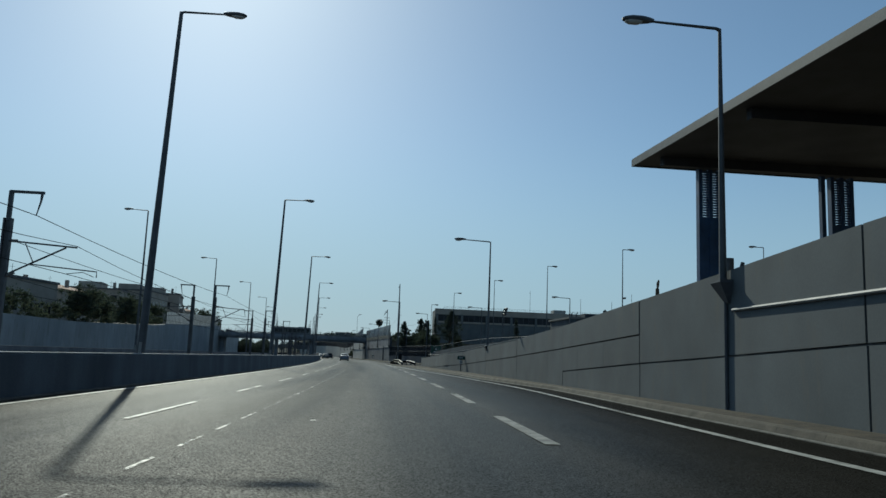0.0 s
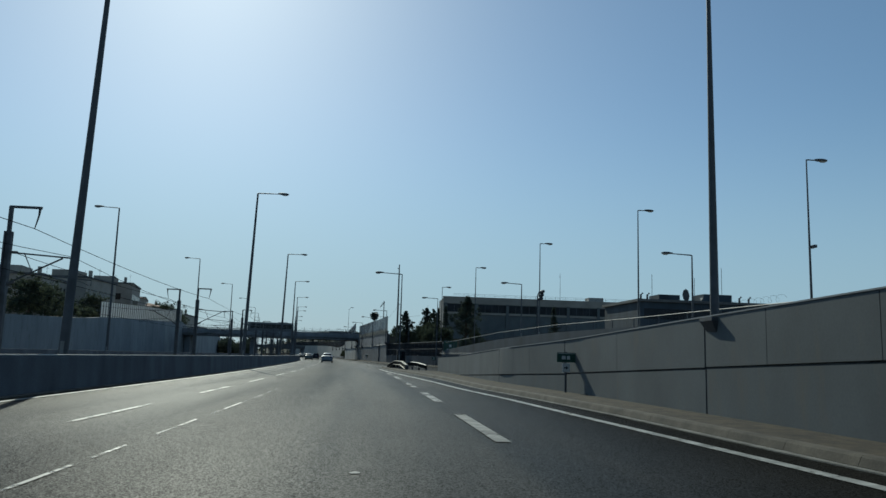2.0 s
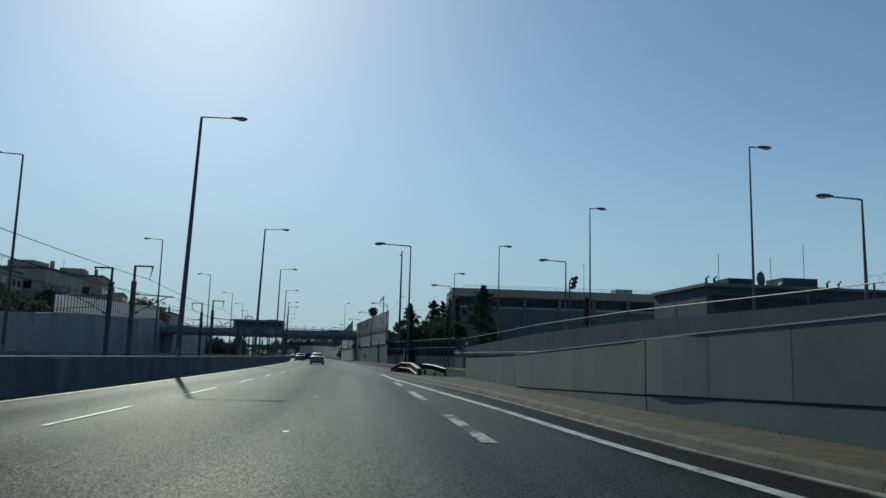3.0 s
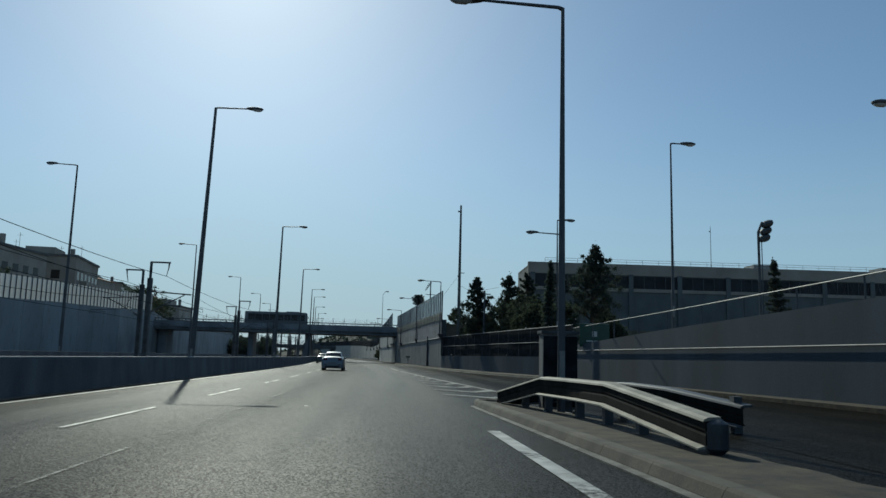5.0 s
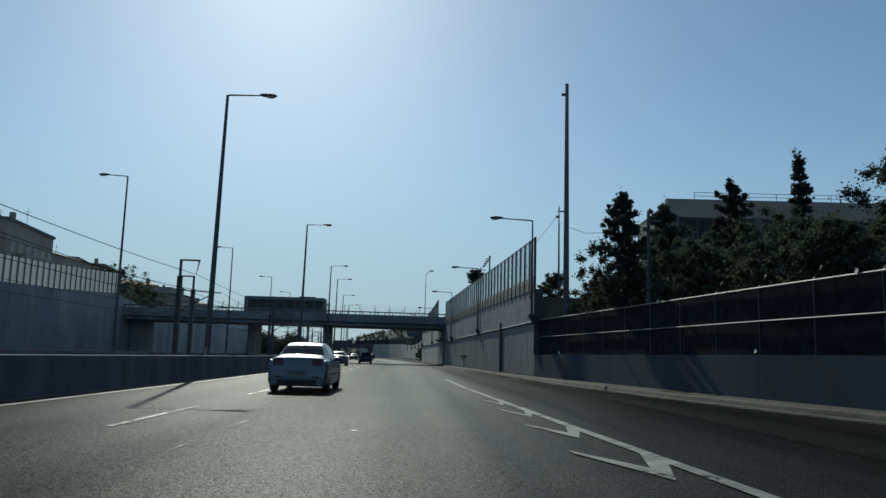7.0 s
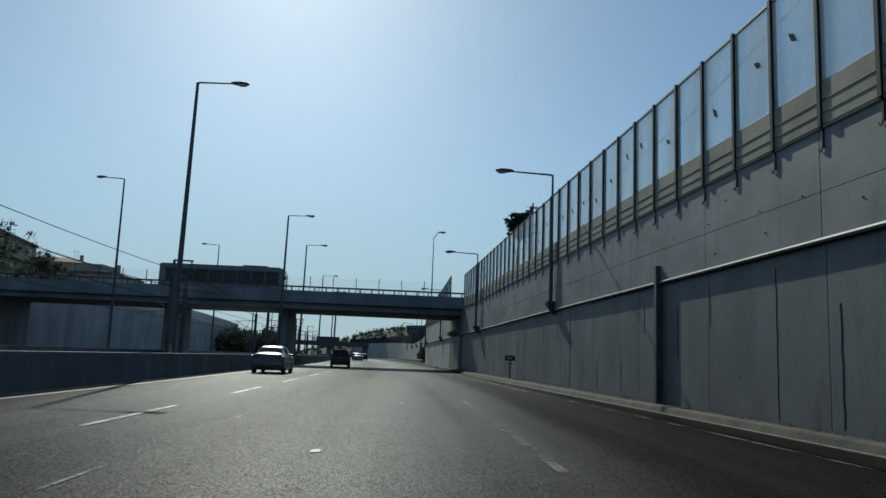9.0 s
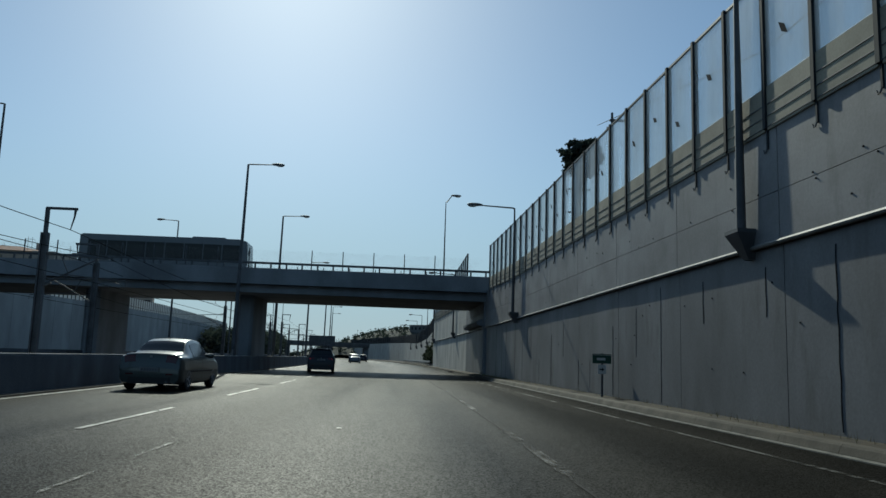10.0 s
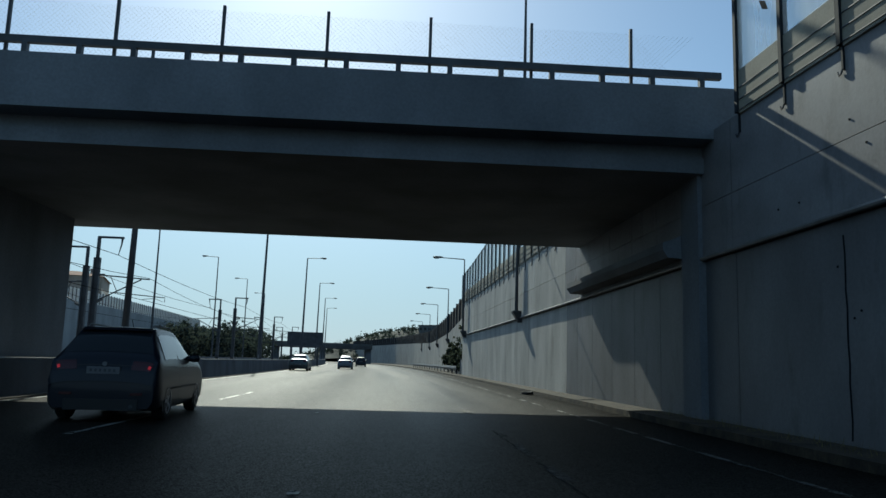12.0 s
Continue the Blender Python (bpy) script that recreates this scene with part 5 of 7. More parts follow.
MASTS = [-7.0, 29.6, 69.1, 108.3, 141.7, 176.8, 214.9, 258.0, 296.0, 330.0, 365.0, 400.0]
MASTS_FAR = [-4.4, 32.2, 69.8, 110.2, 147.0, 187.6, 226.0, 262.0, 299.0, 333.0, 368.0, 403.0]
for s in MASTS:
    catenary_mast(s, -14.6, 1, "dark steel catenary mast with a cantilever arm")
for s in MASTS_FAR:
    catenary_mast(s, -16.6, -1, "dark steel catenary mast with a cantilever arm")


def wire(name, label, d, z, sag, r=0.012):
    ob = thing(name, label, "wire", group="railway wires")
    row = MASTS if d > -15.6 else MASTS_FAR
    for a0, b0 in zip(row, row[1:]):
        pts = [P(a0 + (b0 - a0) * k / 8, d, z - sag * 4 * (k / 8) * (1 - k / 8)) for k in range(9)]
        part("span", Shape().tube(pts, r, 4, False), WIRE, ob)


wire("feeder_wire", "thin overhead feeder wire sagging between masts", -13.6, 5.85, 0.25, 0.016)
wire("feeder_wire", "thin overhead feeder wire sagging between masts", -17.6, 5.85, 0.25, 0.016)
wire("messenger_wire", "thin messenger wire over the railway track", -12.0, 4.75, 0.6)
wire("messenger_wire", "thin messenger wire over the railway track", -19.2, 4.75, 0.6)
wire("contact_wire", "thin contact wire over the railway track", -12.0, 3.62, 0.03)
wire("contact_wire", "thin contact wire over the railway track", -19.2, 3.62, 0.03)
for d in (-11.3, -12.7, -18.5, -19.9):
    rl = Shape()
    rl.along(steps(-40, 420, 10), lambda s: [(d - 0.035, 0.12), (d - 0.035, 0.28), (d + 0.035, 0.28), (d + 0.035, 0.12)])
    structure("rail", rl, STEEL, "steel railway rail", "rail")

# ---- guard rail, cabinet and signs ----
gr_ = thing("guard_rail", "galvanised steel guard rail wrapping the merge nose", "guard rail")


def gr_path(ss, dfun, zfun, name, top=RAIL_SUNLIT):
    w = Shape()

    def sec(s):
        d, z = dfun(s), zfun(s)
        return [(d, z + 0.15), (d - 0.035, z + 0.13), (d - 0.035, z + 0.03), (d - 0.022, z), (d - 0.035, z - 0.03), (d - 0.035, z - 0.13), (d, z - 0.15),
                (d + 0.02, z - 0.14), (d - 0.01, z - 0.11), (d - 0.01, z + 0.11), (d + 0.02, z + 0.14)]
    w.along(ss, sec)
    rail_ob = part(name, w, RAIL_SHADED, gr_)
    c = Shape()
    c.along(ss, lambda s: [(dfun(s) - 0.06, zfun(s) + 0.13), (dfun(s) - 0.045, zfun(s) + 0.158), (dfun(s) + 0.0, zfun(s) + 0.178), (dfun(s) + 0.15, zfun(s) + 0.187), (dfun(s) + 0.15, zfun(s) + 0.15)])
    part("cap", c, top, rail_ob)
    lip = Shape()
    lip.along(ss, lambda s: [(dfun(s) - 0.13, zfun(s) - 0.185), (dfun(s) - 0.13, zfun(s) - 0.165), (dfun(s) - 0.05, zfun(s) - 0.14), (dfun(s) - 0.03, zfun(s) - 0.165)])
    part("lip", lip, top, rail_ob)


GRD = [(94, 4.3), (98.5, 4.0), (100.2, 3.92), (105.3, 3.7), (109.7, 2.95)]
GRZ = [(94, 0.12), (98.5, 0.2), (100.2, 0.34), (103.6, 0.6), (107.0, 0.6), (109.7, 0.2)]
gr_path(steps(100.1, 103.6, 0.7) + steps(104.3, 107.0, 0.675) + steps(107.7, 109.7, 0.5), lambda s: lerp(s, GRD), lambda s: lerp(s, GRZ), "beam")
GRD2 = [(103.6, 6.0), (107, 4.9), (109.7, 3.2)]
# back rail's top is dark steel, its shade put into the colour
gr_path(steps(103.6, 109.7, 0.6), lambda s: lerp(s, GRD2), lambda s: lerp(s, [(103.6, 0.3), (105.5, 0.5), (107.0, 0.55), (109.7, 0.2)]), "beam", STEEL_DARK)
part("terminal", Shape().tube([P(100.12, 4.03, 0.1), P(100.12, 4.03, 0.16), P(100.12, 4.03, 0.44), P(100.12, 4.03, 0.49)], [0.07, 0.13, 0.13, 0.06], 16), STEEL_DARK, gr_, "rounded dark end shoe", True)
for s in (100.9, 102.4, 103.9, 105.4, 106.9, 108.2):
    part("post", Shape().box(-0.06, -0.08, -0.1, 0.08, 0.08, lerp(s, GRZ) + 0.1, at(s, lerp(s, GRD) + 0.1)), STEEL_DARK, gr_)
    if s > 103.8:
        part("post", Shape().box(-0.06, -0.08, -0.1, 0.08, 0.08, 0.6, at(s, lerp(s, GRD2) + 0.1)), STEEL_DARK, gr_)
cab = thing("roadside_cabinet", "tall grey steel roadside cabinet beside the lamp post, front painted dark for shade", "cabinet", at(108.5, 3.72, 0.05))
part("body", Shape().box(0, -0.15, 0, 0.78, 0.3, 1.66, bevel=0.02), CONCRETE_DARK, cab)
part("top", Shape().box(-0.04, -0.2, 1.66, 0.82, 0.34, 1.72, bevel=0.02), STEEL_DARK, cab)
# doors coloured near-black for the shaded front, body paler for the lit side
part("door", Shape().box(0.012, -0.172, 0.06, 0.39, -0.154, 1.6, bevel=0.006), MESH_DARK, cab)
part("door", Shape().box(0.4, -0.172, 0.06, 0.77, -0.154, 1.6, bevel=0.006), MESH_DARK, cab)
part("handle", Shape().box(0.36, -0.19, 0.85, 0.38, -0.173, 1.0), BLACK, cab)


def sign(label, s, d0, d1, z0, z1, zbase, posts, bars, small=False, mat=GREEN_SIGN):
    ob = thing("road_sign", label, "road sign", at(s, (d0 + d1) / 2, 0))
    w = (d1 - d0) / 2
    part("face", Shape().box(-w, -0.03, z0, w, 0.0, z1, bevel=0.008), mat, ob)
    part("border", Shape().box(-w + 0.02, -0.034, z1 - 0.035, w - 0.02, -0.031, z1 - 0.02), WHITE_PAINT, ob)
    for x in posts:
        part("post", Shape().tube([(x, 0.03, zbase), (x, 0.03, z1 + 0.02)], 0.035, 8), STEEL_DARK, ob)
    for x0, x1, y0, y1 in bars:
        part("writing", Shape().box(x0, -0.036, y0, x1, -0.032, y1), WHITE_PAINT, ob, "plain pale bar")
    if small:
        part("plate", Shape().box(-0.12, -0.035, z0 - 0.3, 0.12, -0.015, z0 - 0.03), WHITE_PAINT, ob, "small white plate with a dark arrow")
        part("arrow", Shape().add([(-0.07, -0.038, z0 - 0.19), (0.0, -0.038, z0 - 0.19), (0.0, -0.038, z0 - 0.23), (0.07, -0.038, z0 - 0.17), (0.0, -0.038, z0 - 0.11), (0.0, -0.038, z0 - 0.15), (-0.07, -0.038, z0 - 0.15)], [(0, 1, 5, 6), (2, 3, 4)]), BLACK, ob)
    return ob


sign("small green marker sign on a post by the wall", 60.1, 5.99, 6.58, 1.08, 1.38, 0.12, (0.0,), [(-0.14, -0.02, 1.17, 1.28), (0.02, 0.12, 1.17, 1.28)], True)
sign("small green marker sign under the noise wall", 204.8, 5.61, 6.16, 1.1, 1.37, 0.12, (0.02,), [(-0.15, 0.1, 1.19, 1.26)], True)
sign("green direction sign on two posts by the slip road", 135.6, 11.72, 13.5, 2.0, 3.38, 0.1, (-0.55, 0.6), [(-0.15, 0.15, 2.6, 2.9), (-0.5, 0.5, 2.3, 2.37), (-0.4, 0.45, 2.14, 2.2)])
sign("small green sign on a post beside the fence", 137.0, 10.4, 10.92, 0.84, 1.3, 0.1, (0.0,), [(-0.1, 0.1, 1.08, 1.2), (-0.16, 0.16, 0.93, 0.99)])
rub = thing("road_debris", "dark strip of torn tyre on the verge", "debris", at(247.0, 4.9, 0.02))
part("strip", Shape().rings([[(0.1 * math.sin(k), 0.13 * k, 0.0), (0.22 + 0.1 * math.sin(k), 0.13 * k, 0.0), (0.2 + 0.1 * math.sin(k), 0.13 * k, 0.1 + 0.03 * math.sin(2 * k)), (0.04 + 0.1 * math.sin(k), 0.13 * k, 0.08)] for k in range(8)]), RUBBER, rub)

# ---- station canopy above the first wall ----
can = thing("canopy", "large dark flat station canopy on perforated steel columns", "canopy")
m = at(24.5, 7.8)
SK = 0.087


def cp(x, y, z):
    return m @ Vector((x - y * SK, y, z))


rf = Shape()
rf.rings([[cp(0, 0, z), cp(34, 0.9, z), cp(34, -40, z), cp(0, -40, z)] for z in (7.8, 7.98)])
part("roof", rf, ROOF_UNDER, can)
fs = Shape()
fs.rings([[cp(-0.05, 0.05, z), cp(0.0, 0.05, z), cp(0.0, -40, z), cp(-0.05, -40, z)] for z in (7.77, 8.02)])
fs.rings([[cp(-0.05, 0.05, z), cp(-0.05, 0.12, z), cp(34, 0.98, z), cp(34, 0.9, z)] for z in (7.77, 8.0)])
part("fascia", fs, FASCIA, can, "dark weathered metal fascia")
for k in range(8):
    y = -1.2 - 5.0 * k
    b_ = Shape()
    b_.rings([[cp(0.4, y - 0.12, z), cp(30, y - 0.12, z), cp(30, y + 0.12, z), cp(0.4, y + 0.12, z)] for z in (7.5, 7.8)])
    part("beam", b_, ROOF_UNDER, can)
for x, y in ((2.25, -0.7), (6.85, -0.6), (2.6, -16), (7.2, -16)):
    for xx in (0.0, 0.34, 0.68):
        col = Shape()
        col.rings([[cp(x - 0.36 + xx - 0.06, y - 0.1, z), cp(x - 0.36 + xx + 0.06, y - 0.1, z), cp(x - 0.36 + xx + 0.06, y + 0.1, z), cp(x - 0.36 + xx - 0.06, y + 0.1, z)] for z in (2.2, 7.6)])
        part("column", col, STEEL_BLUE, can)
    lat = Shape()
    for k in range(19):
        z = 5.95 + 0.085 * k
        lat.rings([[cp(x - 0.36, y - 0.06, q), cp(x + 0.36, y - 0.06, q), cp(x + 0.36, y + 0.06, q), cp(x - 0.36, y + 0.06, q)] for q in (z, z + 0.045)])
    lat.rings([[cp(x - 0.36, y - 0.07, q), cp(x + 0.36, y - 0.07, q), cp(x + 0.36, y + 0.07, q), cp(x - 0.36, y + 0.07, q)] for q in (2.2, 5.95)])
    part("lattice", lat, STEEL_BLUE, can)
part("column", Shape().rings([[cp(5.92, -0.95, z), cp(6.06, -0.95, z), cp(6.06, -0.8, z), cp(5.92, -0.8, z)] for z in (2.2, 7.7)]), STEEL_BLUE, can)
vent = thing("vent_pipe", "short dark vent pipe standing behind the wall", "vent", at(21.0, 9.4, 2.7))
part("pipe", Shape().tube([(0, 0, 0), (0, 0, 1.55)], 0.14, 10), STEEL_DARK, vent, smooth=True)
part("elbow", Shape().tube([(0.35, 0, 0.6), (0.35, 0, 1.2), (0.42, 0, 1.45)], 0.06, 8), STEEL_DARK, vent, smooth=True)


# ---- vehicles ----
def smooth_at(y, pts):
    """Value at y of a smooth curve through the given (y, value) knots."""
    if y <= pts[0][0]:
        return pts[0][1]
    if y >= pts[-1][0]:
        return pts[-1][1]
    i = max(k for k in range(len(pts) - 1) if pts[k][0] <= y)
    (x1, v1), (x2, v2) = pts[i], pts[i + 1]
    m1 = (v2 - pts[i - 1][1]) / (x2 - pts[i - 1][0]) if i > 0 else (v2 - v1) / (x2 - x1)
    m2 = (pts[i + 2][1] - v1) / (pts[i + 2][0] - x1) if i + 2 < len(pts) else (v2 - v1) / (x2 - x1)
    h = x2 - x1
    t = (y - x1) / h
    return (2 * t ** 3 - 3 * t * t + 1) * v1 + (t ** 3 - 2 * t * t + t) * h * m1 + (3 * t * t - 2 * t ** 3) * v2 + (t ** 3 - t * t) * h * m2


CARS = {
    # length, half width, belt height, then the roof line and the roof's half width along the car from the rear
    "sedan": (4.35, 0.83, 0.87, [(0, 0.6), (0.03, 0.74), (0.08, 0.93), (0.2, 0.985), (0.45, 0.995), (0.78, 1.03), (1.3, 1.31), (1.75, 1.395), (2.3, 1.4), (2.75, 1.33), (3.35, 0.98), (3.8, 0.89), (4.15, 0.77), (4.32, 0.62), (4.35, 0.55)],
              [(0, 0.6), (0.08, 0.68), (0.5, 0.7), (0.8, 0.66), (1.35, 0.55), (2.3, 0.55), (2.8, 0.58), (3.3, 0.68), (4.0, 0.7), (4.35, 0.6)], (0.86, 1.32), (2.82, 3.28)),
    "hatch": (4.15, 0.85, 0.93, [(0, 0.62), (0.03, 0.8), (0.1, 0.98), (0.2, 1.08), (0.5, 1.36), (0.68, 1.47), (1.0, 1.505), (1.7, 1.51), (2.3, 1.46), (2.75, 1.26), (3.15, 1.02), (3.6, 0.94), (3.95, 0.8), (4.12, 0.65), (4.15, 0.58)],
              [(0, 0.64), (0.1, 0.72), (0.25, 0.7), (0.55, 0.6), (1.0, 0.57), (2.3, 0.57), (2.8, 0.63), (3.2, 0.71), (3.8, 0.72), (4.15, 0.62)], (0.2, 0.58), (2.4, 3.05)),
    "suv": (4.4, 0.86, 0.98, [(0, 0.64), (0.03, 0.82), (0.1, 1.02), (0.2, 1.1), (0.55, 1.4), (0.75, 1.52), (1.1, 1.57), (1.9, 1.58), (2.5, 1.52), (2.95, 1.3), (3.35, 1.06), (3.8, 0.98), (4.2, 0.84), (4.37, 0.68), (4.4, 0.6)],
            [(0, 0.65), (0.1, 0.73), (0.25, 0.71), (0.6, 0.62), (1.1, 0.59), (2.4, 0.59), (2.9, 0.65), (3.4, 0.72), (4.0, 0.73), (4.4, 0.63)], (0.22, 0.62), (2.6, 3.25)),
}


def car(kind, label, paint, s, d, rails=False, turn=0.0):
    """A car with one smooth lofted shell; glass and lamps are patches that follow the shell. Local y points ahead."""
    ob = thing("car", label, "car", at(s, d, 0.0, turn), "cars on the motorway")
    L, hw, belt, top, rw_, rear, front = CARS[kind]

    def section(y):
        end = min(1.0, (min(y, L - y) + 0.02) / 0.3)
        k = 0.86 + 0.14 * math.sqrt(max(0.0, 1 - (1 - end) ** 2))
        zt = smooth_at(y, top)
        zb = min(belt, zt - 0.05)
        zf = 0.17 + 0.05 * (1 - end)
        wr_ = min(smooth_at(y, rw_), hw * k * 0.92)
        wm = hw * k
        half = [(wm * 0.9, zf), (wm * 0.985, zf + 0.1), (wm, min(0.56, zb - 0.1)), (wm * 0.965, zb), (wr_ * 1.03, zt - 0.07 if zt - 0.07 > zb + 0.01 else zb + 0.01), (wr_ * 0.86, zt - 0.012), (0, zt + 0.012)]
        return [(-x, z) for x, z in half] + [(x, z) for x, z in half[-2::-1]]

    def surf(y, c):
        """Point of the shell at y and control coordinate c (0 to 12 round the section)."""
        q = section(y)
        i = min(11, max(0, int(c)))
        t = c - i
        p0, p1, p2, p3 = q[max(0, i - 1)], q[i], q[i + 1], q[min(12, i + 2)]
        v = []
        for k in (0, 1):
            v.append(0.5 * (2 * p1[k] + (p2[k] - p0[k]) * t * 0.8 + (2 * p0[k] - 5 * p1[k] + 4 * p2[k] - p3[k]) * t * t * 0.8 + (3 * p1[k] - p0[k] - 3 * p2[k] + p3[k]) * t ** 3 * 0.8 + (p2[k] - p1[k]) * 2 * 0.2 * t))
        return Vector((v[0], y, v[1]))
    ys = [0, 0.012, 0.03, 0.055, 0.085, 0.12, 0.17, 0.24] + [0.34 + (L - 0.68) * k / 34 for k in range(35)] + [L - 0.22, L - 0.13, L - 0.06, L - 0.02, L]
    cs = [k / 3 for k in range(37)]
    shell = Shape()
    shell.rings([[surf(y, c) for c in cs] for y in ys])
    body = part("body", shell, paint, ob, smooth=True)

    def patch(name, y0, y1, c0, c1, mat, label="", off=0.007, parent=None, skew=0.0, ny=6, nc=6):
        sh = Shape()
        rows, back = [], []
        for j in range(ny + 1):
            row = []
            for i in range(nc + 1):
                c = c0 + (c1 - c0) * i / nc
                y = y0 + (y1 - y0) * j / ny + skew * (i / nc)
                p = surf(y, c)
                du = surf(y + 0.01, c) - surf(y - 0.01, c)
                dv = surf(y, min(12, c + 0.05)) - surf(y, max(0, c - 0.05))
                n_ = du.cross(dv)
                n_ = n_.normalized() if n_.length > 1e-9 else Vector((0, 0, 1))
                if n_.dot(p - Vector((0, L / 2, 0.7))) < 0:
                    n_ = -n_
                row.append(p + n_ * off)
            rows.append(row)
        sh.rings(rows, caps=False, closed=False)
        return part(name, sh, mat, parent or body, label, True)
    patch("rear_window", rear[0], rear[1], 4.75, 7.25, DARK_GLASS)
    patch("windscreen", front[0], front[1], 4.7, 7.3, DARK_GLASS)
    ya, yb = rear[1] + 0.08, front[0] + 0.12
    ym = (ya + yb) / 2
    for c0, c1 in ((3.12, 3.88), (8.88, 8.12)):
        patch("side_window", ya - 0.12, ym - 0.05, c0, c1, DARK_GLASS, skew=0.14)
        patch("side_window", ym + 0.03, yb + 0.2, c0, c1, DARK_GLASS, skew=-0.2)
        patch("door_seam", ym - 0.03, ym - 0.015, c0 - 1.9 if c0 < 6 else c0 + 1.9, c0, BLACK, off=0.004, nc=10, ny=1)
        patch("door_handle", ym - 0.32, ym - 0.14, c0 - 0.35 if c0 < 6 else c0 + 0.35, c0 - 0.27 if c0 < 6 else c0 + 0.27, paint, off=0.02, ny=2, nc=2)
        patch("door_handle", yb - 0.55, yb - 0.37, c0 - 0.35 if c0 < 6 else c0 + 0.35, c0 - 0.27 if c0 < 6 else c0 + 0.27, paint, off=0.02, ny=2, nc=2)
    for c0, c1 in ((4.05, 5.35), (7.95, 6.65)):
        lens = patch("tail_light", 0.034, 0.085, c0, c1, RED_LENS, "dark red lens")
        if rails:
            patch("lit_strip", 0.045, 0.062, c0 + (c1 - c0) * 0.08, c0 + (c1 - c0) * 0.5, RED_LIT, "glowing red strip", 0.012, lens, ny=2)
    for sd_ in (-1, 1):
        ymr = front[1] - 0.42
        m_ = Shape()
        m_.rings([[(sd_ * (hw * 0.86 + x), ymr + y, belt + 0.07 + r_ * math.sin(k * math.pi / 4)) if k % 2 == 9 else (sd_ * (hw * 0.86 + x + 0.0), ymr + y + 0.05 * math.cos(k * math.pi / 4), belt + 0.08 + r_ * math.sin(k * math.pi / 4)) for k in range(8)] for x, y, r_ in ((-0.06, 0.03, 0.02), (0.06, 0.0, 0.055), (0.16, 0.0, 0.075), (0.24, 0.02, 0.06), (0.26, 0.03, 0.02))])
        part("mirror", m_, paint, ob, smooth=True)
        for wy in (0.76, L - 0.8):
            rr, x0, x1 = 0.315, sd_ * (hw - 0.2), sd_ * (hw - 0.005)
            ty = Shape()
            ty.rings([[(x, wy + r_ * math.cos(k * math.pi / 12), rr + r_ * math.sin(k * math.pi / 12)) for k in range(24)] for x, r_ in ((x0, rr - 0.03), (x0 + (x1 - x0) * 0.15, rr), (x0 + (x1 - x0) * 0.85, rr), (x1, rr - 0.03))])
            wheel = part("wheel", ty, RUBBER, ob, smooth=True)
            rim = Shape()
            xr = sd_ * (hw + 0.004)
            rim.rings([[(xr - sd_ * dx, wy + r_ * math.cos(k * math.pi / 10), rr + r_ * math.sin(k * math.pi / 10)) for k in range(20)] for r_, dx in ((0.178, 0.03), (0.19, 0.0), (0.215, 0.0))], caps=False)
            for k in range(5):
                rim.box(-0.012, -0.026, 0.02, 0.012, 0.026, 0.19, pose(xr - sd_ * 0.018, wy, rr, 72 * k + 20, 0, 0))
            rim.tube([(xr - sd_ * 0.04, wy, rr), (xr - sd_ * 0.002, wy, rr)], 0.045, 10)
            part("rim", rim, WHEEL_ALLOY, wheel)
            arch = Shape()
            arch.rings([[(sd_ * (hw - 0.008), wy + r_ * math.cos(k * math.pi / 12), rr + r_ * math.sin(k * math.pi / 12)) for k in range(-2, 15)] for r_ in (0.0, 0.36)], caps=False, closed=False)
            part("wheel_arch", arch, BLACK, ob)
    patch("bumper", 0.0, 0.03, 2.3, 9.7, paint, off=0.02, parent=ob, ny=2, nc=20)
    patch("boot_seam", 0.1 if kind == "sedan" else 0.05, 0.108 if kind == "sedan" else 0.056, 4.2, 7.8, BLACK, off=0.004, ny=1, nc=12)
    for c0 in (3.05, 8.95):
        patch("waist_trim", 0.9, L - 0.95, c0 - 1.25 if c0 < 6 else c0 + 1.25, c0 - 1.15 if c0 < 6 else c0 + 1.15, BLACK, off=0.012, ny=14, nc=1)
    for sd_ in (-1, 1):
        part("reflector", Shape().box(sd_ * hw * 0.62 - 0.09, -0.03, 0.42, sd_ * hw * 0.62 + 0.09, 0.02, 0.46), RED_LENS, ob)
    part("exhaust", Shape().tube([(0.45, -0.02, 0.25), (0.45, 0.25, 0.25)], 0.03, 8), STEEL_DARK, ob)
    part("diffuser", Shape().box(-hw * 0.7, -0.012, 0.19, hw * 0.7, 0.2, 0.36, bevel=0.05), BLACK, ob)
    pz = 0.56 if kind == "sedan" else 0.8
    yp = -0.03 if kind == "sedan" else 0.0
    plate = part("number_plate", Shape().box(-0.25, yp - 0.012, pz - 0.055, 0.25, yp + 0.05, pz + 0.055, bevel=0.008), PLATE, ob)
    for k in range(6):
        part("bar", Shape().box(-0.2 + 0.07 * k, yp - 0.016, pz - 0.022, -0.165 + 0.07 * k, yp - 0.013, pz + 0.022), STEEL_DARK, plate)
    part("emblem", Shape().tube([(0, 0.035, 0.9), (0, 0.06, 0.9)], 0.035, 10), STEEL, ob)
    if kind != "sedan":
        zr = smooth_at(1.2, top)
        for sd_ in (-1, 1):
            part("roof_rail", Shape().tube([(sd_ * 0.5, 0.75, zr - 0.03), (sd_ * 0.51, 0.88, zr + 0.03), (sd_ * 0.51, 2.05, zr + 0.03), (sd_ * 0.5, 2.2, zr - 0.02)], 0.016, 6), STEEL if rails else BLACK, ob, smooth=True)
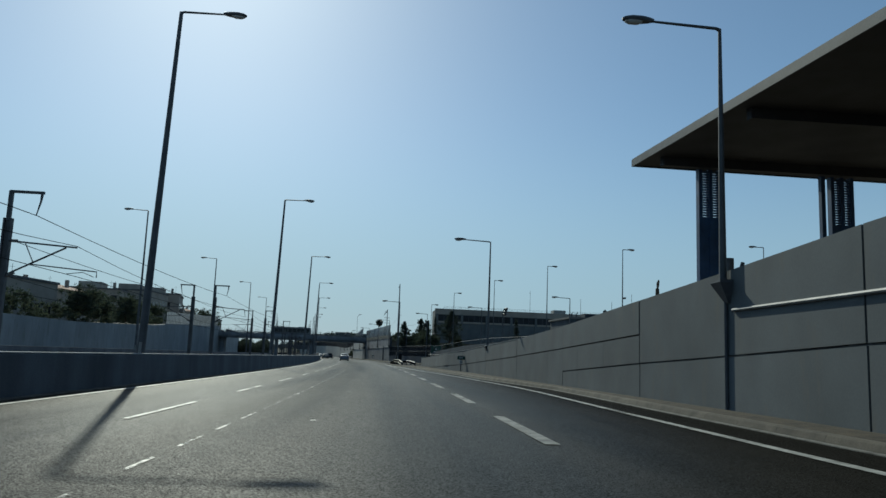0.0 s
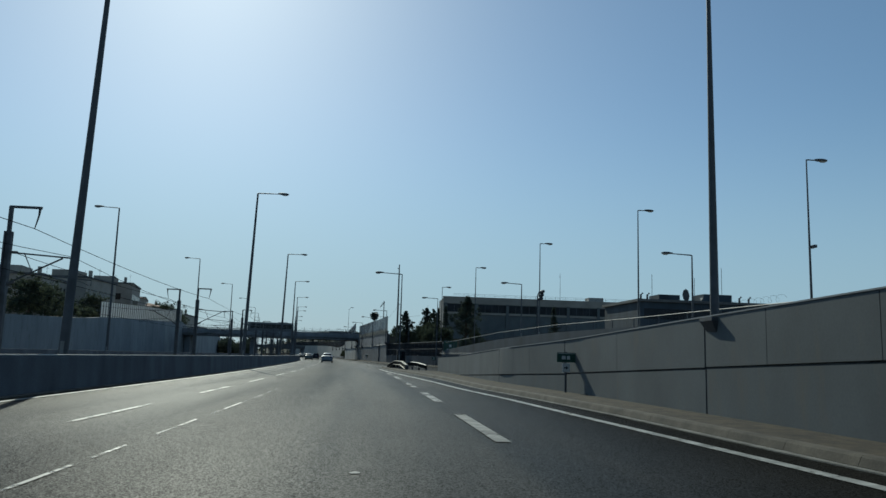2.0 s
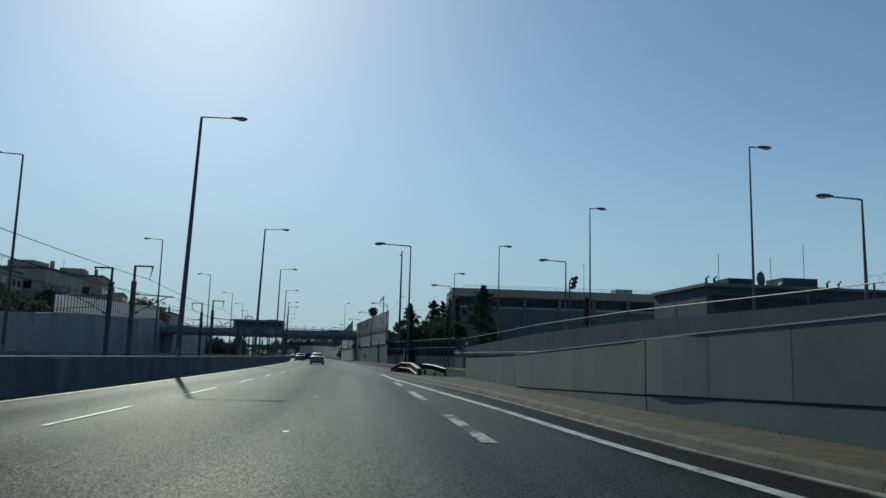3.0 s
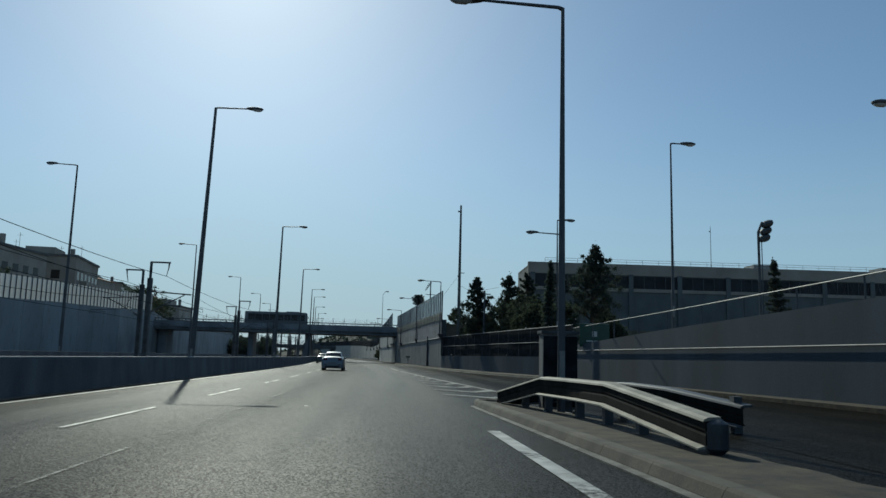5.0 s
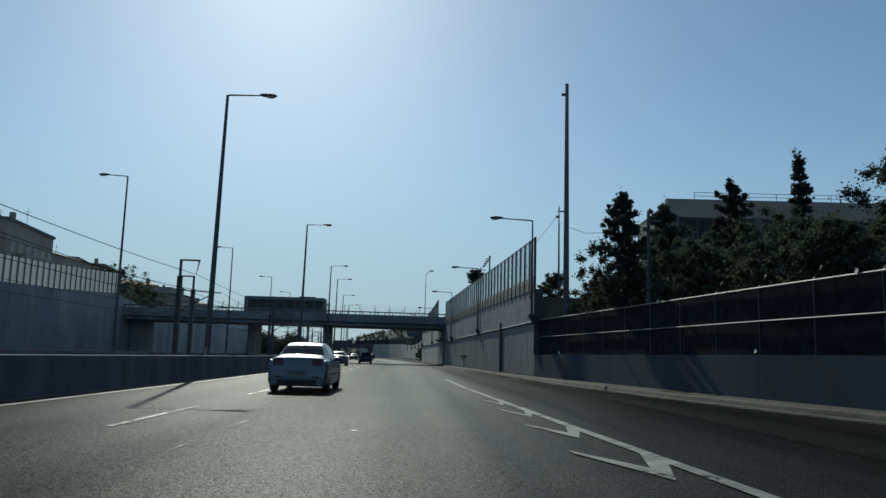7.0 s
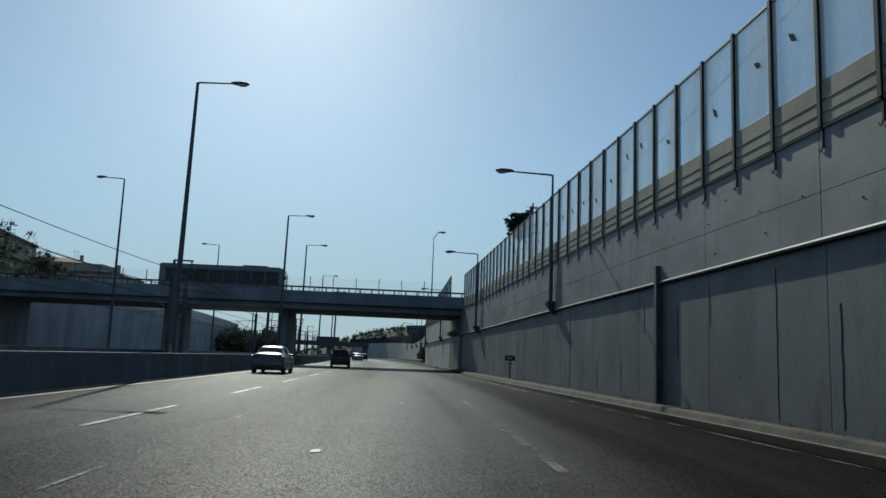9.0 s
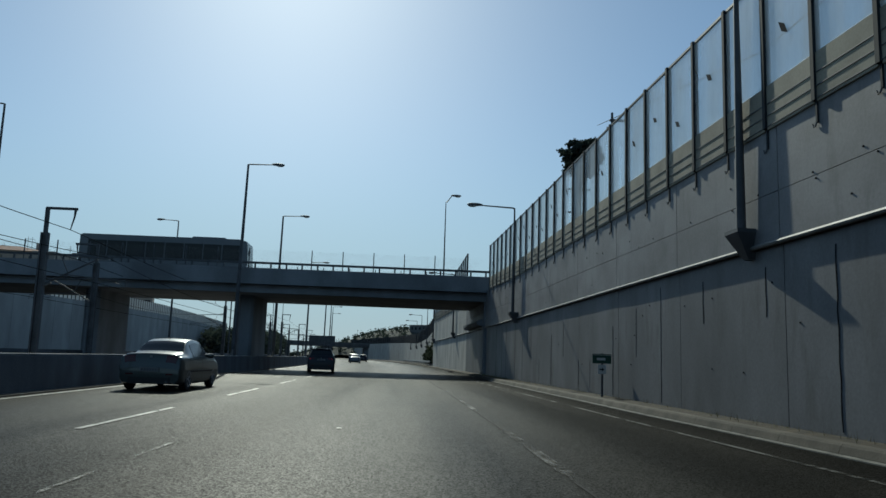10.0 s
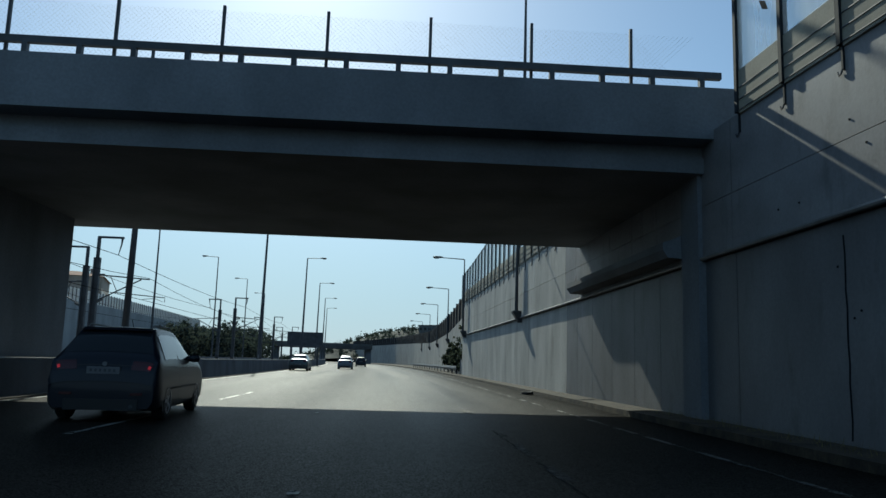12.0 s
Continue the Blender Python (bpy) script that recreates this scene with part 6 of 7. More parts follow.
        part("spoiler", Shape().rings([[(x, 0.5 + 0.02 * abs(x), smooth_at(0.68, top) - 0.03), (x, 0.72, smooth_at(0.72, top) + 0.005), (x, 0.66, smooth_at(0.68, top) + 0.02)] for x in (-0.54, -0.3, 0.0, 0.3, 0.54)]), paint, ob)
    part("antenna", Shape().tube([(0, top[7][0] - 0.1, top[7][1] - 0.01), (0, top[7][0] - 0.26, top[7][1] + 0.14)], 0.007, 5), BLACK, ob)
    return ob


car("sedan", "silver-blue four-door saloon driving in the middle lane", SILVER, 149.5, -3.2)
car("sedan", "grey-green fastback saloon driving in the fast lane", GREY_GREEN, 203.6, -6.5)
car("hatch", "dark blue hatchback with roof rails and lit tail lamp", BLACK_CAR, 231.6, -4.5, True, 4.0)
car("suv", "dark estate car far ahead on the motorway", BLACK_CAR, 322.0, -4.2)
car("sedan", "silver saloon far ahead on the motorway", SILVER, 305.0, -3.9)
car("hatch", "dark hatchback far ahead on the motorway", BLACK_CAR, 345.0, -2.0)
car("sedan", "light saloon far ahead in the fast lane", GREY_GREEN, 286.0, -7.3)

bus = thing("bus", "long dark grey city bus crossing the overpass", "bus", at(236.6, -10.4, 6.01))
bb = Shape()
bb.rings([[(x, 0.0, zb), (x, 0.08, zt), (x, 2.42, zt), (x, 2.5, zb)] for x, zb, zt in ((-11.4, 0.3, 2.78), (-11.2, 0.28, 2.87), (-0.5, 0.28, 2.89), (-0.08, 0.3, 2.74), (0.0, 0.35, 1.3))])
bus_body = part("body", bb, BUS_PAINT, bus, smooth=True)
part("roof_unit", Shape().rings([[(-4.0, 0.4, 2.86), (-1.4, 0.4, 2.86), (-1.4, 2.1, 2.86), (-4.0, 2.1, 2.86)], [(-3.9, 0.5, 3.03), (-1.7, 0.5, 3.03), (-1.7, 2.0, 3.03), (-3.9, 2.0, 3.03)]]), BUS_PAINT, bus)
for k in range(8):
    part("window", Shape().box(-10.8 + 1.3 * k, -0.015, 1.3, -9.6 + 1.3 * k, 0.06, 2.45, bevel=0.0), DARK_GLASS, bus_body)
part("windscreen", Shape().rings([[(-0.05, 0.12, 1.1), (0.03, 0.12, 1.15), (0.03, 2.38, 1.15), (-0.05, 2.38, 1.1)], [(-0.12, 0.16, 2.58), (-0.05, 0.16, 2.58), (-0.05, 2.34, 2.58), (-0.12, 2.34, 2.58)]]), DARK_GLASS, bus_body)
for x in (-7.6, -2.2):
    for y in (0.02, 2.2):
        wsh = Shape()
        wsh.rings([[(x + r_ * math.cos(k * math.pi / 10), yy, 0.48 + r_ * math.sin(k * math.pi / 10)) for k in range(20)] for yy, r_ in ((y, 0.44), (y + 0.03, 0.48), (y + 0.25, 0.48), (y + 0.28, 0.44))])
        part("wheel", wsh, RUBBER, bus)
part("mirror", Shape().box(0.08, -0.12, 1.75, 0.2, 0.02, 2.1, bevel=0.03), BLACK, bus)


# ---- trees ----
def foliage(shape, rnd, c, r, n, size, flat=0.8):
    """Small leaf blades scattered in one clump."""
    for _ in range(n):
        v = Vector((rnd.gauss(0, 1), rnd.gauss(0, 1), rnd.gauss(0, 1)))
        v = v.normalized() * min(1.6, abs(rnd.gauss(0, 0.62))) * r
        p = c + Vector((v.x, v.y, v.z * flat))
        a = Vector((rnd.uniform(-1, 1), rnd.uniform(-1, 1), rnd.uniform(-0.6, 1))).normalized()
        b = a.orthogonal().normalized()
        b.rotate(Matrix.Rotation(rnd.uniform(0, 6.28), 3, a))
        sz = size * rnd.uniform(0.6, 1.4)
        k = len(shape.v)
        shape.v += [p - b * sz * 0.5, p + a * sz * 0.5 + b * sz * 0.1, p + b * sz * 0.5, p - a * sz * 0.4]
        shape.f.append((k, k + 1, k + 2, k + 3))


def leaf_mesh(shape, name, mat):
    me = bpy.data.meshes.new(name)
    me.from_pydata([tuple(v) for v in shape.v], [], shape.f)
    me.materials.append(mat)
    return me


def tree(label, s, d, z0, height, width, kind, seed, low=0.25):
    rnd = random.Random(seed)
    ob = thing("tree", label, "tree", at(s, d, z0, rnd.uniform(0, 360)), "roadside trees")
    tr, cr = Shape(), Shape()
    h = height
    many = 3.0 if d > 8 and s < 225 else 1.0
    lean = rnd.uniform(-0.25, 0.25)
    spine = [Vector((lean * t * t, 0.15 * math.sin(3 * t + seed), h * t)) for t in (0, 0.2, 0.4, 0.6, 0.8, 0.96)]
    r0 = 0.03 * h if kind != "cypress" else 0.02 * h
    tr.tube(spine, [r0, r0 * 0.8, r0 * 0.62, r0 * 0.45, r0 * 0.28, r0 * 0.1], 8)

    def on(t):
        k = min(4, int(t * 5))
        return spine[k].lerp(spine[k + 1], min(1, t * 5 - k))
    if kind == "cypress":
        for i in range(46):
            t = 0.05 + 0.94 * i / 45
            w = width * 0.5 * (math.sin(min(1, t * 1.6 + 0.12) * math.pi * 0.5)) * (1 - t) ** 0.55 * rnd.uniform(0.75, 1.2)
            foliage(cr, rnd, on(t) + Vector((rnd.uniform(-1, 1), rnd.uniform(-1, 1), 0)) * w * 0.35, max(0.12, w), 75, 0.2, 1.5)
    elif kind == "shaggy":
        for i in range(60):
            t = 0.3 + 0.68 * i / 59
            w = width * 0.5 * (1.25 - t) * rnd.uniform(0.5, 1.0)
            a = i * 2.4 + rnd.uniform(-0.5, 0.5)
            e = on(t) + Vector((math.cos(a) * w, math.sin(a) * w, -0.5 * w + rnd.uniform(-0.1, 0.15)))
            foliage(cr, rnd, on(t), 0.24 * (1.25 - t), 55, 0.14, 1.7)
            foliage(cr, rnd, on(t).lerp(e, 0.55), 0.17, 30, 0.13, 0.9)
            foliage(cr, rnd, e, 0.12, 26, 0.12, 0.7)
        for a in range(6):
            out = Vector((math.cos(a * 1.05), math.sin(a * 1.05), 0)) * rnd.uniform(0.9, 1.9)
            b0 = on(0.5 + 0.035 * a)
            tr.tube([b0, b0 + out * 0.5 + Vector((0, 0, 0.3)), b0 + out + Vector((0, 0, 0.15))], [0.07, 0.05, 0.02], 6)
            for q in range(7):
                foliage(cr, rnd, b0 + out * (0.3 + 0.12 * q) + Vector((0, 0, 0.28 - 0.03 * q)), 0.2, 40, 0.14, 0.6)
    elif kind == "tiered":
        for i in range(17):
            t = 0.12 + 0.85 * (i + rnd.uniform(-0.3, 0.3)) / 16
            w = width * 0.5 * (1.1 - t) * rnd.uniform(0.7, 1.25)
            for k in range(5):
                a = k * 1.26 + i * 0.7 + rnd.uniform(-0.3, 0.3)
                e = on(min(1, max(0, t))) + Vector((math.cos(a) * w, math.sin(a) * w, 0.15 * w)) * rnd.uniform(0.7, 1.2)
                tr.tube([on(min(1, max(0, t))), e], [0.03, 0.012], 5)
                for q in (0.3, 0.6, 0.9, 1.05):
                    foliage(cr, rnd, on(min(1, max(0, t))).lerp(e, q), 0.17 * (1.3 - 0.6 * t), 34, 0.13, 0.9)
        foliage(cr, rnd, on(0.99), 0.25, 90, 0.16, 1.6)
    else:
        n = 24 if kind == "pine" else 18
        for i in range(n):
            t = low + (0.97 - low) * (i + rnd.random() * 0.6) / n
            u = (t - low) / (1 - low)
            env = math.sin(min(1.0, u * 0.82 + 0.22) * math.pi) ** 0.6 if kind == "broad" or low > 0.4 else (1.03 - u) ** 0.95 * min(1, 0.55 + u * 3)
            w = width * 0.5 * env * rnd.uniform(0.55, 1.05)
            a = i * 2.4 + rnd.uniform(-0.4, 0.4)
            e = on(t) + Vector((math.cos(a) * w, math.sin(a) * w, rnd.uniform(0.05, 0.3) * w + 0.15))
            mid = on(t).lerp(e, 0.5) + Vector((0, 0, -0.06 * w))
            tr.tube([on(max(0, t - 0.06)), mid, e], [r0 * 0.3, r0 * 0.2, 0.015], 6)
            cl = width * 0.16 * rnd.uniform(0.8, 1.35) * (1.25 - 1.0 * u if kind == "pine" and low < 0.4 else 1.0)
            if kind == "pine":
                # tufts of needles along the outer half of the bough, standing up at the tips
                for q in range(9):
                    tip = mid.lerp(e, rnd.uniform(-0.1, 1.2)) + Vector((rnd.uniform(-1, 1), rnd.uniform(-1, 1), rnd.uniform(-0.3, 0.9))) * cl * 0.7
                    foliage(cr, rnd, tip, cl * rnd.uniform(0.22, 0.42), int(48 * many), 0.17 / many ** 0.6, 1.25)
                foliage(cr, rnd, mid, cl * 0.7, int(70 * many), 0.17 / many ** 0.6, 0.75)
            else:
                foliage(cr, rnd, e, cl, int(210 * many), 0.2 / many ** 0.6, 0.75)
                foliage(cr, rnd, mid, cl * 0.85, int(120 * many), 0.2 / many ** 0.6, 0.75)
            for _ in range(3):
                foliage(cr, rnd, e + Vector((rnd.uniform(-1, 1), rnd.uniform(-1, 1), rnd.uniform(-0.3, 0.9))) * cl * 1.25, cl * 0.45, int(75 * many), 0.18 / many ** 0.6, 0.8)
        foliage(cr, rnd, on(0.97), width * (0.06 if kind == "pine" else 0.13), 160, 0.13, 2.2 if kind == "pine" else 1.1)
    part("trunk", tr, BARK, ob, smooth=True)
    crown = new("crown", leaf_mesh(cr, "crown", LEAF if kind == "broad" else LEAF_DARK))
    crown.parent = ob
    return ob


TREES = [("bushy dark tree by the end of the noise wall", 178, 9.4, 2.4, 4.3, 2.4, "broad", 41), ("small dark conifer beyond the slip road wall", 146, 29.6, 2.8, 6.4, 1.9, "tiered", 33), ("tall dark pine behind the fence", 153, 17.7, 2.6, 8.2, 5.2, "pine", 1), ("slim dark cypress behind the fence", 145.2, 12.05, 1.6, 6.7, 1.15, "cypress", 2),
         ("slim dark tiered conifer behind the fence", 157, 15.0, 2.4, 7.2, 1.5, "tiered", 3), ("dark feathery pine near the mast", 161.3, 9.2, 1.4, 7.4, 3.7, "pine", 4),
         ("dark pine by the depot corner", 168.7, 13.6, 2.0, 8.0, 4.1, "pine", 5), ("small dark pine behind the fence", 160, 13.45, 2.0, 7.2, 2.9, "pine", 6),
         ("bushy dark tree behind the fence", 153.5, 12.8, 2.2, 3.7, 3.4, "broad", 7), ("bushy dark tree behind the fence", 150, 12.2, 1.8, 3.3, 3.2, "broad", 8),
         ("bushy dark tree near the mast", 170.5, 10.6, 1.6, 3.9, 2.8, "broad", 9), ("bushy dark tree behind the fence", 165, 10.4, 1.6, 3.8, 3.2, "broad", 10),
         ("bushy dark tree behind the fence", 158, 11.6, 1.6, 4.0, 3.4, "broad", 11), ("bushy dark tree behind the fence", 147.2, 13.4, 2.0, 3.2, 3.0, "broad", 12), ("bushy dark tree behind the fence", 161.5, 12.6, 2.0, 4.4, 3.4, "broad", 30),
         ("low dark shrub by the slip road wall", 141, 15.6, 2.4, 1.3, 1.6, "broad", 31), ("olive green shrub before the depot", 157, 20.0, 2.8, 2.6, 2.2, "broad", 32),
         ("slim shaggy conifer with drooping boughs beyond the wall", 76.6, 33.7, 2.8, 10.3, 1.0, "shaggy", 13), ("wind-shaped pine above the noise wall", 217, 8.15, 4.6, 6.8, 1.6, "pine", 14),
         ("dark leafy tree on the terrace", 247, -43, 7.2, 5.6, 7.5, "broad", 15), ("dark leafy tree on the terrace", 190, -47, 6.0, 4.6, 5.5, "broad", 16),
         ("dark leafy tree on the terrace", 146, -43, 5.5, 4.2, 6.0, "broad", 17), ("dark leafy tree on the terrace", 158, -45, 5.6, 4.2, 5.5, "broad", 18),
         ("dark leafy tree on the terrace", 131, -44, 5.4, 3.6, 6.0, "broad", 19), ("dark leafy tree on the terrace", 118, -42, 5.3, 3.4, 6.0, "broad", 20),
         ("dark leafy tree on the terrace", 262, -43, 6.5, 5.0, 6.0, "broad", 21),
         ("leafy shrub beside the far wall", 284.2, 7.6, 0.1, 5.2, 2.6, "broad", 23), ("leafy shrub beside the far wall", 288, 7.3, 0.1, 3.4, 2.4, "broad", 24), ("leafy shrub beside the far wall", 293, 7.4, 0.1, 2.6, 2.2, "broad", 25), ("leafy shrub beside the far wall", 299, 7.5, 0.1, 2.2, 2.2, "broad", 27), ("dark tree above the end of the noise wall", 287, 9.6, 3.6, 4.6, 3.6, "broad", 28),
         ("dark pine on the terrace past the overpass", 320, 16, 4.5, 4.0, 3.0, "pine", 26)]
for lab, s, d, z0, h, w, kind, seed in TREES:
    tree(lab, s, d, z0, h, w, kind, seed, 0.74 if seed == 14 else (0.05 if kind == "broad" else 0.25))

# ---- depot building on the right ----
dep = thing("depot_building", "long flat-roofed grey industrial building with a dark window band", "building")
md = at(182.0, 18.6)
LD, DEPTH, ZB = 62.0, 9.5, 2.8


def dp(x0, y0, z0, x1, y1, z1):
    return Shape().box(x0, y0, z0, x1, y1, z1, md @ pose(0, 0, 0, 0, 0, -4.0))


part("wall", dp(0, 0.15, ZB, LD, DEPTH, 12.6), CONCRETE, dep)
part("parapet", dp(-0.1, 0, 11.7, LD + 0.1, 0.5, 13.05), PLASTER, dep)
part("roof", dp(0, 0.5, 12.4, LD, DEPTH, 12.7), CONCRETE_DARK, dep)
part("window_band", dp(0.3, 0.1, 10.1, LD - 0.3, 0.3, 11.6), BAND_GLASS, dep)
part("cill_band", dp(-0.05, 0.0, 9.7, LD, 0.35, 10.1), PLASTER, dep)
for k in range(11):
    part("pier", dp(0.2 + 6.0 * k, -0.1, ZB, 0.75 + 6.0 * k, 0.4, 11.8), CONCRETE, dep)
for k in range(10):
    for q in range(1, 4):
        part("mullion", dp(0.75 + 6.0 * k + 1.32 * q, 0.04, 10.1, 0.83 + 6.0 * k + 1.32 * q, 0.2, 11.6), STEEL_DARK, dep)
rl_ = Shape()
for zz in (13.35, 13.62):
    rl_.tube([md @ pose(0, 0, 0, 0, 0, -4.0) @ Vector((x, 0.3, zz)) for x in (2.0, LD)], 0.02, 5)
for k in range(31):
    p0 = md @ pose(0, 0, 0, 0, 0, -4.0) @ Vector((2.0 + 2.0 * k, 0.3, 13.0))
    rl_.tube([p0, p0 + Vector((0, 0, 0.62))], 0.02, 5)
part("roof_railing", rl_, STEEL_DARK, dep)
for x, w, h in ((30, 3, 1.0), (47, 4, 1.1)):
    part("roof_hut", dp(x, 5, 12.7, x + w, 8, 13.2 + h), CONCRETE_OLD, dep)

# low roofs beyond the upper road
low = thing("low_building", "low dark-roofed building with rooftop tanks and aerials", "building")
ml = at(122.0, 32.8, 2.8)
part("wall", Shape().box(0, 0, 0, 22, 12, 5.6, ml), RAMP_WALL_SHADED, low)
part("window_band", Shape().box(0.5, -0.05, 3.6, 21.5, 0.1, 4.8, ml), BAND_GLASS, low)
part("roof", Shape().box(-0.3, -0.3, 5.6, 22.3, 12.3, 5.9, ml), CONCRETE_DARK, low)
for x, w, h in ((3, 2.6, 0.75), (8.6, 3.6, 1.0)):
    part("roof_hut", Shape().box(x, 1.5, 5.9, x + w, 4.5, 5.9 + h, ml), RAMP_WALL_SHADED, low)
part("roof_tank", Shape().tube([ml @ Vector((8.6, 2.0, 6.5)), ml @ Vector((9.9, 2.0, 6.2))], 0.35, 10), STEEL, low)
part("satellite_dish", Shape().rings([[ml @ Vector((6.6 + 0.5 * u + 0.75 * r_ * math.cos(k * 0.785) * 0.6, 2.0, 6.75 + 0.75 * r_ * math.sin(k * 0.785) - 0.4 * u)) + Vector((0, 0.3 * u, 0)) for k in range(8)] for u, r_ in ((0.0, 1.0), (0.3, 0.8), (0.5, 0.3))]), STEEL_DARK, low)
for x in (0.6, 1.4, 13.0, 14.2):
    part("vent", Shape().tube([ml @ Vector((x, 1.2, 5.9)), ml @ Vector((x, 1.2, 6.5)), ml @ Vector((x + 0.25, 1.2, 6.7))], 0.12, 7), STEEL_DARK, low)
for x, h in ((2.5, 3.2), (7.9, 3.0), (11.4, 4.4)):
    part("aerial", Shape().tube([ml @ Vector((x, 2.4, 5.9)), ml @ Vector((x, 2.4, 5.9 + h))], 0.03, 5), STEEL_DARK, low)


# ---- houses and blocks beyond the far wall ----
def house(label, s, d, z0, w, dep_, h, tiled, seed, name="apartment_house", turn=0.0):
    rnd = random.Random(seed)
    ob = thing(name, label, "house", at(s, d, z0, turn), "houses beyond the railway")
    part("wall", Shape().box(-w / 2, -dep_ / 2, -0.5, w / 2, dep_ / 2, h), PLASTER, ob)
    if tiled:
        rf_ = Shape()
        rf_.rings([[(-w / 2 - 0.4, -dep_ / 2 - 0.4, h), (w / 2 + 0.4, -dep_ / 2 - 0.4, h), (w / 2 + 0.4, dep_ / 2 + 0.4, h), (-w / 2 - 0.4, dep_ / 2 + 0.4, h)], [(-w * 0.15, -dep_ * 0.1, h + 1.4), (w * 0.15, -dep_ * 0.1, h + 1.4), (w * 0.15, dep_ * 0.1, h + 1.4), (-w * 0.15, dep_ * 0.1, h + 1.4)]])
        roof_ob = part("roof", rf_, TILE, ob)
    else:
        roof_ob = part("roof", Shape().box(-w / 2 - 0.2, -dep_ / 2 - 0.2, h, w / 2 + 0.2, dep_ / 2 + 0.2, h + 0.35), CONCRETE_DARK, ob)
        part("roof_hut", Shape().box(-w * 0.2, -dep_ * 0.2, h + 0.35, w * 0.15, dep_ * 0.2, h + 2.0), PLASTER, ob)
    part("chimney", Shape().box(w * 0.28, -0.3, h, w * 0.28 + 0.6, 0.3, h + 2.2), PLASTER, roof_ob)
    for _ in range(3):
        x, y, hh = rnd.uniform(-w / 2, w / 2) * 0.8, rnd.uniform(-dep_ / 2, dep_ / 2) * 0.8, rnd.uniform(1.2, 3.0)
        a_ = Shape().tube([(x, y, h), (x, y, h + hh + 0.4)], 0.03, 4)
        a_.tube([(x - 0.4, y, h + hh), (x + 0.4, y, h + hh)], 0.02, 4)
        part("aerial", a_, STEEL_DARK, roof_ob)
    for fl in range(max(1, int(h / 3))):
        for k in range(int(dep_ / 2.6)):
            y = -dep_ / 2 + 1.2 + 2.6 * k
            part("window", Shape().box(w / 2 - 0.1, y, 0.9 + 3 * fl, w / 2 + 0.03, y + 1.3, 2.3 + 3 * fl), DARK_GLASS, ob)
        for k in range(int(w / 2.8)):
            x = -w / 2 + 1.0 + 2.8 * k
            part("window", Shape().box(x, -dep_ / 2 - 0.03, 0.9 + 3 * fl, x + 1.3, -dep_ / 2 + 0.1, 2.3 + 3 * fl), DARK_GLASS, ob)
        part("balcony", Shape().box(w / 2, -dep_ * 0.3, 0.0 + 3 * fl, w / 2 + 1.1, dep_ * 0.3, 0.95 + 3 * fl), PLASTER, ob)
    return ob


for i, (s, d, w, dd_, h, tl) in enumerate(((112, -56, 14, 22, 5.4, False), (134, -60, 12, 12, 5.0, True), (160, -62, 14, 14, 5.6, True), (186, -60, 14, 16, 6.5, False), (206, -56, 13, 15, 7.4, False), (228, -54, 13, 16, 7.5, False), (250, -58, 14, 14, 7.6, True),
                                           (280, -62, 16, 18, 9.0, False), (296, -47, 9, 14, 5.0, False), (312, -60, 14, 16, 8.0, True), (345, -64, 16, 16, 9.0, False), (380, -60, 14, 16, 8.0, True))):
    house("cream plastered house with %s and rooftop aerials" % ("a tiled roof" if tl else "a flat roof"), s, d, lerp(s, LW_TOP) + 0.2, w, dd_, h, tl, i, turn=(i * 37) % 24 - 12)

# ---- distance ahead: second overpass, hillside and town ----
far = thing("far_overpass", "distant low grey overpass across the motorway", "bridge")
part("deck", Shape().along([430, 440], lambda s: [(-70, 4.3), (3.8, 3.9), (3.8, 4.9), (-70, 5.5)]), CONCRETE_DARK, far)
for d in (-38, -22, -9.5, 2.9):
    part("pier", Shape().box(-0.8, -3, 0, 0.8, 3, 4.2, at(435, d)), BRIDGE_CONC, far)
part("parapet", Shape().along([429.8, 430.0], lambda s: [(-70, 5.0), (3.8, 4.5), (3.8, 5.3), (-70, 5.9)]), CONCRETE_DARK, far)
gs_ = thing("gantry_sign", "dark back of a large sign board on the median", "road sign", at(330, -10.2))
part("board", Shape().box(-2.45, -0.1, 2.85, 2.45, 0.1, 4.75), STEEL_DARK, gs_)
for x in (-1.9, 1.9):
    part("post", Shape().box(x - 0.1, -0.12, 0, x + 0.1, 0.12, 4.7), STEEL_DARK, gs_)
BEND_RAIL = [(283, 5.95), (300, 6.1), (320, 6.3), (345, 6.4)]
gl = thing("guard_rail", "galvanised guard rail along the far bend", "guard rail")
part("beam", Shape().along(steps(283.5, 345, 4), lambda s: [(lerp(s, BEND_RAIL), 0.5), (lerp(s, BEND_RAIL) - 0.05, 0.65), (lerp(s, BEND_RAIL), 0.82), (lerp(s, BEND_RAIL) + 0.05, 0.65)]), STEEL, gl)
for k in range(16):
    part("post", Shape().box(-0.05, -0.05, 0, 0.05, 0.05, 0.7, at(284 + 4 * k, lerp(284 + 4 * k, BEND_RAIL) + 0.1)), STEEL_DARK, gl)
HX, HY = -42.0, 520.0


def hill_z(x, u):
    env = 1 / (1 + math.exp(-(x + 62) / 9)) * math.exp(-(max(0, x) / 160) ** 2)
    return 17.0 * env * math.sin(math.pi * min(1, u * 1.1 + 0.05)) + 2.0 * noise.noise(Vector((x * 0.03, u * 3, 0.3)))


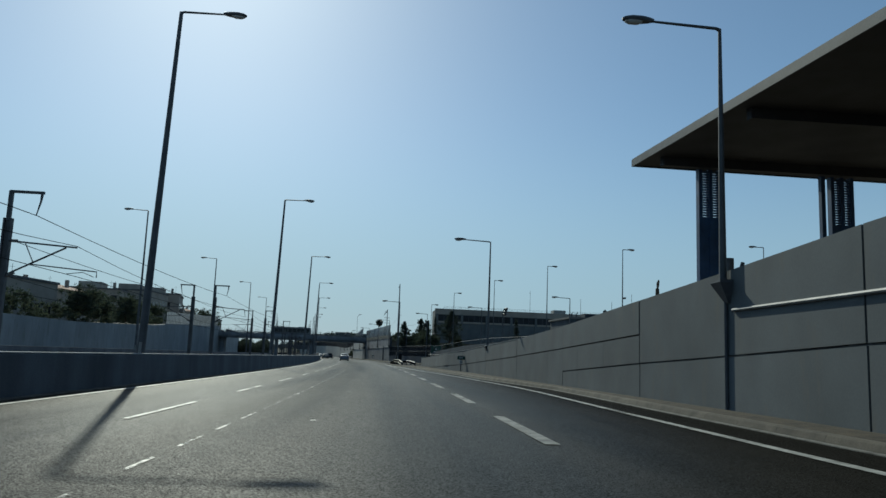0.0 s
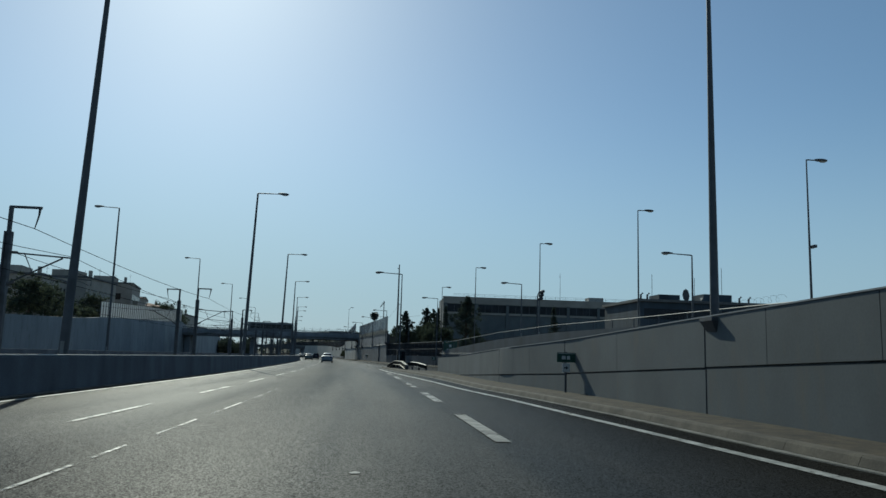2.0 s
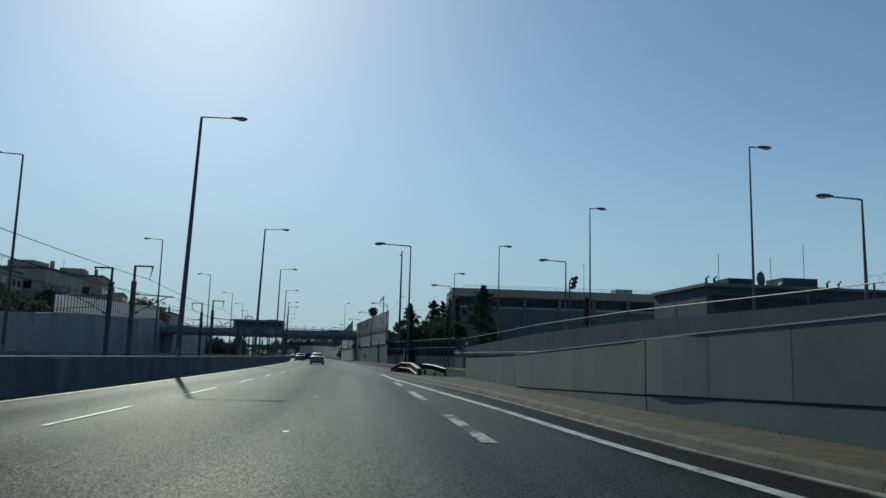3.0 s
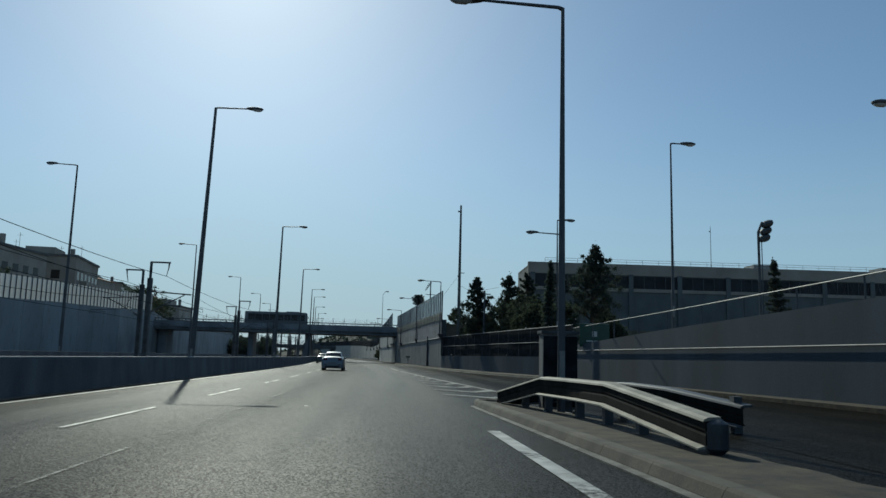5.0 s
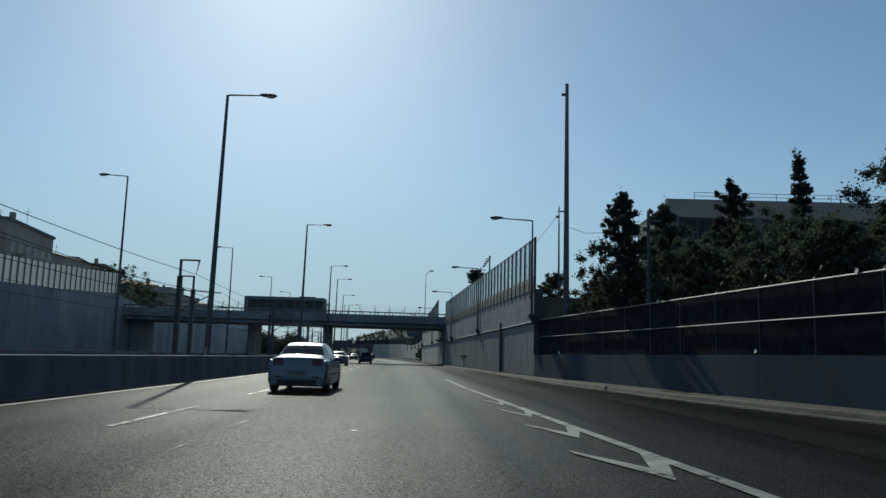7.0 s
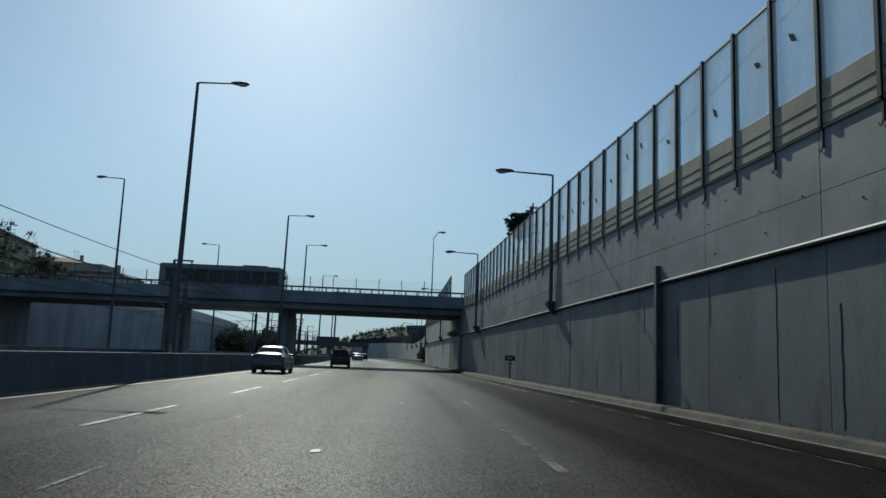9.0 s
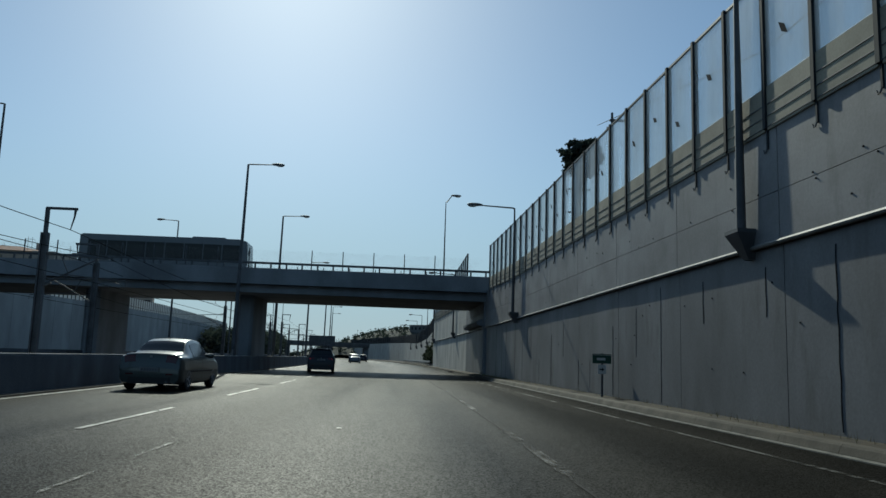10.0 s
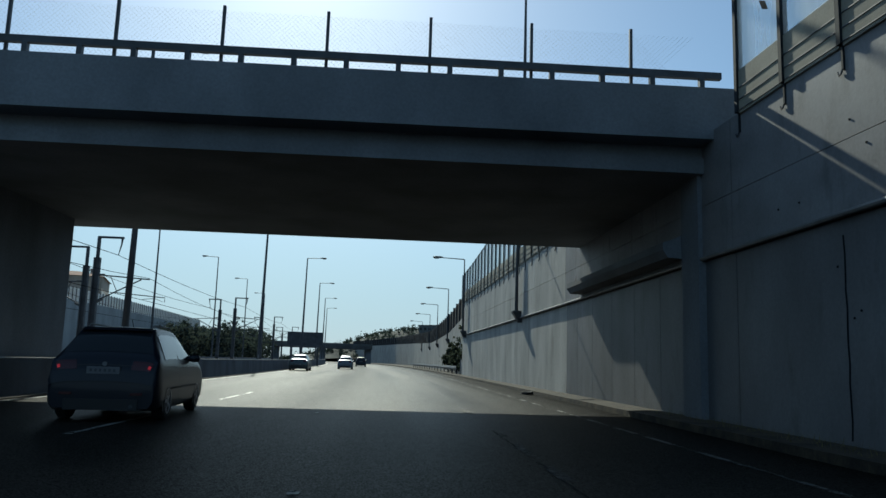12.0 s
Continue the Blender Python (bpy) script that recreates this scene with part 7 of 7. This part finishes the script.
hill = Shape()
hr = random.Random(5)
NX, NY = 50, 12
hill.add([Vector((HX - 120 + 8.0 * i, HY + 160 * j / (NY - 1), hill_z(-120 + 8.0 * i, j / (NY - 1)) - 1.5)) for j in range(NY) for i in range(NX)],
         [(j * NX + i, j * NX + i + 1, (j + 1) * NX + i + 1, (j + 1) * NX + i) for j in range(NY - 1) for i in range(NX - 1)])
structure("hillside", hill, SCRUB, "low dry wooded hill closing the view", "hill", True)
woods = Shape()
for k in range(1700):
    x, u = hr.uniform(-110, 240), hr.uniform(0.0, 0.6)
    foliage(woods, hr, Vector((HX + x, HY + 160 * u, hill_z(x, u) - 0.9)), hr.uniform(1.1, 2.0), 44, 0.7, 0.9)
wo = new("far_woods", leaf_mesh(woods, "far_woods", LEAF_DARK))
tagged(wo, "dark scrubby woods covering the distant hill", "woods", kind="stuff")
for k in range(16):
    x, u = hr.uniform(-28, 220), hr.uniform(0.25, 0.5)
    w, dpt, h = hr.uniform(5, 9), hr.uniform(6, 10), hr.uniform(2.5, 4.0)
    ob = thing("far_house", "distant pale apartment block on the hill", "house", pose(HX + x, HY + 160 * u, hill_z(x, u) - 1.5, 0, 0, hr.uniform(-30, 30)), "hill houses")
    part("wall", Shape().box(-w / 2, -dpt / 2, -3, w / 2, dpt / 2, h), CONCRETE, ob)
    part("roof", Shape().box(-w / 2 - 0.3, -dpt / 2 - 0.3, h, w / 2 + 0.3, dpt / 2 + 0.3, h + 0.4), CONCRETE_DARK, ob)
    for q in range(int(w / 2.2)):
        part("window", Shape().box(-w / 2 + 0.6 + 2.2 * q, -dpt / 2 - 0.05, h - 2.0, -w / 2 + 1.7 + 2.2 * q, -dpt / 2 + 0.1, h - 0.8), DARK_GLASS, ob)

belt_ = Shape()
for k in range(1500):
    s_, d_ = hr.uniform(352, 428), hr.uniform(-44, -22.5)
    top_ = 5.2 + 1.2 * math.sin(d_ * 0.7) + 0.8 * math.sin(s_ * 0.3)
    foliage(belt_, hr, P(s_, d_, top_ * hr.random() ** 0.6), hr.uniform(0.8, 1.5), 46, 0.42, 0.9)
tagged(new("tree_belt", leaf_mesh(belt_, "tree_belt", LEAF_DARK)), "dark belt of trees beside the far carriageway", "woods", kind="stuff")

# bushes along the top of the far wall, before the slatted screen begins
hedge = Shape()
for k in range(560):
    s_, u_ = hr.uniform(28, 176), hr.random()
    top_ = 2.3 + 0.7 * math.sin(s_ * 0.21) + 0.5 * math.sin(s_ * 0.53 + 1.0)
    foliage(hedge, hr, P(s_, lerp(s_, LEFT_WALL) - 1.2 - 3.5 * hr.random(), lerp(s_, LW_TOP) + 0.2 + top_ * u_), hr.uniform(0.45, 0.85), 60, 0.24, 0.85)
tagged(new("hedge", leaf_mesh(hedge, "hedge", LEAF)), "dense dark bushes along the top of the far wall", "hedge", kind="stuff")

# dry weeds along the verge
weeds = Shape()
wr = random.Random(9)
for k in range(4200):
    s = wr.uniform(60, 96) if k % 14 == 0 else wr.uniform(172, 236)
    a_, b_ = (lerp(s, RIGHT_KERB), lerp(s, WALL_A)) if s < 100 else (lerp(s, RAMP_KERB), lerp(s, NOISE))
    d = a_ + 0.35 + (b_ - a_ - 0.4) * wr.random() ** 0.5
    p = P(s, d, 0.13)
    h = wr.uniform(0.02, 0.07) if wr.random() < 0.7 else wr.uniform(0.07, 0.17)
    q = Vector((wr.uniform(-1, 1), wr.uniform(-1, 1), 0)) * 0.006
    t = Vector((wr.uniform(-0.05, 0.05), wr.uniform(-0.05, 0.05), h))
    weeds.add([p - q, p + q, p + t], [(0, 1, 2)])
wo2 = new("dry_weeds", leaf_mesh(weeds, "dry_weeds", GRASS))
tagged(wo2, "sparse dry weeds along the wall foot", "weeds", kind="stuff")
